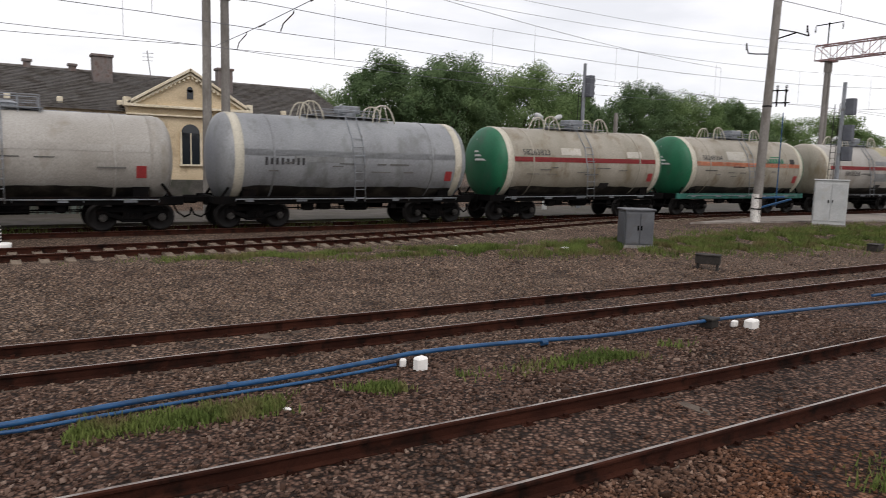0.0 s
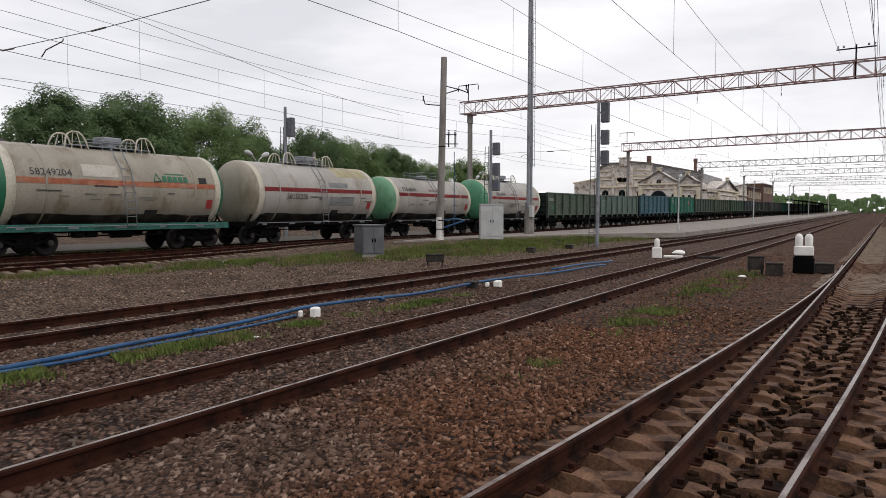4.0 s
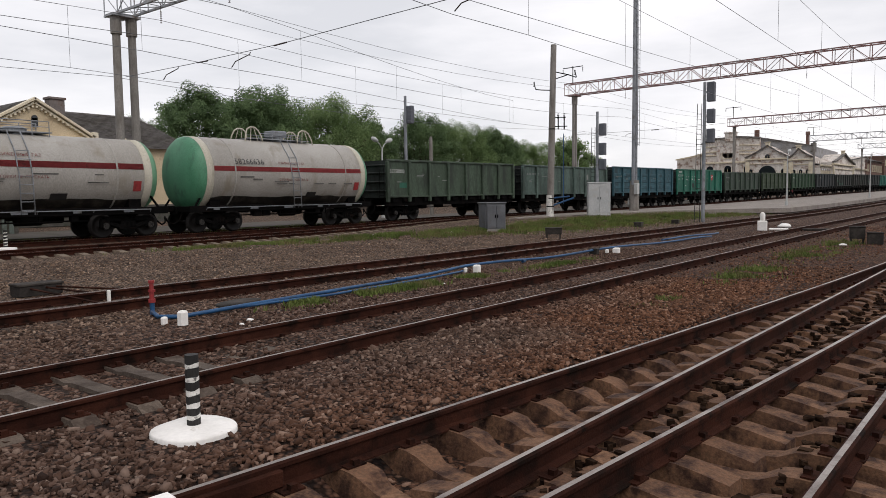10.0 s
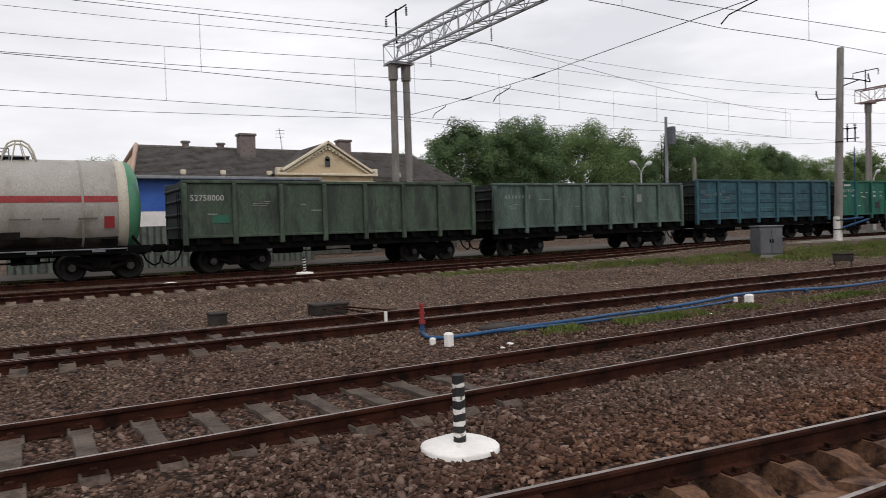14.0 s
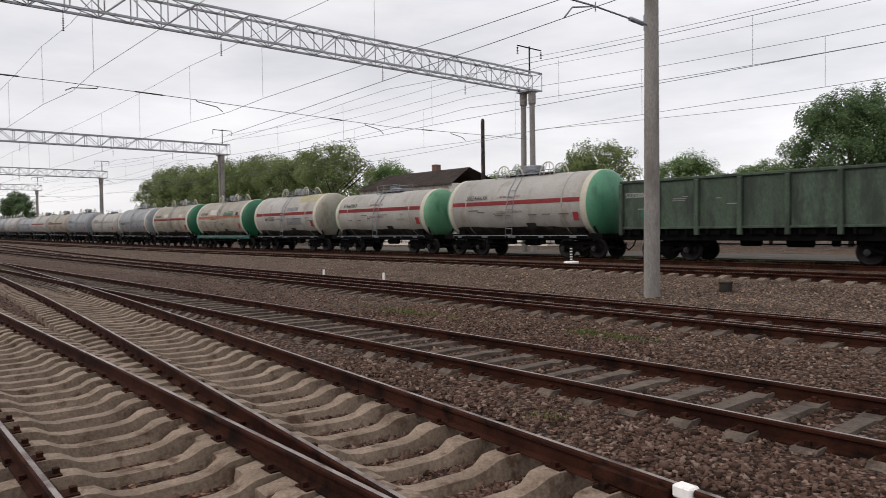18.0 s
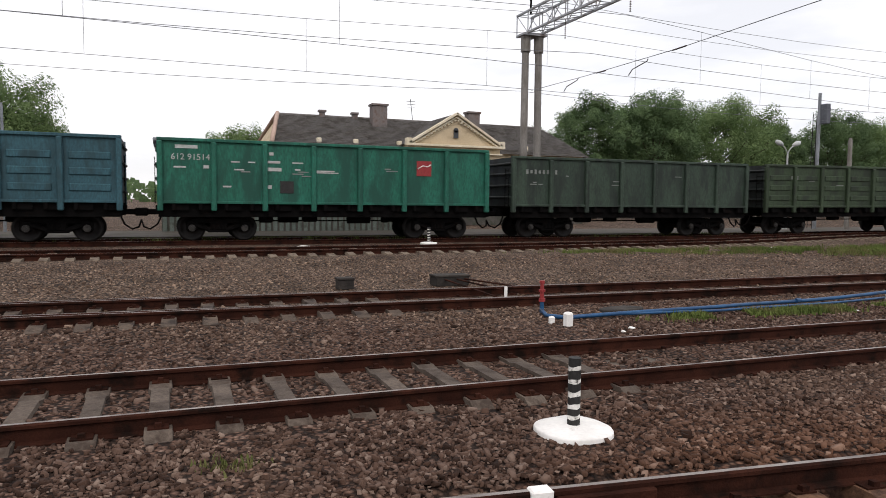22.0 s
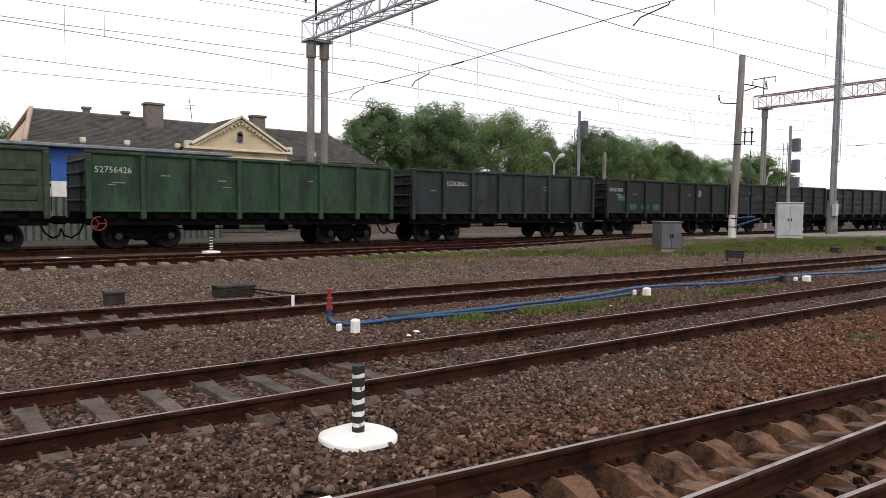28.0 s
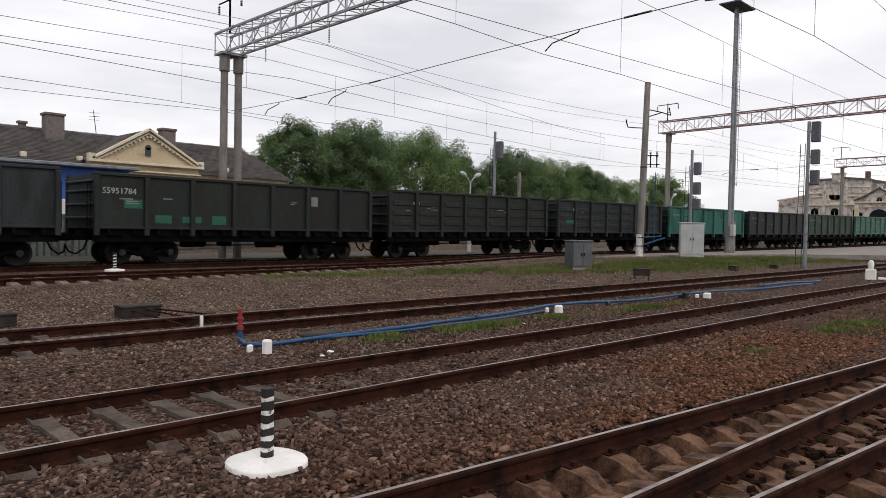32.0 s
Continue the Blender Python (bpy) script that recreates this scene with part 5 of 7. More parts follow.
def gantry(x, paint, legs=0.2):
    """A lattice beam across all tracks on paired legs, with the cross rope and the arms that steady the wires."""
    shift = centre("train", x) - 28.2
    turn = math.degrees(math.atan((centre("train", x + 6) - centre("train", x - 6)) / 12)) * 1.6
    leg_y, end_y, zb, hgt, w = leg_line(x), -12.0 + shift, 10.35 + {17.1: -0.33, 63: 0.75, 109: 0.4}.get(x, 0.0), 1.03 if x == 17.1 else 1.1, 0.4
    top = thing("catenary_gantry", pose(x, leg_y, z_at(x, leg_y), 0, 0, turn), "lattice steel gantry on paired concrete legs over the tracks", "gantry", "gantries over the tracks")
    for yy in (0, end_y - leg_y):
        for d in (-0.36, 0.36) if x < 50 else (-0.17, 0.17):
            bm = bmesh.new()
            rod(bm, (d * 1.1, yy, -0.3), (d, yy, zb - 0.1), legs, legs * 0.85, 12)
            rod(bm, (d, yy, zb - 0.9), (d, yy, zb - 0.1), legs * 1.2, seg=12)
            part("leg", bm, "concrete", top)
    bm = bmesh.new()
    box(bm, (0, 0, zb - 0.08), (1.3, 0.7, 0.1))
    part("leg_cap", bm, paint, top)
    y0, y1 = 0.9, end_y - leg_y - 0.6
    for z in (zb, zb + hgt):
        for s in (-w, w):
            bm = bmesh.new()
            box(bm, (s, (y0 + y1) / 2, z), (0.09, y0 - y1, 0.09))
            part("chord", bm, paint, top)
    n = 38
    for s in (-w, w):
        bm = bmesh.new()
        for i in range(n + 1):
            a, b = y0 + (y1 - y0) * i / n, y0 + (y1 - y0) * (i + 1) / n
            rod(bm, (s, a, zb), (s, a, zb + hgt), 0.03, seg=4)
            if i < n:
                rod(bm, (s, a if i % 2 else b, zb), (s, b if i % 2 else a, zb + hgt), 0.026, seg=4)
        part("side_lattice", bm, paint, top)
    for z in (zb, zb + hgt):
        bm = bmesh.new()
        for i in range(n):
            a, b = y0 + (y1 - y0) * i / n, y0 + (y1 - y0) * (i + 1) / n
            rod(bm, (-w, a, z), (w, b, z), 0.022, seg=4)
            rod(bm, (-w, a, z), (w, a, z), 0.02, seg=4)
        part("cross_lattice", bm, paint, top)
    bm = bmesh.new()
    rod(bm, (0, 0.2, zb + hgt), (0, 0.2, zb + hgt + 1.7), 0.05, seg=6)
    rod(bm, (0, -0.9, zb + hgt + 1.6), (0, 1.3, zb + hgt + 1.6), 0.04, seg=6)
    for d in (-0.9, 1.3):
        insulator(bm, 0, d, zb + hgt + 1.5, 5, 0.07)
    part("line_bracket", bm, "black", top, "bracket with hanging insulators")
    if x in (-30, 17.1, 63):
        y = top_line(x) - leg_y
        bm = bmesh.new()
        rod(bm, (0, y, zb - 0.1), (0, y, 13.35), 0.05, seg=6)
        rod(bm, (0, y - 1.2, 13.1), (0, y + 1.2, 13.1), 0.05, seg=6)
        part("crossarm", bm, "black", top, "crossarm on the beam")
        for d in (-1.1, -0.75, 0.0, 0.75, 1.1):
            bm = bmesh.new()
            insulator(bm, 0, y + d, 13.36, 2, 0.09)
            part("pin_insulator", bm, "insul", top)
    bm = bmesh.new()
    tube(bm, [(0, y, rope_z(leg_y + y)) for y in (0, -5, -11, -16, -21, -26.5, -33, end_y - leg_y)], 0.013, 4)
    part("steady_rope", bm, "wire", top)
    for key in TRACK_WIRES:
        if key == "loop" and x > 40:
            continue
        y = centre(key, x) - leg_y - (0.4 if key == "post" else 0)
        low = TRACK_WIRES[key][0] + level(x, y + leg_y) - z_at(x, leg_y)
        bm = bmesh.new()
        rod(bm, (0, y, zb), (0, y, zb - 0.35), 0.012, seg=4)
        insulator(bm, 0, y, zb - 0.35, 6, 0.045)
        part("insulator", bm, "insul", top)
        bm = bmesh.new()
        k = 1 if key in ("post", "near") else -1
        hook = rope_z(leg_y + y + 1.2 * k)
        tube(bm, [(0, y, low), (0, y + 0.25 * k, low * 0.55 + hook * 0.45), (0, y + 1.15 * k, hook - 0.08), (0, y + 1.2 * k, hook)], 0.02, 5)
        part("registration_arm", bm, "insul", top)
        bm = bmesh.new()
        rod(bm, (0, y + 2.6 * k, rope_z(leg_y + y + 2.6 * k)), (0, y + 3.3 * k, rope_z(leg_y + y + 3.3 * k)), 0.03, seg=6)
        part("rope_insulator", bm, "insul", top)
    return top


for gx in GANTRY_X:
    gantry(gx, "gantry_red" if 50 < gx < 120 else "gantry", 0.2 if gx < 50 else 0.16)


def catenary(key):
    """Contact wire, sagging carrier wire and droppers over one track."""
    top = thing("overhead_wire", Matrix(), "thin dark overhead line with a sagging carrier wire", "overhead wire", "overhead lines")
    low, high, sag = TRACK_WIRES[key]
    con, car = bmesh.new(), bmesh.new()
    pc, pm = [], []
    for a, b in zip(GANTRY_X, GANTRY_X[1:]):
        for k in range(12):
            f = k / 12
            x = a + (b - a) * f
            if key == "loop" and x > 46:
                continue
            y = centre(key, x) + (0.25 if k % 12 == 0 else 0) - (0.4 if key == "post" else 0)
            base = level(x, y)
            zm = high - sag * (1 - (2 * f - 1) ** 2)
            pc.append((x, y, base + low))
            pm.append((x, y, base + zm))
            if k % 2 and -80 < x < 120:
                drop = bmesh.new()
                rod(drop, (x, y, base + low), (x, y, base + zm), 0.007, seg=4)
                part("dropper", drop, "wire", top)
    tube(con, pc, 0.01, 4)
    tube(car, pm, 0.01, 4)
    part("contact_wire", con, "wire", top)
    part("carrier_wire", car, "wire", top)


for key in TRACK_WIRES:
    catenary(key)


def feeder(dy, z, name="feeder_wire"):
    """A long wire strung along the tops of the gantries behind the train."""
    bm = bmesh.new()
    pts = []
    for a, b in zip(GANTRY_X, GANTRY_X[1:]):
        for k in range(8):
            f = k / 8
            x = a + (b - a) * f
            pts.append((x, leg_line(x) + dy, z + rise(x) - 0.27 * (33.6 + centre("train", x) - 28.2 - leg_line(x)) - 0.6 * (1 - (2 * f - 1) ** 2)))
    tube(bm, pts, 0.011, 4)
    tagged(part(name, bm, "wire"), "thin dark wire strung along the gantry tops", "overhead wire", "feeder wires")


for dy, z in ((-0.9, 12.4), (1.5, 12.4), (-5.2, 9.0), (1.2, 8.3)):
    feeder(dy, z)


def top_wires():
    """Three wires on the crossarms over the beams."""
    for d in (-1.1, 0.0, 1.1):
        bm = bmesh.new()
        pts = []
        for a, b in ((-30, 17.1), (17.1, 63)):
            for k in range(8):
                f = k / 8
                x = a + (b - a) * f
                pts.append((x, top_line(x) + d, 13.72 + rise(x) - 0.35 * (1 - (2 * f - 1) ** 2)))
        tube(bm, pts + [(63, top_line(63) + d, 13.72 + rise(63))], 0.011, 4)
        tagged(part("top_wire", bm, "wire"), "thin dark wire carried over the gantry beams", "overhead wire", "feeder wires")


top_wires()


def spare_wire():
    """A contact wire on its way up and out of use over the middle track."""
    bm = bmesh.new()
    tube(bm, [(x, centre("middle", x) + 0.15, 7.25 + 0.033 * x + rise(x)) for x in range(-30, 64, 6)], 0.01, 4)
    tagged(part("spare_contact_wire", bm, "wire"), "second thin dark contact wire rising over the middle track", "overhead wire", "overhead lines")


spare_wire()


def lattice_mast():
    """The tall floodlight mast with a ladder and a platform."""
    x, y = 56.5, 23.3
    top = thing("floodlight_mast", pose(x, y, z_at(x, y)), "tall grey steel floodlight mast with a ladder and platform", "mast")
    bm = bmesh.new()
    rod(bm, (0, 0, 0), (0, 0, 2.6), 0.42, 0.38, 10)
    part("footing", bm, "concrete", top, "stained concrete footing")
    for d in (-0.27, 0.27):
        bm = bmesh.new()
        rod(bm, (d, 0, 2.2), (d * 0.6, 0, 20.3), 0.15, 0.12, 8)
        part("leg", bm, "steelgrey", top)
    bm = bmesh.new()
    for k in range(12):
        box(bm, (0, 0, 3 + 1.4 * k), (0.4, 0.08, 0.12))
    part("ties", bm, "steelgrey", top)
    bm = bmesh.new()
    for d in (0.62, 1.0):
        rod(bm, (d, 0, 5.5), (d, 0, 20), 0.02, seg=5)
    for k in range(37):
        rod(bm, (0.62, 0, 5.7 + 0.39 * k), (1.0, 0, 5.7 + 0.39 * k), 0.013, seg=4)
    for k in range(5):
        rod(bm, (0, 0, 5.6 + 3.2 * k), (1.0, 0, 5.6 + 3.2 * k), 0.02, seg=4)
    part("ladder", bm, "steelgrey", top)
    bm = bmesh.new()
    box(bm, (0.1, 0, 19.7), (3.2, 1.6, 0.1))
    for d in (-1.4, 1.6):
        rod(bm, (d, -0.7, 19.7), (d, -0.7, 20.7), 0.02, seg=5)
    rod(bm, (-1.4, -0.7, 20.7), (1.6, -0.7, 20.7), 0.02, seg=5)
    part("platform", bm, "signal_grey", top)
    bm = bmesh.new()
    box(bm, (-0.35, -0.35, 1.9), (0.45, 0.3, 0.9), 0.02)
    part("switch_box", bm, "light_paint", top)


lattice_mast()


def colour_signal(x, y, h, heads, label):
    top = thing("light_signal", pose(x, y, z_at(x, y)), label, "railway signal", "light signals")
    bm = bmesh.new()
    rod(bm, (0, 0, -0.1), (0, 0, h), 0.13, 0.1, 10)
    part("mast", bm, "steelgrey", top)
    for z, s in heads:
        bm = bmesh.new()
        box(bm, (0.12, -0.38, z), (0.36, 0.48, s), 0.03)
        part("head", bm, "signal_grey", top, "blue-grey signal head")
        bm = bmesh.new()
        rod(bm, (0, 0, z), (0.1, -0.3, z), 0.05, seg=6)
        part("bracket", bm, "steelgrey", top)
        for k in range(int(s / 0.4)):
            bm = bmesh.new()
            rod(bm, (0.28, -0.38, z - s / 2 + 0.25 + 0.38 * k), (0.46, -0.38, z - s / 2 + 0.25 + 0.38 * k), 0.12, 0.12, 10)
            part("hood", bm, "signal_grey", top)
    bm = bmesh.new()
    for d in (0.22, 0.56):
        rod(bm, (0, d, 0), (0, d * 0.8, h * 0.85), 0.022, seg=5)
    for k in range(int(h * 0.8 / 0.32)):
        rod(bm, (0, 0.2, 0.3 + 0.32 * k), (0, 0.52, 0.3 + 0.32 * k), 0.012, seg=4)
    part("ladder", bm, "blackpaint", top)


colour_signal(47.1, 14.7, 9.1, ((8.45, 1.25), (6.9, 0.9), (5.63, 0.9)), "tall light signal with three dark heads and a ladder")
colour_signal(49.6, 23.4, 7.7, ((6.35, 0.9), (4.9, 0.9), (3.75, 0.8)), "slender light signal with three dark heads")
colour_signal(40.5, 34.6, 9.0, ((7.6, 1.3),), "light signal behind the train with one dark head")


def cabinet(x, y, rz, s, mat, label):
    top = thing("signal_cabinet", pose(x, y, z_at(x, y), 0, 0, rz), label, "cabinet")
    bm = bmesh.new()
    box(bm, (0, 0, s[2] / 2 + 0.04), s, 0.02)
    part("body", bm, mat, top)
    bm = bmesh.new()
    box(bm, (0, 0, s[2] + 0.06), (s[0] + 0.1, s[1] + 0.1, 0.07), 0.02)
    part("roof", bm, mat, top)
    bm = bmesh.new()
    box(bm, (0, 0, 0.03), (s[0] + 0.06, s[1] + 0.06, 0.12))
    part("plinth", bm, "concrete", top)
    for d in (-1, 1):
        bm = bmesh.new()
        box(bm, (d * s[0] * 0.245, -s[1] / 2 - 0.014, s[2] * 0.53), (s[0] * 0.45, 0.03, s[2] * 0.84), 0.008)
        dr = part("door", bm, mat, top)
        bm = bmesh.new()
        box(bm, (d * s[0] * 0.06, -s[1] / 2 - 0.045, s[2] * 0.55), (0.05, 0.04, 0.16), 0.008)
        part("handle", bm, "black", dr)
    bm = bmesh.new()
    box(bm, (-s[0] / 2 - 0.014, 0, s[2] * 0.53), (0.03, s[1] * 0.8, s[2] * 0.84), 0.008)
    part("side_panel", bm, mat, top)
    return top


cabinet(28.9, 19.2, -28, (1.05, 0.85, 1.3), "grey_paint", "squat grey steel signal cabinet on the grass")
cabinet(45.2, 21.2, -60, (1.5, 1.0, 2.25), "light_paint", "tall light grey steel signal cabinet on the grass")


def dwarf_signal(x, y, rz, heads, label):
    """White round-topped lamp heads on a whitewashed block; the double one stands on a dark iron stand."""
    top = thing("dwarf_signal", pose(x, y, z_at(x, y), 0, 0, rz), label, "dwarf signal", "white dwarf signals")
    z = 0.0
    if heads == 2:
        bm = bmesh.new()
        box(bm, (0, 0, 0.28), (0.66, 0.42, 0.6), 0.04)
        box(bm, (0, 0, 0.58), (0.58, 0.4, 0.1), 0.02)
        part("stand", bm, "black", top, "dark iron stand")
        z = 0.6
    bm = bmesh.new()
    box(bm, (0, 0, z + 0.19), (0.62 if heads == 2 else 0.46, 0.36, 0.36 if heads == 2 else 0.62), 0.04)
    part("pedestal", bm, "white", top)
    for k in range(heads):
        bm = bmesh.new()
        lathe(bm, [(0.0, 0.0), (0.0, 0.11), (0.05, 0.125), (0.3, 0.13), (0.38, 0.1), (0.43, 0.05), (0.44, 0.0)], 14, "z")
        h = part("head", bm, "white", top, smooth=True)
        h.location = ((k - (heads - 1) / 2) * 0.31, 0, z + (0.36 if heads == 2 else 0.5))
        bm = bmesh.new()
        rod(bm, (0.05, 0.08, 0.26), (0.1, 0.26, 0.25), 0.07, 0.085, 10)
        part("hood", bm, "blackpaint", h)
    if heads == 1:
        for dx, w in ((0.75, 0.9), (2.4, 1.2)):
            bm = bmesh.new()
            box(bm, (dx, 0.1, 0.06), (w, 0.3, 0.12), 0.03)
            part("cable_cover", bm, "white" if dx < 1 else "dark_box", top)
    return top


dwarf_signal(38.2, 8.95, -78, 1, "white dwarf signal on a whitewashed pedestal between tracks")
dwarf_signal(31.5, 2.35, -84, 2, "pair of white dwarf signal heads on a dark iron stand")


def yard_box(x, y, rz, s, label, name="point_machine", legs=False):
    top = thing(name, pose(x, y, z_at(x, y), 0, 0, rz), label, "equipment box")
    bm = bmesh.new()
    box(bm, (0, 0, s[2] / 2 + (0.18 if legs else 0)), s, 0.012)
    part("housing", bm, "dark_box", top)
    bm = bmesh.new()
    box(bm, (0, 0, s[2] + (0.18 if legs else 0) + 0.015), (s[0] + 0.04, s[1] + 0.04, 0.05), 0.012)
    part("lid", bm, "dark_box", top)
    if legs:
        for d in (-1, 1):
            bm = bmesh.new()
            box(bm, (d * s[0] * 0.4, 0, 0.1), (0.06, s[1] * 0.8, 0.24))
            part("leg", bm, "dark_box", top)
    return top


yard_box(6.3, 15.4, 2, (0.85, 0.42, 0.22), "dark cast point machine beside the points")
yard_box(3.75, 15.4, 0, (0.35, 0.32, 0.22), "small dark cable box on the ballast", "cable_box")
yard_box(27.8, 15.2, -60, (0.72, 0.35, 0.26), "low dark trackside box on legs", "cable_box", True)
yard_box(30.1, 3.75, -80, (0.5, 0.4, 0.42), "dark junction box on legs beside the points", "cable_box", True)
yard_box(29.9, 3.15, -80, (0.5, 0.4, 0.4), "dark junction box beside the points", "cable_box")
yard_box(32.3, 1.75, -80, (0.6, 0.6, 0.3), "low dark point machine beside the points")
yard_box(21.0, 10.0, 10, (0.3, 0.25, 0.16), "small dark box beside the blue pipe", "cable_box")
yard_box(39.0, 15.8, 10, (0.7, 0.4, 0.25), "low dark box in the grass", "cable_box")
yard_box(44.5, 15.6, 10, (0.6, 0.4, 0.2), "low dark box in the grass", "cable_box")
yard_box(-9.2, 18.2, 0, (0.25, 0.25, 0.24), "small dark trackside box", "cable_box")


def point_rods():
    top = thing("point_rods", pose(6.3, 14.2, 0.05), "thin steel rods from the point machine to the rails", "rods")
    for x0, y0, x1, y1 in ((0.1, 1.0, 0.3, -1.0), (0.3, 1.0, 0.9, -0.6), (-0.2, 1.0, -0.3, -2.0)):
        bm = bmesh.new()
        rod(bm, (x0, y0, 0.12), (x1, y1, 0.1), 0.02, seg=5)
        part("rod", bm, "rail", top)
    for x, y in ((6.45, 12.75),):
        t2 = thing("white_stake", pose(x, y, 0), "short white painted stake between the rails", "stake")
        bm = bmesh.new()
        box(bm, (0, 0, 0.15), (0.06, 0.05, 0.26), 0.01)
        part("stake", bm, "white", t2)


point_rods()


def pipeline(name, pts, label, r=0.036, wave=1.0):
    top = thing(name, Matrix(), label, "pipe")
    fine = []
    for a, b in zip(pts, pts[1:]):
        n = max(2, int((Vector(b) - Vector(a)).length / 0.6))
        for k in range(n):
            p = Vector(a).lerp(Vector(b), k / n)
            fine.append(p + Vector((0, 0.03 * wave * math.sin(p.x * 1.3), 0.02 * wave * math.sin(p.x * 0.9))))
    fine.append(Vector(pts[-1]))
    bm = bmesh.new()
    tube(bm, fine, r, 10)
    part("pipe", bm, "bluepipe", top)
    return top


far_pipe = pipeline("blue_pipe", [(6.3, 11.0, 0.07), (6.15, 10.55, 0.05), (6.35, 10.25, 0.05), (9.3, 10.1, 0.09), (11.6, 10.38, 0.09), (14.5, 10.45, 0.15), (18, 10.2, 0.11), (21.5, 9.9, 0.15), (26, 9.75, 0.09), (31, 9.3, 0.07)], "blue water pipe lying along the ballast on white blocks")
for x in (9.0, 11.8, 17.0):
    bm = bmesh.new()
    rod(bm, (x - 0.06, 10.12 if x < 10 else 10.38 if x < 13 else 10.24, 0.09), (x + 0.06, 10.12 if x < 10 else 10.38 if x < 13 else 10.24, 0.09), 0.048, seg=10)
    part("coupling", bm, "bluepipe", far_pipe)
pipeline("blue_hose", [(7.4, 10.2, 0.05), (9.4, 9.95, 0.05), (11.8, 10.2, 0.05), (14.2, 10.32, 0.06)], "thin dark blue hose lying beside a thicker blue pipe", 0.024)
pipeline("blue_pipe", [(27.5, 10.2, 0.1), (33, 9.6, 0.12)], "short piece of blue pipe on dark ballast")
pipeline("blue_pipe", [(x, centre("near", x) - 1.61, 0.2) for x in (-40, -25, -12, -4, 4, 8, 12.6, 20, 30, 42)], "long blue water pipe lying along bare sleepers", 0.047, 0.2)


def hydrant():
    top = thing("standpipe", pose(6.36, 11.12, 0), "red painted standpipe at the end of the blue pipe", "standpipe")
    bm = bmesh.new()
    rod(bm, (0, 0, 0), (0, 0, 0.22), 0.04, seg=10)
    part("riser", bm, "bluepipe", top, "blue riser")
    for a, b, r in ((0.2, 0.26, 0.06), (0.26, 0.38, 0.04), (0.38, 0.42, 0.06), (0.42, 0.53, 0.035), (0.53, 0.58, 0.05)):
        bm = bmesh.new()
        rod(bm, (0, 0, a), (0, 0, b), r, seg=10)
        part("fitting", bm, "redpaint", top)


hydrant()


def support(x, y, s, label="whitewashed concrete block under a blue pipe"):
    top = thing("pipe_support", pose(x, y, z_at(x, y), 0, 0, 12), label, "support block", "white pipe supports")
    bm = bmesh.new()
    box(bm, (0, 0, s[2] / 2 - 0.02), s, 0.03)
    part("block", bm, "white", top)
    bm = bmesh.new()
    box(bm, (-max(s[0], 0.2) * 0.6, 0.26, 0.07), (max(s[0], 0.2) * 0.5, max(s[1], 0.16) * 0.5, 0.13), 0.02)
    part("second_block", bm, "white", top)


support(6.05, 9.72, (0.14, 0.14, 0.25))
support(14.5, 10.1, (0.2, 0.16, 0.22))
support(21.7, 9.55, (0.3, 0.2, 0.2))
support(8.3, -0.45, (0.3, 0.2, 0.26))
support(13.2, -0.85, (0.3, 0.2, 0.26))


def joint_marks():
    """White painted ends of an insulated joint on the crossover's far rail, with its dark side plates."""
    for x in (-2.45, 2.17):
        d = (centre("cross", x + 0.5) - centre("cross", x - 0.5))
        y = centre("cross", x) + 0.795
        top = thing("joint_cap", pose(x, y, 0, 0, 0, math.degrees(math.atan(d))), "white painted cap on a rail joint", "rail joint", "white rail joints")
        bm = bmesh.new()
        box(bm, (0, -0.01, 0.148), (0.15, 0.11, 0.09), 0.012)
        part("cap", bm, "white", top)
        bm = bmesh.new()
        for k in (-0.5, 0.5):
            box(bm, (k * 0.9, -0.05, 0.08), (0.7, 0.05, 0.12), 0.01)
        part("fishplate", bm, "rail", top)


joint_marks()


def stakes():
    for x, y in ((-21.3, 15.7), (-25.2, 15.5)):
        t = thing("white_stake", pose(x, y, z_at(x, y)), "short white painted stake beside the rails", "stake")
        bm = bmesh.new()
        box(bm, (0, 0, 0.15), (0.1, 0.06, 0.34), 0.01)
        part("stake", bm, "white", t)
    for x, y, s in ((-13.5, 24.4, 0.3), (-11, 24.2, 0.25), (-8, 24.0, 0.3), (4.5, 24.6, 0.5), (22, 20.6, 0.35), (25.7, 19.4, 0.32), (28.6, 4.0, 0.3), (12.2, 9.4, 0.12), (41.5, 8.6, 0.9), (6.9, 9.2, 0.14), (6.6, 9.0, 0.1)):
        t = thing("white_stone", pose(x, y, z_at(x, y), 0, 0, x * 40), "white painted stone on the ballast", "stone", "white stones")
        bm = bmesh.new()
        bmesh.ops.create_icosphere(bm, subdivisions=2, radius=0.5)
        for v in bm.verts:
            v.co *= 1 + 0.35 * noise.noise(v.co * 2 + Vector((x, y, 0)))
            v.co = Vector((v.co.x * s, v.co.y * s * 0.7, v.co.z * s * 0.35 + s * 0.1))
        part("stone", bm, "white", t)


stakes()


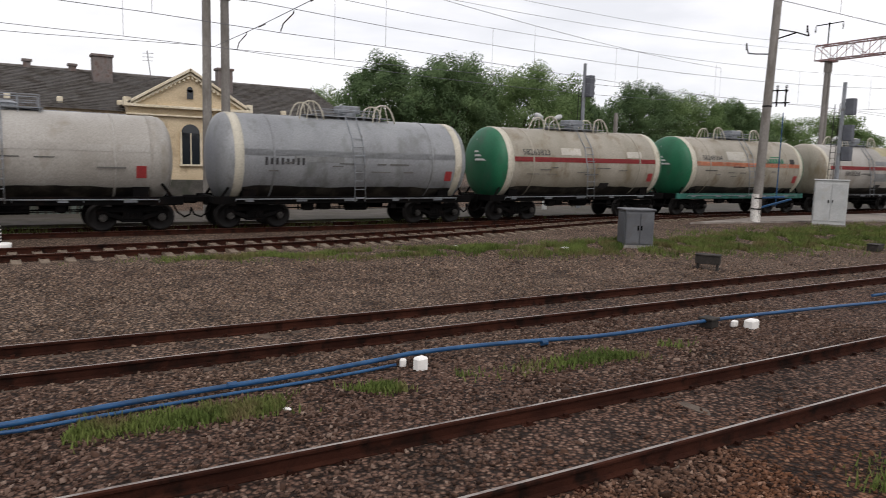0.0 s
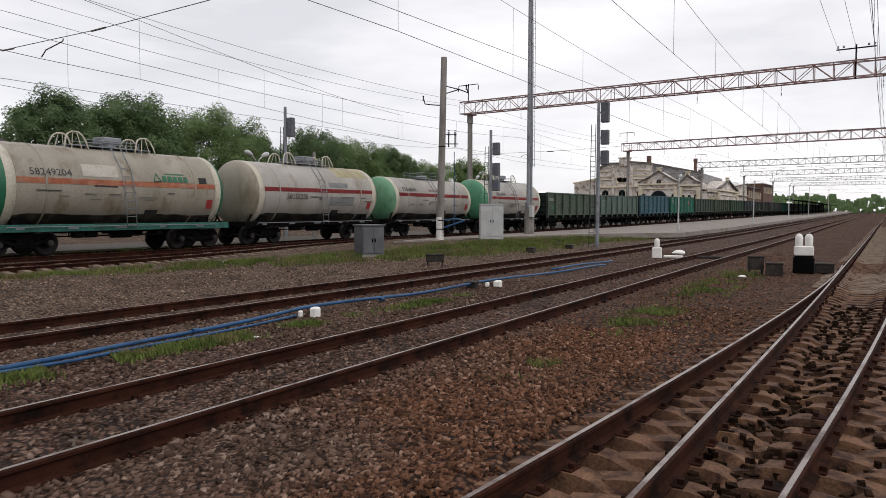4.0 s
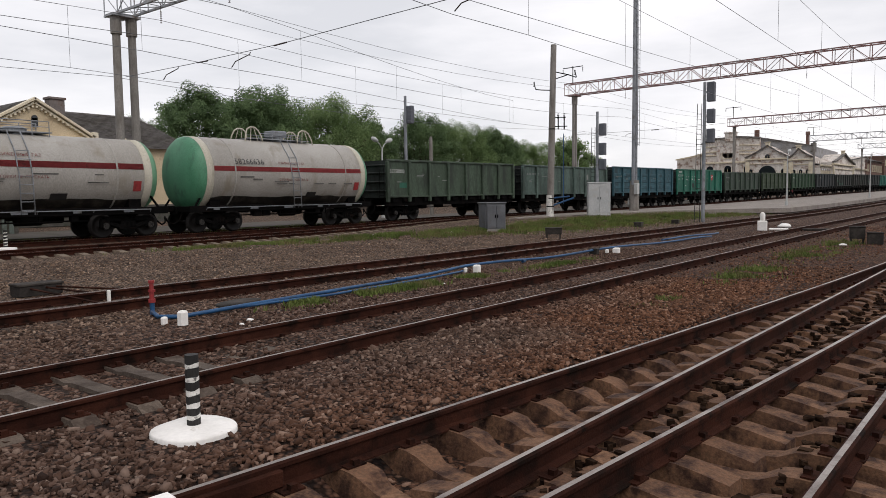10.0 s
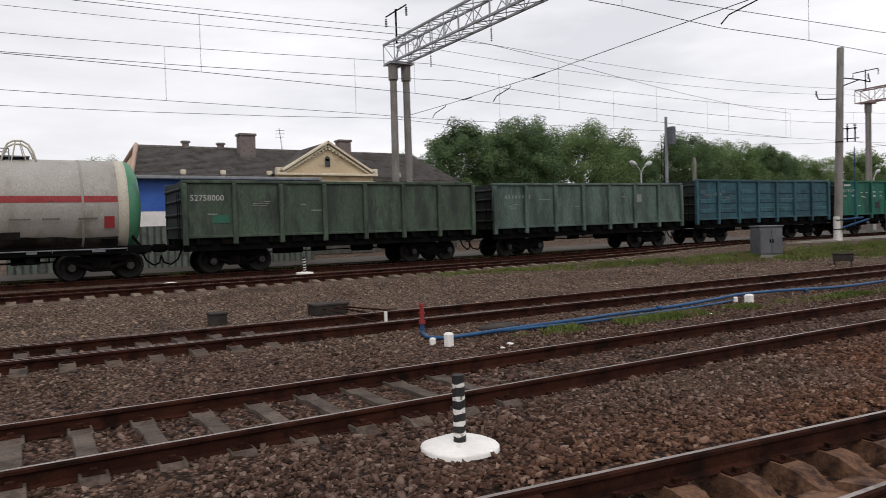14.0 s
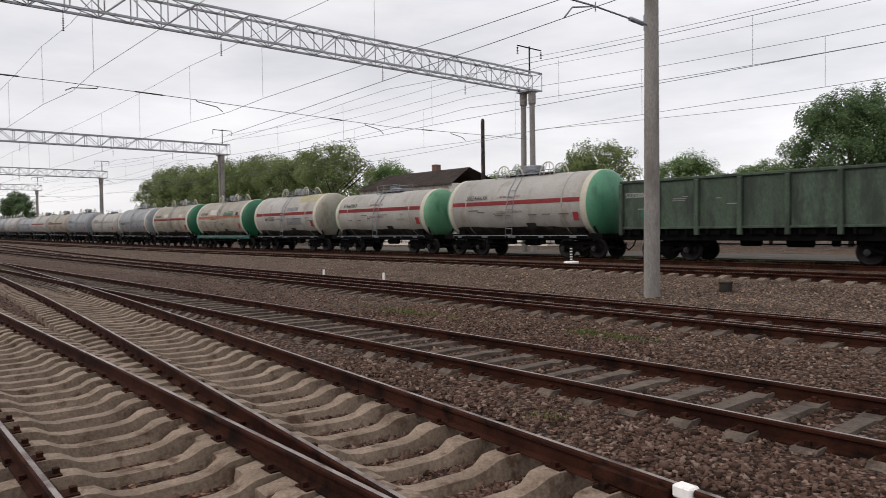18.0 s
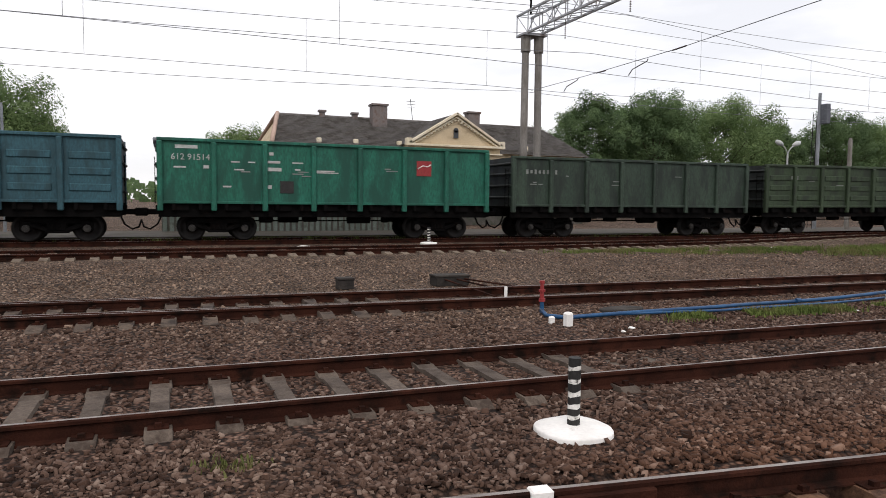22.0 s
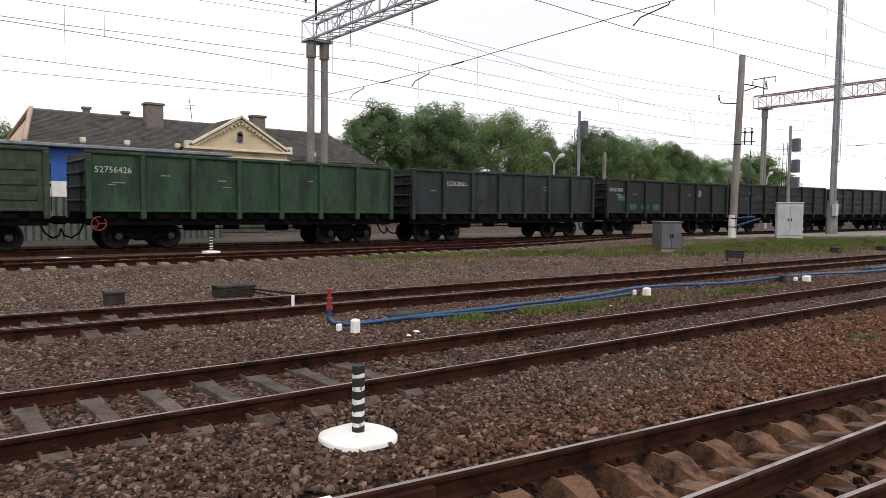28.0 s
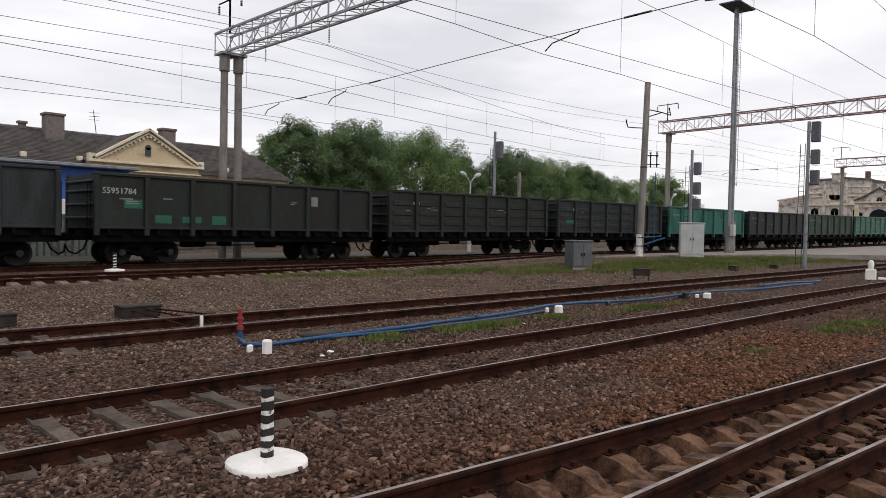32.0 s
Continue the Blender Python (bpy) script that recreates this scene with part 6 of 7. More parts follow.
def lamp(x, y, h, heads, label, name="street_lamp"):
    top = thing(name, pose(x, y, z_at(x, y)), label, "lamp", "lamps")
    bm = bmesh.new()
    rod(bm, (0, 0, 0), (0, 0, h), 0.09, 0.05, 10)
    rod(bm, (0, 0, 0), (0, 0, 0.9), 0.16, 0.14, 10)
    part("pole", bm, "light_paint", top)
    for k in range(heads):
        d = -1 if k else 1
        bm = bmesh.new()
        tube(bm, [(0, 0, h - 0.1), (d * 0.25, 0, h + 0.25), (d * 0.5, 0, h + 0.4)], 0.035)
        a = part("arm", bm, "light_paint", top)
        bm = bmesh.new()
        lathe(bm, [(0.0, 0.0), (0.05, 0.1), (0.35, 0.17), (0.6, 0.12), (0.65, 0.0)], 12)
        sh = part("shade", bm, "light_paint", a, "white lamp head", True)
        sh.matrix_basis = pose(d * 0.42, 0, h + 0.42, 0, -20 if d > 0 else 200, 0)


for x, y, h in ((74, 15.2, 5.2), (112, 12.6, 5.8), (150, 10.6, 6.2), (190, 9, 6.6), (240, 6, 7)):
    lamp(x, y, h, 1, "pale platform lamp on a round foot")
lamp(37.2, 34, 5.0, 2, "white two-headed lamp behind the train")
lamp(67.5, 34, 4.9, 1, "white single lamp behind the train")


def far_pole(x, y, h, mat="concrete", r=0.16, label="bare pole behind the train"):
    top = thing("pole", pose(x, y, z_at(x, y)), label, "pole")
    bm = bmesh.new()
    rod(bm, (0, 0, 0), (0, 0, h), r, r * 0.8, 10)
    part("shaft", bm, mat, top)
    bm = bmesh.new()
    rod(bm, (0, 0, h), (0, 0, h + 0.12), r * 0.6, seg=8)
    part("cap", bm, mat, top)


far_pole(43.0, 34.2, 6.0)
far_pole(-6.5, 36, 5.7, "steelgrey", 0.07, "thin grey steel post behind the train")
far_pole(-37, 36.5, 9.6, "wood", 0.17, "dark wooden pole behind the train")
far_pole(-95, 5.5, 9.5, "concrete", 0.22, "concrete pole far along the tracks")
far_pole(-135, 12, 9.5, "concrete", 0.22, "concrete pole far along the tracks")
far_pole(-150, 18, 9.5, "concrete", 0.22, "concrete pole far along the tracks")


def rubber_sheet(x, y):
    """A flat dark oval by the pipe, standing in for an unidentified object."""
    top = thing("rubber_sheet", pose(x, y, z_at(x, y), 0, 0, 8), "flat dark oval object lying by the blue pipe", "rubber sheet")
    bm = bmesh.new()
    lathe(bm, [(-0.01, 0.0), (-0.01, 0.4), (0.05, 0.42), (0.065, 0.36), (0.06, 0.0)], 18, "z")
    for v in bm.verts:
        v.co.x *= 1.25 + 0.15 * noise.noise((v.co.x * 3, v.co.y * 3, 1))
        v.co.y *= 0.6
    part("sheet", bm, "dark_box", top, smooth=True)


rubber_sheet(7.86, 10.8)


# ---- platform, buildings and trees behind ----
def slab(name, outline, z, thick, mat, label, category):
    """A flat slab with the given outline."""
    bm = bmesh.new()
    lo = [bm.verts.new((x, y, z - thick + rise(x))) for x, y in outline]
    hi = [bm.verts.new((x, y, z + rise(x))) for x, y in outline]
    n = len(outline)
    for i in range(n):
        bm.faces.new((lo[i], lo[(i + 1) % n], hi[(i + 1) % n], hi[i]))
    caps = [bm.faces.new(lo), bm.faces.new(hi)]
    bmesh.ops.triangulate(bm, faces=caps)
    bmesh.ops.recalc_face_normals(bm, faces=bm.faces)
    return tagged(part(name, bm, mat), label, category, kind="structure")


edge_a = [(x, centre("middle", x) + 2.0) for x in (66, 80, 100, 140, 200, 300, 400)]
edge_b = [(x, centre("train", x) - 1.75) for x in (400, 300, 200, 140, 100, 80, 60, 47)]
slab("platform_paving", [(38, 24.0), (47, 22.6), (58, 20.0)] + edge_a + edge_b, 0.5, 0.4, "paving", "pale worn platform paving beside the running track", "platform")
slab("pavement", [(x, 30.6 + min(0, centre("train", x) - 28.2)) for x in (-60, -30, 0, 35, 50, 70, 95, 120)] + [(x, 36.5) for x in (120, 95, 70, 50, 35, 0, -30, -60)], 0.45, 0.4, "asphalt", "worn grey asphalt strip behind the train", "pavement")
slab("near_platform", [(-60, -1.75), (3, -1.05), (14, -1.6), (44, -2.6), (44, -8), (-60, -8)], 0.32, 0.6, "concrete", "low concrete platform beside the nearest track", "platform")


def window(parent, x, y, z, w, h, arch=False, pane="glass"):
    bm = bmesh.new()
    box(bm, (x, y + 0.05, z), (w, 0.1, h))
    if arch:
        rod(bm, (x, y + 0.1, z + h / 2), (x, y, z + h / 2), w / 2, seg=16)
    g = part("window", bm, pane, parent)
    bm = bmesh.new()
    for d in (-1, 1):
        box(bm, (x + d * (w / 2 + 0.04), y - 0.02, z), (0.1, 0.14, h + 0.1))
    box(bm, (x, y - 0.03, z - h / 2 - 0.05), (w + 0.3, 0.2, 0.1))
    if not arch:
        box(bm, (x, y - 0.02, z + h / 2 + 0.05), (w + 0.2, 0.14, 0.1))
    box(bm, (x, y - 0.01, z), (0.06, 0.1, h))
    part("frame", bm, "trim_plaster", g)


def house():
    top = thing("station_house", pose(0, 0, 0.3), "yellow plastered house with a gable and a grey slate roof", "house")
    xl, xr, yf, yb, ridge, eave = 6.7, 30.9, 48.0, 58.0, 7.95, 5.45
    rl, rr = 7.95, 29.85
    ym = (yf + yb) / 2
    bm = bmesh.new()
    vs = [bm.verts.new(p) for p in ((xl, yf, 0), (xl, yb, 0), (xl, yb, eave), (rl, ym, ridge - 0.1), (xl, yf, eave))]
    f = bm.faces.new(vs)
    r = bmesh.ops.extrude_face_region(bm, geom=[f])
    for v in r["geom"]:
        if isinstance(v, bmesh.types.BMVert):
            v.co.x += 0.4
    box(bm, ((xl + xr) / 2 + 0.2, ym, eave / 2), (xr - xl - 0.3, yb - yf - 0.02, eave))
    bmesh.ops.recalc_face_normals(bm, faces=bm.faces)
    part("wall", bm, "plaster", top)
    # dark plinth added, so less yellow wall shows beneath the wagons
    bm = bmesh.new()
    box(bm, ((xl + xr) / 2 + 0.2, yf - 0.02, 0.65), (xr - xl - 0.2, 0.12, 1.3), 0.02)
    box(bm, (19.55, 46.88, 0.65), (7.2, 0.12, 1.3), 0.02)
    part("plinth", bm, "dark_plinth", top, "dark plinth")
    for side in (0, 1):
        bm = bmesh.new()
        ye, s = (yf - 0.4, 1) if side == 0 else (yb + 0.4, -1)
        lo, hi = eave - 0.15, ridge
        a = [(xl + 0.1, ye, lo), (xr + 0.4, ye, lo), (rr, ym, hi), (rl + 0.1, ym, hi)]
        vs = [bm.verts.new(p) for p in a]
        f = bm.faces.new(vs)
        bmesh.ops.solidify(bm, geom=[f], thickness=0.12)
        bmesh.ops.recalc_face_normals(bm, faces=bm.faces)
        rf = part("roof_slope", bm, "roof", top)
        n = 26
        bm = bmesh.new()
        for i in range(1, n):
            t = i / n
            y, z = ye + (ym - ye) * t, lo + (hi - lo) * t
            box(bm, ((xl + xr) / 2 + 0.2, y, z + 0.07), (xr - xl - 2.4 * t + 0.1, 0.05, 0.035))
        tagged(part("slating", bm, "roof", rf), kind="stuff")
    bm = bmesh.new()
    vs = [bm.verts.new(p) for p in ((xr + 0.4, yf - 0.4, eave - 0.15), (xr + 0.4, yb + 0.4, eave - 0.15), (rr, ym, ridge))]
    f = bm.faces.new(vs)
    bmesh.ops.solidify(bm, geom=[f], thickness=0.12)
    part("hip", bm, "roof", top)
    bm = bmesh.new()
    tube(bm, [(xl, yf - 0.5, eave), (rl - 0.05, ym, ridge + 0.12), (xl, yb + 0.5, eave)], 0.16, 6)
    part("verge", bm, "pink_plaster", top)
    bm = bmesh.new()
    rod(bm, (rl, ym, ridge + 0.02), (rr, ym, ridge + 0.02), 0.12, seg=6)
    part("ridge", bm, "roof", top)
    # the projecting gable
    gx, hw, gy, ge, ga = 19.55, 3.55, 46.9, 6.0, 7.95
    bm = bmesh.new()
    vs = [bm.verts.new(p) for p in ((gx - hw, gy, 0), (gx + hw, gy, 0), (gx + hw, gy, ge - 0.3), (gx, gy, ga - 0.1), (gx - hw, gy, ge - 0.3))]
    f = bm.faces.new(vs)
    r = bmesh.ops.extrude_face_region(bm, geom=[f])
    for v in r["geom"]:
        if isinstance(v, bmesh.types.BMVert):
            v.co.y += 5.5
    bmesh.ops.recalc_face_normals(bm, faces=bm.faces)
    g = part("gable", bm, "plaster", top)
    bm = bmesh.new()
    for d in (-1, 1):
        m = Matrix.Translation((gx + d * hw / 2, gy - 0.1, (ge + ga) / 2 - 0.1)) @ Matrix.Rotation(d * math.atan2(ga - ge + 0.2, hw), 4, "Y")
        box(bm, (0, 0, 0), (hw * 1.2, 0.5, 0.16), 0.02, m=m)
        box(bm, (0, 0.06, -0.2), (hw * 1.12, 0.3, 0.12), 0.02, m=m)
    part("raking_cornice", bm, "trim_plaster", g)
    for d in (-1, 1):
        for k in range(14):
            t = (k + 0.5) / 14
            bm = bmesh.new()
            box(bm, (gx + d * hw * (1 - t), gy - 0.12, ge - 0.42 + (ga - ge) * t), (0.12, 0.2, 0.12))
            part("dentil", bm, "trim_plaster", g)
    bm = bmesh.new()
    box(bm, (gx, gy - 0.12, ge - 0.35), (hw * 2 + 0.5, 0.5, 0.16), 0.02)
    box(bm, (gx, gy - 0.06, ge - 0.85), (hw * 2 + 0.2, 0.3, 0.1), 0.02)
    for d in (-1, 1):
        box(bm, (gx + d * (hw + 0.05), gy - 0.1, ge - 0.15), (0.4, 0.5, 0.5), 0.03)
    part("cornice", bm, "trim_plaster", g)
    for d in (-1, 1):
        bm = bmesh.new()
        a = [(gx + d * (hw + 0.2), gy, ge - 0.3), (gx, gy, ga + 0.02), (gx, gy + 6.0, ga + 0.02), (gx + d * (hw + 0.2), gy + 3.5, ge - 0.3)]
        f = bm.faces.new([bm.verts.new(p) for p in a])
        bmesh.ops.solidify(bm, geom=[f], thickness=0.1)
        part("gable_roof", bm, "roof", g)
    bm = bmesh.new()
    box(bm, (gx, gy - 0.02, 6.5), (0.36, 0.12, 0.55))
    rod(bm, (gx, gy + 0.04, 6.78), (gx, gy - 0.08, 6.78), 0.18, seg=14)
    part("attic_window", bm, "glass", g)
    for x, y, w, h in ((15.3, 52.0, 1.15, 9.0), (22.9, 51.6, 1.0, 8.8), (11.2, 53, 0.42, 8.45), (13.7, 53, 0.42, 8.4)):
        bm = bmesh.new()
        box(bm, (x, y, h - 1.0), (w, w * 0.8, 2.0), 0.02)
        box(bm, (x, y, h - 0.08), (w + 0.16, w * 0.8 + 0.16, 0.16), 0.02)
        part("chimney", bm, "grey_brick", top)
    for x in (10.0, 12.6, 15.8, 26.0):
        bm = bmesh.new()
        box(bm, (x, 48.4, 5.8), (0.32, 0.4, 0.36), 0.04)
        part("roof_vent", bm, "trim_plaster", top)
    bm = bmesh.new()
    rod(bm, (18.4, 53, 8), (18.2, 53, 9.7), 0.025, seg=5)
    for k in range(3):
        rod(bm, (17.9, 53, 9.0 + 0.25 * k), (18.6, 53, 9.05 + 0.25 * k), 0.015, seg=4)
    part("aerial", bm, "black", top)
    for x in (9.3, 11.8, 14.3, 24.8, 27.3, 29.8):
        window(top, x, yf - 0.05, 3.2, 1.1, 1.9)
    for x in (17.6, 19.55, 21.5):
        window(top, x, gy - 0.05, 3.2, 1.1, 1.9, True)


house()


def kiosk():
    """The blue and white shed behind the train, seen through the gaps between wagons."""
    top = thing("shed", pose(6.9, 37.5, 0.02), "blue and white metal-clad shed behind the train", "shed")
    bm = bmesh.new()
    box(bm, (0, 0, 3.85), (14, 4, 1.5))
    part("upper_wall", bm, "shed_blue", top, "bright blue cladding")
    bm = bmesh.new()
    box(bm, (0, 0, 2.75), (14, 4, 0.7))
    part("middle_band", bm, "white", top)
    for k in range(46):
        bm = bmesh.new()
        box(bm, (-6.9 + 0.3 * k + 0.07, -1.96, 1.15), (0.2, 0.1, 2.5), 0.02)
        part("cladding_board", bm, "green_boards", top, "grey-green board")
    bm = bmesh.new()
    box(bm, (0, 0, 1.2), (13.95, 3.9, 2.4))
    part("lower_wall", bm, "dark_plinth", top)
    bm = bmesh.new()
    box(bm, (0, -0.2, 4.68), (14.6, 4.8, 0.16), 0.03)
    part("roof", bm, "steelgrey", top)


M["shed_blue"] = surface("shed_blue_cladding", srgb("2a56a5"), srgb("3563b2"), 1.0, 0.5, 0, 0.05, 30)
kiosk()


def station():
    """The old station: a sloping wing, a tall main block, two gabled pavilions, an arcade and houses further on."""
    top = thing("railway_station", pose(170, 60, 0.5, 0, 0, -90), "large old station building with peeling pale plaster", "station")
    def wall_of(name, outline, depth, mat="old_plaster", parent=None, y=0.0):
        """A block with the given outline in elevation."""
        bm = bmesh.new()
        f = bm.faces.new([bm.verts.new((x, y, z - 0.5 if z else -0.5)) for x, z in outline])
        r = bmesh.ops.extrude_face_region(bm, geom=[f])
        for v in r["geom"]:
            if isinstance(v, bmesh.types.BMVert):
                v.co.y += depth
        bmesh.ops.recalc_face_normals(bm, faces=bm.faces)
        return part(name, bm, mat, parent or top)
    def moulding(parent, pts, w=0.5, out=0.5, mat="trim_plaster"):
        """A cornice along a broken line on the facade."""
        bm = bmesh.new()
        for (xa, za), (xb, zb) in zip(pts, pts[1:]):
            m = Matrix.Translation(((xa + xb) / 2, -out / 2, (za + zb) / 2 - 0.5)) @ Matrix.Rotation(-math.atan2(zb - za, xb - xa), 4, "Y")
            box(bm, (0, 0, 0), (math.hypot(xb - xa, zb - za) + 0.2, out, w), 0.03, m=m)
        part("cornice", bm, mat, parent)
    w = wall_of("sloping_wing", [(0.5, 0), (6.6, 0), (6.6, 11.0), (4.4, 10.5), (0.5, 9.9)], 14, y=0.4)
    moulding(w, [(0.5, 10.0), (4.4, 10.6), (6.6, 11.1)], 0.3)
    m = wall_of("main_block", [(6.6, 0), (19.3, 0), (19.3, 14.1), (14.3, 14.7), (11.8, 14.4), (8.8, 14.4), (6.6, 13.3)], 16)
    moulding(m, [(6.5, 13.35), (8.8, 14.55), (11.8, 14.5)], 0.35, 0.6, "roof")
    moulding(m, [(14.3, 14.75), (19.4, 14.2)], 0.35, 0.6, "roof")
    moulding(m, [(6.5, 8.9), (19.3, 8.9)], 0.35, 0.4)
    for za in (10.6, 11.4, 12.6):
        moulding(m, [(6.6, za), (10.2, za + 0.1)], 0.2, 0.25)
        moulding(m, [(14.6, za + 0.2), (19.2, za)], 0.2, 0.25)
    bm = bmesh.new()
    box(bm, (13.0, 0.1, 14.2), (2.5, 1.2, 2.0), 0.05)
    box(bm, (13.0, 0.1, 15.2), (2.9, 1.4, 0.3), 0.03)
    for xp in (10.3, 14.6):
        box(bm, (xp, -0.1, 7.0), (0.6, 0.4, 14.0), 0.03)
    part("pier", bm, "old_plaster", m)
    bm = bmesh.new()
    box(bm, (18.5, 0.6, 14.4), (0.9, 0.9, 2.2), 0.05)
    part("chimney", bm, "brick", m)
    window(top, 12.45, -0.05, 10.0, 2.6, 1.1, True, "old_plaster")
    for xp in (8.4, 12.45, 16.8):
        window(top, xp, -0.05, 5.6, 1.6, 2.6, True)
    # the rear hall with its falling roof line
    h = wall_of("rear_hall", [(19.3, 0), (30.2, 0), (30.2, 11.75), (19.3, 14.1)], 30, "grey_plaster", y=1.0)
    bm = bmesh.new()
    mm = Matrix.Translation((24.75, 0.9, 12.5)) @ Matrix.Rotation(math.atan2(2.35, 10.9), 4, "Y")
    box(bm, (0, 0, 0), (11.4, 0.8, 0.3), 0.03, m=mm)
    box(bm, (30.0, 1.0, 11.0), (1.0, 1.0, 2.0), 0.03)
    part("coping", bm, "roof", h)
    bm = bmesh.new()
    rod(bm, (27.9, 6, 9), (27.9, 6, 14.9), 0.42, 0.36, 10)
    rod(bm, (27.9, 6, 14.2), (27.9, 6, 14.9), 0.46, seg=10)
    part("tall_chimney", bm, "brick", h)
    def pavilion(x0, x1, eave, apex, top_z, depth, y, owner):
        p = wall_of("pavilion", [(x0, 0), (x1, 0), (x1, eave), ((apex + x1) / 2, (eave + top_z) / 2 - 0.2), (apex, top_z), ((apex + x0) / 2, (eave + top_z) / 2 - 0.2), (x0, eave)], depth, parent=owner, y=y)
        bm = bmesh.new()
        for xa, xb in ((x0, apex), (apex, x1)):
            za, zb = (eave, top_z) if xa == x0 else (top_z, eave)
            mid = ((xa + xb) / 2, (za + zb) / 2 - 0.2)
            for (pa, qa), (pb, qb) in (((xa, za), mid), (mid, (xb, zb))):
                mm = Matrix.Translation(((pa + pb) / 2, y - 0.15, (qa + qb) / 2 - 0.45)) @ Matrix.Rotation(-math.atan2(qb - qa, pb - pa), 4, "Y")
                box(bm, (0, 0, 0), (math.hypot(pb - pa, qb - qa) + 0.2, 0.7, 0.25), 0.03, m=mm)
        part("raking_cornice", bm, "roof", p)
        bm = bmesh.new()
        box(bm, ((x0 + x1) / 2, y - 0.12, eave - 0.9), (x1 - x0 + 0.3, 0.5, 0.3), 0.03)
        box(bm, ((x0 + x1) / 2, y - 0.08, eave - 1.9), (x1 - x0 + 0.1, 0.3, 0.16), 0.03)
        for xp in (x0 + 0.5, x1 - 0.5):
            box(bm, (xp, y - 0.1, (eave - 1.4) / 2), (0.8, 0.3, eave - 1.4), 0.03)
        part("cornice", bm, "trim_plaster", p)
        bm = bmesh.new()
        box(bm, (apex, y + 0.1, top_z - 0.3), (0.9, 0.7, 0.9), 0.05)
        box(bm, (apex, y + 0.1, top_z + 0.2), (1.2, 0.9, 0.16), 0.03)
        part("finial", bm, "trim_plaster", p)
        return p
    pavilion(17.8, 26.5, 9.5, 22.3, 12.0, 8, -6.0, top)
    window(top, 22.3, -6.05, 8.9, 1.0, 0.5, True)
    window(top, 22.3, -6.05, 4.6, 3.6, 1.6, True)
    for xp in (18.9, 25.6):
        window(top, xp, -6.05, 5.0, 1.0, 2.0, True)
    pavilion(26.5, 31.3, 9.1, 28.4, 11.0, 8, -6.0, top)
    for k in range(3):
        window(top, 27.6 + 1.3 * k, -6.05, 5.0, 0.7, 1.6, True)
    # the long arcade on the platform side
    top = thing("station_annex", pose(164, 27.5, 0.5, 0, 0, -3.2), "long low station wing with a row of arched windows", "station")
    a = wall_of("arcade", [(0, 0), (47, 0), (47, 7.4), (0, 7.4)], 8)
    moulding(a, [(0, 7.4), (47, 7.4)], 0.35, 0.4)
    for k in range(18):
        window(top, 1.4 + 1.62 * k, -0.05, 5.2, 0.9, 1.3, True)
    bm = bmesh.new()
    f = bm.faces.new([bm.verts.new(p) for p in ((0, -0.5, 6.9), (47, -0.5, 6.9), (47, 7, 9.0), (0, 7, 9.0))])
    bmesh.ops.solidify(bm, geom=[f], thickness=0.25)
    part("arcade_roof", bm, "roof", a)
    pavilion(9, 30, 8.3, 19, 10.4, 9, -0.5, top)
    b = wall_of("end_block", [(30, 0), (50, 0), (50, 10.2), (47, 10.8), (30, 9.4)], 9, y=0.6)
    moulding(b, [(30, 9.4), (47, 10.8), (50, 10.3)], 0.3, 0.2, "roof")
    for x0, x1, hh in ((57, 80, 10.3), (83, 104, 12.4)):
        r = thing("brick_house", pose(164, 27.5, 0.5, 0, 0, -3.2), "brown brick building behind the platform", "house", "brick buildings behind the platform")
        top = r
        wall_of("wall", [(x0, 0), (x1, 0), (x1, hh), (x0, hh)], 9, "brick", y=1.5)
        for k in range(7):
            window(r, x0 + 2 + (x1 - x0 - 4) * k / 6, 1.45, hh - 2.6, 1.2, 1.7)
        bm = bmesh.new()
        f = bm.faces.new([bm.verts.new(p) for p in ((x0 - 0.6, 0.8, hh - 0.6), (x1 + 0.6, 0.8, hh - 0.6), (x1 + 0.6, 6, hh + 1.0), (x0 - 0.6, 6, hh + 1.0))])
        bmesh.ops.solidify(bm, geom=[f], thickness=0.25)
        part("roof", bm, "roof", r)


station()


def canopy(x0, x1, y, z, mat, label, depth=5.0):
    top = thing("platform_canopy", pose(0, 0, 0), label, "canopy")
    bm = bmesh.new()
    ya, yb = y, y + (centre("train", x1) - centre("train", x0))
    f = bm.faces.new([bm.verts.new(p) for p in ((x0, ya, z), (x1, yb, z), (x1, yb + depth, z + 0.5), (x0, ya + depth, z + 0.5))])
    bmesh.ops.solidify(bm, geom=[f], thickness=0.25)
    part("roof", bm, mat, top)
    n = max(3, int((x1 - x0) / 9))
    for k in range(n + 1):
        t = k / n
        bm = bmesh.new()
        rod(bm, (x0 + (x1 - x0) * t, ya + (yb - ya) * t + depth / 2, 0.3), (x0 + (x1 - x0) * t, ya + (yb - ya) * t + depth / 2, z + 0.2), 0.12, seg=8)
        part("column", bm, mat, top)


canopy(72, 118, 32.2, 4.0, "light_paint", "pale canopy roof on columns behind the train")
canopy(215, 330, 10.6, 6.2, "black", "long dark canopy over the far platform", 6)


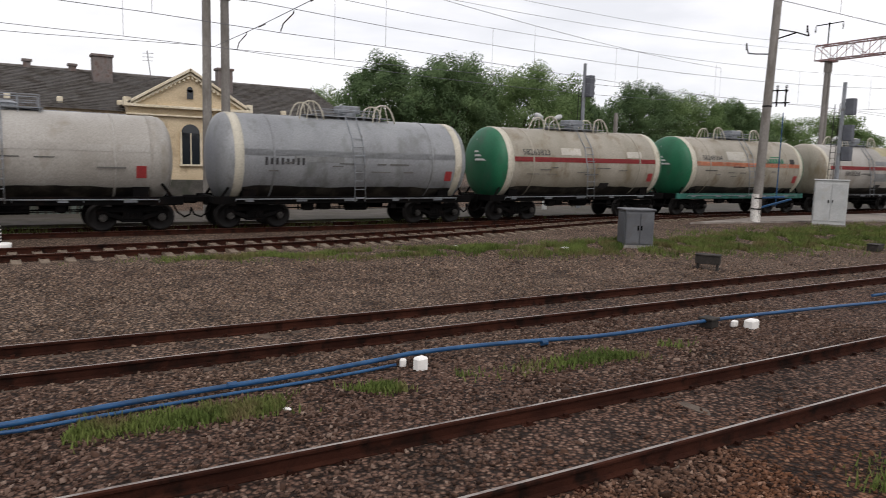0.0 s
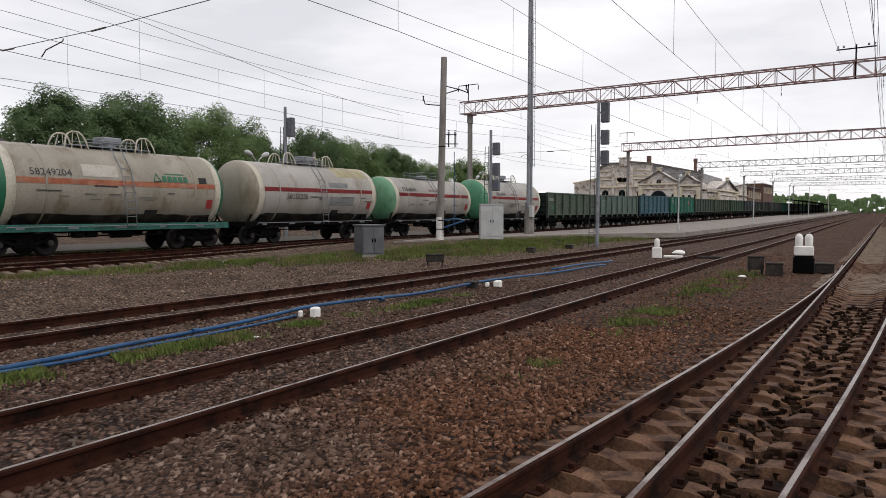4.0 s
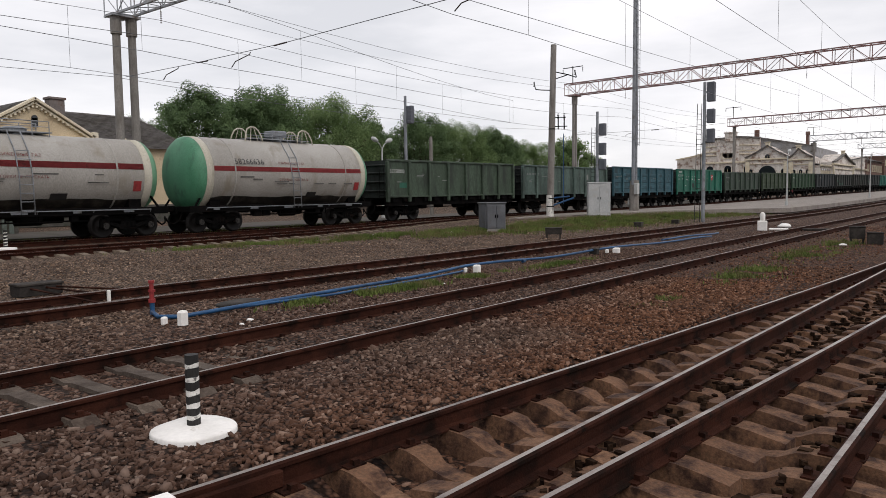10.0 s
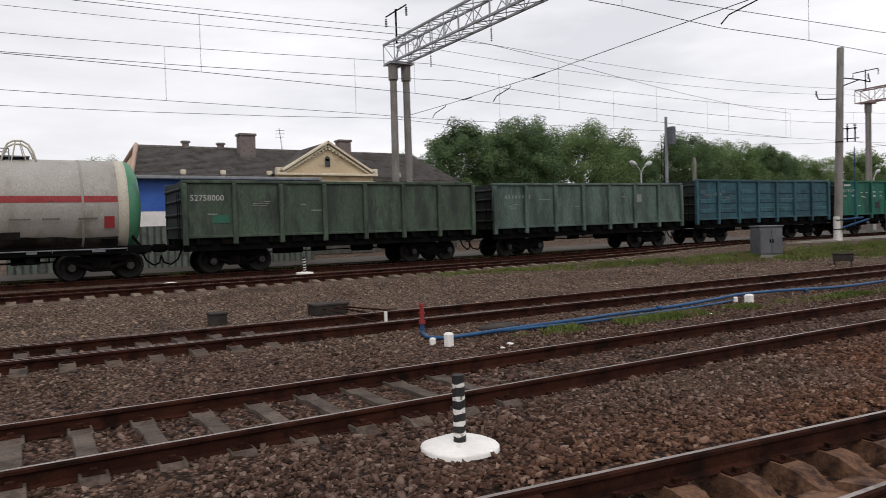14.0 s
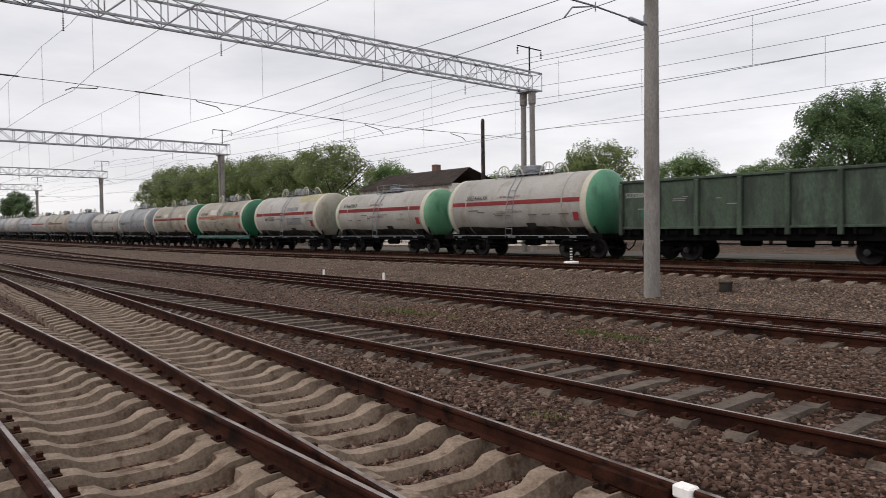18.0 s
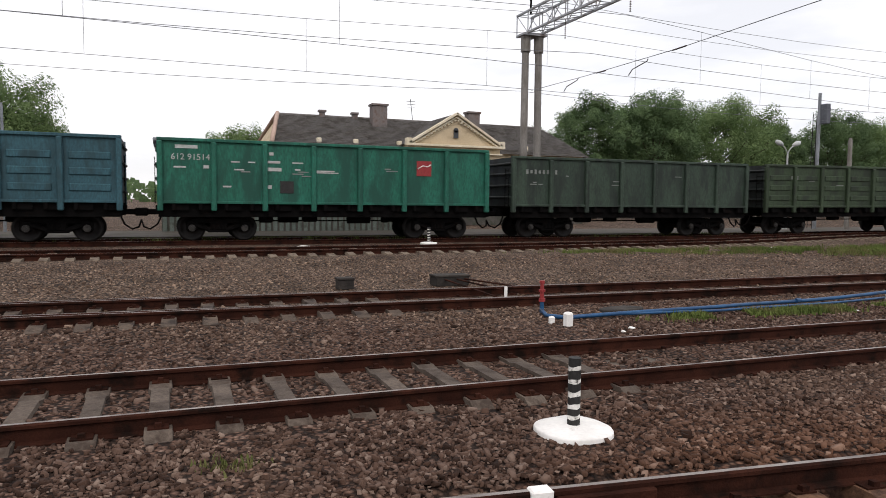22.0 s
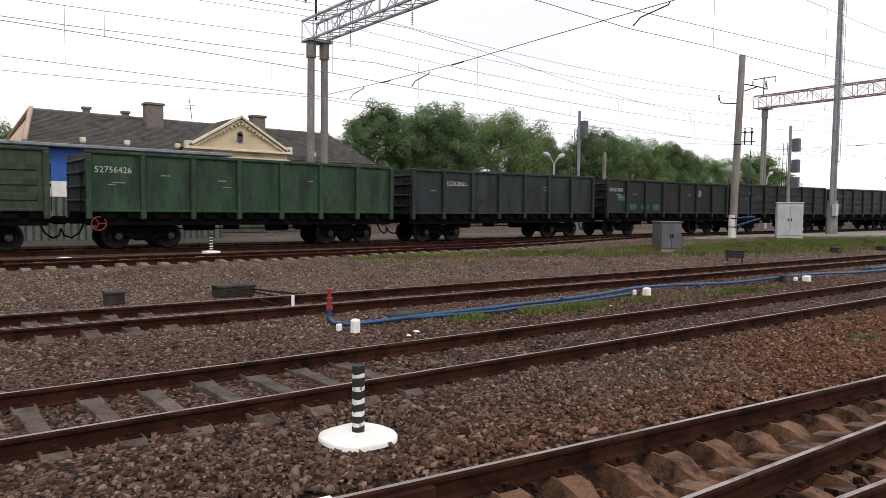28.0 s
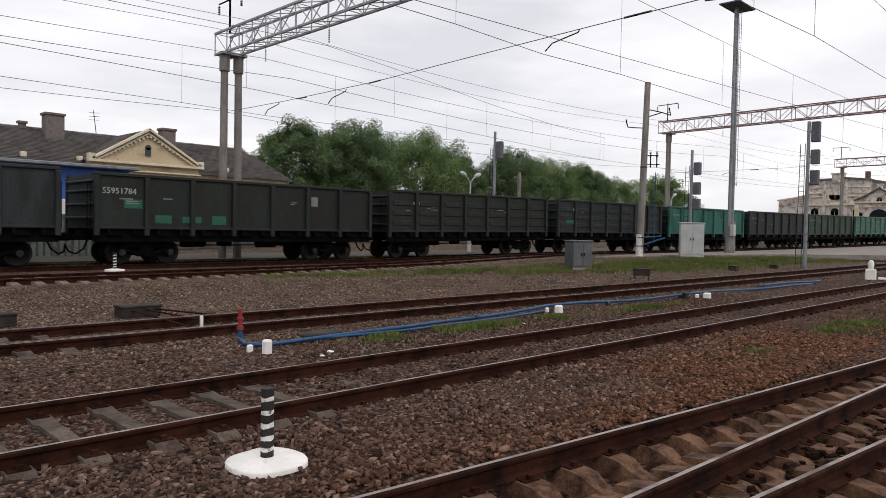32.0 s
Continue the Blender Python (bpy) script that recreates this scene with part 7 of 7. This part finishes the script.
# ---- trees ----
def tree(h, rad, leaf, seed, leaves=42000, size=0.105, thin=1.0, label="broad tree in full green leaf behind the railway"):
    rng = random.Random(seed)
    top = thing("tree", Matrix(), label, "tree", "trees behind the railway")
    bm = bmesh.new()
    tube(bm, [(0, 0, -0.2), (0.05, 0, h * 0.2), (-0.05, 0.08, h * 0.4), (0, 0, h * 0.62)], 0.26, 8)
    for i in range(9):
        a = i * 0.75 + rng.random()
        z = h * (0.22 + 0.035 * i)
        q = (math.cos(a) * rad * 0.75, math.sin(a) * rad * 0.75, z + h * rng.uniform(0.18, 0.32))
        rod(bm, (0, 0, z), q, 0.11, 0.03, 6)
    part("trunk", bm, "bark", top)
    # large rounded boughs, each a cluster of smaller leafy clumps
    boughs = [(0, 0, h * 0.8, rad * 0.4), (0, 0, h * 0.66, rad * 0.55), (0, 0, h * 0.45, rad * 0.6)]
    for ring, z, u, n in ((0, 0.3, 0.55, 6), (1, 0.46, 0.7, 7), (2, 0.63, 0.7, 7), (3, 0.78, 0.55, 7), (4, 0.85, 0.26, 4)):
        for k in range(n):
            a = math.tau * (k + 0.5 * ring + rng.uniform(-0.2, 0.2)) / n
            w = u * rng.uniform(0.86, 1.1)
            boughs.append((math.cos(a) * w * rad, math.sin(a) * w * rad, (z + rng.uniform(-0.04, 0.04)) * h, rad * rng.uniform(0.26, 0.34)))
    clumps = []
    for bx, by, bz, br in boughs:
        for i in range(9):
            d = Vector((rng.gauss(0, 1), rng.gauss(0, 1), rng.gauss(0.15, 0.9))).normalized() * br * rng.uniform(0.6, 1.0)
            clumps.append((Vector((bx, by, bz)) + d, br * rng.uniform(0.35, 0.55) * thin, Vector((bx, by, bz))))
    vs, fs = [], []
    for i in range(leaves):
        c, cr, heart = clumps[rng.randrange(len(clumps))]
        d = Vector((rng.gauss(0, 1), rng.gauss(0, 1), rng.gauss(0, 1))).normalized() * cr * (rng.random() ** 0.3) * 1.1
        p = c + d
        s = size * rng.uniform(0.6, 1.4)
        nrm = ((p - heart).normalized() * 1.5 + Vector((rng.uniform(-.7, .7), rng.uniform(-.7, .7), rng.uniform(0, 1.0)))).normalized()
        q = nrm.to_track_quat("Z", "Y").to_matrix() @ Matrix.Rotation(rng.random() * 6.28, 3, "Z")
        k = len(vs)
        for u, v in ((-1, -0.4), (0.2, -0.6), (1, 0.1), (0.1, 0.6)):
            vs.append(tuple(p + q @ Vector((u * s, v * s, 0.25 * s * (u * u - v)))))
        fs.append((k, k + 1, k + 2, k + 3))
    ob = new("crown", mesh_of(vs, fs, "crown", [leaf]))
    ob.parent = top
    return top


def plant(src, x, y, k, turn, used=set()):
    ob = copy_thing(src, Matrix()) if src in used else src
    used.add(src)
    ob.matrix_basis = pose(x, y, z_at(x, y), 0, 0, turn)
    ob.scale = (k, k, k)
    return ob


T0 = tree(12.2, 4.8, "leaf", 3)
T1 = tree(13.0, 5.2, "leaf", 4)
T2 = tree(12.6, 6.5, "leaf2", 5, 46000)
T4 = tree(10.4, 4.6, "leaf3", 16, 14000, 0.11, 0.8, "tall thin-crowned pale green tree behind the railway")
T5 = tree(12.6, 6.2, "leaf3", 15, 30000, 0.12, 0.9, "broad pale green tree behind the railway")
T3 = tree(9.5, 4.2, "leaf2", 6, 20000, 0.1, 0.9, "thin-crowned young green tree behind the railway")
for src, x, y, k, turn in [(T0, 40.2, 60, 1.0, 0), (T1, 47.3, 60, 1.02, 0), (T2, 57, 61, 1.02, 30), (T0, 65.5, 62, 0.9, 80), (T1, 74.5, 61, 0.98, 140), (T2, 83.5, 62, 0.94, 100), (T0, 92.5, 62, 0.96, 200), (T1, 99, 64, 0.86, 10), (T2, 108, 64, 0.8, 200), (T3, 119, 62, 1.22, 0), (T0, 128, 66, 0.85, 60), (T3, 139, 68, 1.0, 90), (T1, 52, 66, 0.95, 50), (T0, 70, 68, 0.95, 20), (T2, 36.5, 68, 0.75, 20),
                           (T1, -18.5, 55, 0.88, 30), (T0, -15.0, 59, 0.88, 130), (T2, -11.6, 55, 0.83, 70), (T1, -8.8, 57, 0.62, 10), (T4, -40.3, 55, 0.95, 200), (T0, -44, 57, 0.72, 60), (T3, -32.2, 57, 0.85, 30), (T3, -25.5, 58, 0.74, 120), (T3, -28.5, 60, 0.7, 120), (T3, 6.5, 62, 0.84, 40),
                           (T4, -73.5, 47, 1.2, 80), (T3, -76.8, 58, 1.15, 10), (T5, -83, 48, 0.95, 150), (T5, -92, 48, 0.98, 40), (T4, -98, 47, 1.2, 100), (T5, -107, 48, 1.0, 100), (T5, -118, 49, 1.0, 10), (T4, -126, 48, 1.3, 10), (T5, -134, 49, 1.0, 70), (T0, -54, 60, 0.7, 60), (T3, -60, 62, 0.9, 60), (T0, -190, 34, 0.9, 10), (T2, -230, 30, 0.9, 40)]:
    plant(src, x, y, k, turn)


M["brown_roof"] = surface("dark_brown_roof", srgb("453b36"), srgb("564a43"), 1.0, 0.9, 0, 0.4, 12, srgb("3a322e"), 0.55, 0.8)


def shed_roofs():
    for x, y, w, h in ((-59.5, 50, 16, 7.4), (-46, 52, 10, 5.2)):
        top = thing("low_house", pose(x, y, 0.3), "low house with a brown roof among trees", "house", "low houses behind the train")
        bm = bmesh.new()
        box(bm, (0, 0, h / 2 - 0.6), (w, 7, h - 1.2))
        part("wall", bm, "old_plaster", top)
        for s in (-1, 1):
            bm = bmesh.new()
            f = bm.faces.new([bm.verts.new(p) for p in ((-w / 2 - 0.3, s * 3.9, h - 1.3), (w / 2 + 0.3, s * 3.9, h - 1.3), (w / 2 - 1.2, 0, h + 0.6), (-w / 2 + 1.2, 0, h + 0.6))])
            bmesh.ops.solidify(bm, geom=[f], thickness=0.12)
            part("roof_slope", bm, "brown_roof", top)
        bm = bmesh.new()
        box(bm, (1, 0.5, h + 0.6), (0.7, 0.7, 1.4))
        part("chimney", bm, "brick", top)


shed_roofs()

# a far line of woods closes the view
def far_woods():
    rng = random.Random(9)
    vs, fs = [], []
    for i in range(16000):
        a = rng.random() * math.tau
        r = rng.uniform(330, 420)
        x, y = math.cos(a) * r, math.sin(a) * r
        if abs(y) < 45 and False:
            continue
        top_h = 9 + 4 * noise.noise((a * 9, 0, 0)) + 2 * noise.noise((a * 40, 3, 0))
        z = rng.random() ** 0.7 * top_h
        s = rng.uniform(0.8, 2.0)
        k = len(vs)
        t = rng.random() * 6.28
        for u, v in ((-1, -0.6), (0.9, -0.7), (0.7, 0.8), (-0.6, 0.9)):
            vs.append((x + s * u * math.sin(a + t * 0.2), y - s * u * math.cos(a + t * 0.2), z + s * v))
        fs.append((k, k + 1, k + 2, k + 3))
    tagged(new("far_woods", mesh_of(vs, fs, "far_woods", ["leaf"])), "distant line of green woods", "woods", kind="stuff")


far_woods()


# ---- ballast stones and grass ----
def scatter_stones():
    rng = np.random.default_rng(11)
    def field(x0, x1, y0, y1, per_m2):
        n = int((x1 - x0) * (y1 - y0) * per_m2)
        return np.stack([rng.uniform(x0, x1, n), rng.uniform(y0, y1, n)], 1)
    pts = np.concatenate([field(-9, 16, 3.4, 6.3, 520), field(-14, 24, 8.0, 12.2, 170), field(-12, 14, 6.2, 8.1, 150), field(-30, 45, 2.5, 20.5, 26), field(-14, 20, -0.8, 4.2, 110), field(-20, 30, 13.6, 20, 30)])
    keep = np.ones(len(pts), bool)
    gx = np.arange(-40, 60, 0.5)
    for key in ("near", "cross", "post", "middle", "switch"):
        cy = np.array([centre(key, x) for x in gx])
        d = np.abs(pts[:, 1] - np.interp(pts[:, 0], gx, cy))
        keep &= ~((np.abs(d - 0.795) < 0.1) & (pts[:, 0] > LINES[key][0][0]) & (pts[:, 0] < LINES[key][-1][0]))
        step = 0.55 if key in ("near", "cross") else 0.583 if key == "post" else 0.62
        first = LINES["cross"][0][0] if key == "cross" else -300.318 if key == "post" else -300
        on = np.abs((pts[:, 0] - first + step / 2) % step - step / 2) < 0.13
        keep &= ~((d < 1.36) & on & (rng.random(len(pts)) < (1.0 if key in ("near", "cross") else np.where(pts[:, 0] < 5, 0.88, 0.35) if key == "post" else 0.62)) & (pts[:, 0] < LINES[key][-1][0]))
    for px, py in ((3.27, 5.15), (6.05, 9.72)):
        keep &= np.hypot(pts[:, 0] - px, pts[:, 1] - py) > (0.36 if py < 6 else 0.12)
    pts = pts[keep]
    n = len(pts)
    z = np.array([height(x, y) for x, y in pts])
    s = rng.uniform(0.0135, 0.03, n) * np.where(rng.random(n) < 0.06, 1.5, 1.0)
    base = np.array([(-1, -1, -1), (1, -1, -1), (1, 1, -1), (-1, 1, -1), (-1, -1, 1), (1, -1, 1), (1, 1, 1), (-1, 1, 1)]) * 0.72
    tri = np.array([(4, 5, 6), (4, 6, 7), (0, 1, 5), (0, 5, 4), (1, 2, 6), (1, 6, 5), (2, 3, 7), (2, 7, 6), (3, 0, 4), (3, 4, 7)])
    v = base[None] * rng.uniform(0.45, 1.3, (n, 8, 1)) * s[:, None, None]
    v[:, :, 0] *= rng.uniform(1.0, 1.7, (n, 1))
    v[:, :, 1] *= rng.uniform(0.6, 1.0, (n, 1))
    v[:, :, 2] *= rng.uniform(0.5, 0.9, (n, 1))
    a, b = rng.uniform(0, math.tau, n), rng.uniform(-0.5, 0.5, n)
    ca, sa, cb, sb = np.cos(a)[:, None], np.sin(a)[:, None], np.cos(b)[:, None], np.sin(b)[:, None]
    x, y, w = v[..., 0], v[..., 1], v[..., 2]
    x, w = x * cb + w * sb, w * cb - x * sb
    x, y = x * ca - y * sa, x * sa + y * ca
    v = np.stack([x + pts[:, :1], y + pts[:, 1:], w + z[:, None] + s[:, None] * 0.35], -1).reshape(-1, 3)
    f = (tri[None] + 8 * np.arange(n)[:, None, None]).reshape(-1, 3)
    me = bpy.data.meshes.new("ballast_stones")
    me.vertices.add(len(v))
    me.vertices.foreach_set("co", v.ravel())
    me.loops.add(f.size)
    me.loops.foreach_set("vertex_index", f.ravel().astype(np.int32))
    me.polygons.add(len(f))
    me.polygons.foreach_set("loop_start", np.arange(0, f.size, 3, dtype=np.int32))
    me.update(calc_edges=True)
    me.materials.append(M["stone"])
    tagged(new("ballast_stones", me), "loose brown and grey ballast stones", "ballast", kind="stuff")


scatter_stones()


def oily_clods():
    """Black grease and caked dirt between the crossing rails."""
    rng = random.Random(8)
    v, f = [], []
    for k in range(1100):
        x = rng.uniform(2.5, 22)
        if k % 3:
            a, b = sorted((centre("cross", x) - 0.7, centre("near", x) + 0.7))
            y = rng.uniform(a, b)
        else:
            y = centre("near", x) - 0.7 + abs(rng.gauss(0, 0.16))
        z, w, d, h, t = rng.uniform(-0.09, 0.0) + rise(x), rng.uniform(0.015, 0.055), rng.uniform(0.015, 0.04), rng.uniform(0.01, 0.035), rng.uniform(0, 3)
        n = len(v)
        for i, j, u in [(i, j, u) for i in (-1, 1) for j in (-1, 1) for u in (-1, 1)]:
            p, q = w * i * rng.uniform(0.6, 1.2), d * j * rng.uniform(0.6, 1.2)
            v.append((x + p * math.cos(t) - q * math.sin(t), y + p * math.sin(t) + q * math.cos(t), z + h * u * rng.uniform(0.6, 1.2)))
        f += [tuple(n + i for i in q) for q in ((0, 1, 3, 2), (4, 6, 7, 5), (0, 4, 5, 1), (2, 3, 7, 6), (1, 5, 7, 3), (0, 2, 6, 4))]
    tagged(new("oily_clods", mesh_of(v, f, "oily_clods", ["grease"])), "black oily dirt caked between the crossing rails", "dirt", kind="stuff")


oily_clods()


def grass_field(name, spots, label, seed, per=1.0):
    """Tufts of short blades: spots are (x, y, length, width, blades, height)."""
    rng = random.Random(seed)
    vs, fs = [], []
    for cx, cy, lx, ly, n, h in spots:
        for _ in range(int(n * per)):
            u, v = rng.gauss(0, 0.42), rng.gauss(0, 0.42)
            x, y = cx + u * lx, cy + v * ly
            if noise.noise((x * 1.1, y * 1.1, 2)) < -0.06:
                continue
            z = height(x, y)
            a, b = rng.random() * math.tau, rng.uniform(0.1, 0.7)
            hh = h * rng.uniform(0.5, 1.3)
            w = rng.uniform(0.008, 0.018)
            dx, dy = math.cos(a), math.sin(a)
            k = len(vs)
            vs += [(x - dy * w, y + dx * w, z - 0.01), (x + dy * w, y - dx * w, z - 0.01), (x + dx * hh * b * 0.5 + dy * w * 0.6, y + dy * hh * b * 0.5 - dx * w * 0.6, z + hh * 0.6), (x + dx * hh * b, y + dy * hh * b, z + hh)]
            fs += [(k, k + 1, k + 2), (k, k + 2, k + 3)]
    tagged(new(name, mesh_of(vs, fs, name, ["grass"])), label, "grass", kind="stuff")


grass_field("grass_strip", [(16, 20.9, 4, 0.7, 4500, 0.1), (21, 20.3, 5, 0.9, 9000, 0.13), (27, 19.4, 5, 1.3, 12000, 0.16), (33, 18.8, 6, 2.0, 16000, 0.17), (39, 18.5, 7, 2.6, 18000, 0.18), (46, 18.5, 7, 2.6, 14000, 0.18), (54, 18.0, 7, 2.2, 9000, 0.18), (62, 16.5, 7, 1.8, 5000, 0.18)], "strip of ragged spring grass beside the siding", 21, 1.15)
grass_field("grass_tufts", [(9.4, 9.75, 1.6, 0.35, 3000, 0.1), (11.4, 9.6, 1.4, 0.35, 2600, 0.1), (13.6, 9.55, 1.4, 0.3, 1800, 0.1), (17.5, 9.3, 2.0, 0.4, 1600, 0.1), (17.6, 4.4, 2.2, 0.6, 2600, 0.1), (12.5, 4.6, 1.0, 0.4, 500, 0.07), (24, 4.3, 3.0, 0.8, 2200, 0.1), (29, 4.2, 3, 0.8, 2000, 0.1), (-2.4, 10.4, 0.2, 0.15, 260, 0.12), (-8, 10.4, 2.0, 0.4, 700, 0.06), (0.4, 5.3, 0.35, 0.2, 90, 0.07), (-4.6, 5.45, 0.5, 0.2, 90, 0.07), (-13, 10.2, 3, 0.5, 700, 0.06), (8.0, 1.35, 0.25, 0.15, 300, 0.1), (-45, 6.0, 6, 1.6, 5000, 0.15), (5.0, 29.2, 9, 0.7, 9000, 0.2), (-16, 29.2, 9, 0.7, 9000, 0.2), (24, 29.2, 9, 0.7, 7000, 0.2), (-36, 29.4, 9, 0.7, 6000, 0.2)], "scattered tufts of spring grass in the ballast", 22, 1.0)


# ---- the train rolls past, to the left, at an even pace ----
def motions():
    speed, start = 5.974, 88.5
    sway = ((0, 17, 19, 22, 24, 27, 30, 32), (0, 0, 0.15, 0.42, 0.45, 0.36, 0.18, 0))
    for ob, off in WAGONS:
        rows = []
        for i in range(33):
            x = start - speed * i + off - 1.1 * max(0.0, 1 - i / 5.5) ** 1.5 + float(np.interp(i, *sway))
            y0, y1 = centre("train", x - 4.3), centre("train", x + 4.3)
            za, zb = level(x - 4.3, y0), level(x + 4.3, y1)
            rows.append((float(i), pose(x, (y0 + y1) / 2, (za + zb) / 2 + RAIL_TOP, 0, 0, math.degrees(math.atan2(y1 - y0, 8.6))) @ pose(0, 0, 0, 0, -math.degrees(math.atan2(zb - za, 8.6)), 0)))
        walk(ob, rows)
        near = -45 < start + off and start - speed * 32 + off < 75
        if not near:
            continue
        n = 320
        for b in ob.children:
            for w in b.children:
                if w.name.startswith("wheelset"):
                    spot = w.location.copy()
                    walk(w, [(32.0 * k / n, pose(*spot, 0, -math.degrees(speed * 32.0 * k / n / WHEEL), 0)) for k in range(n + 1)])


motions()
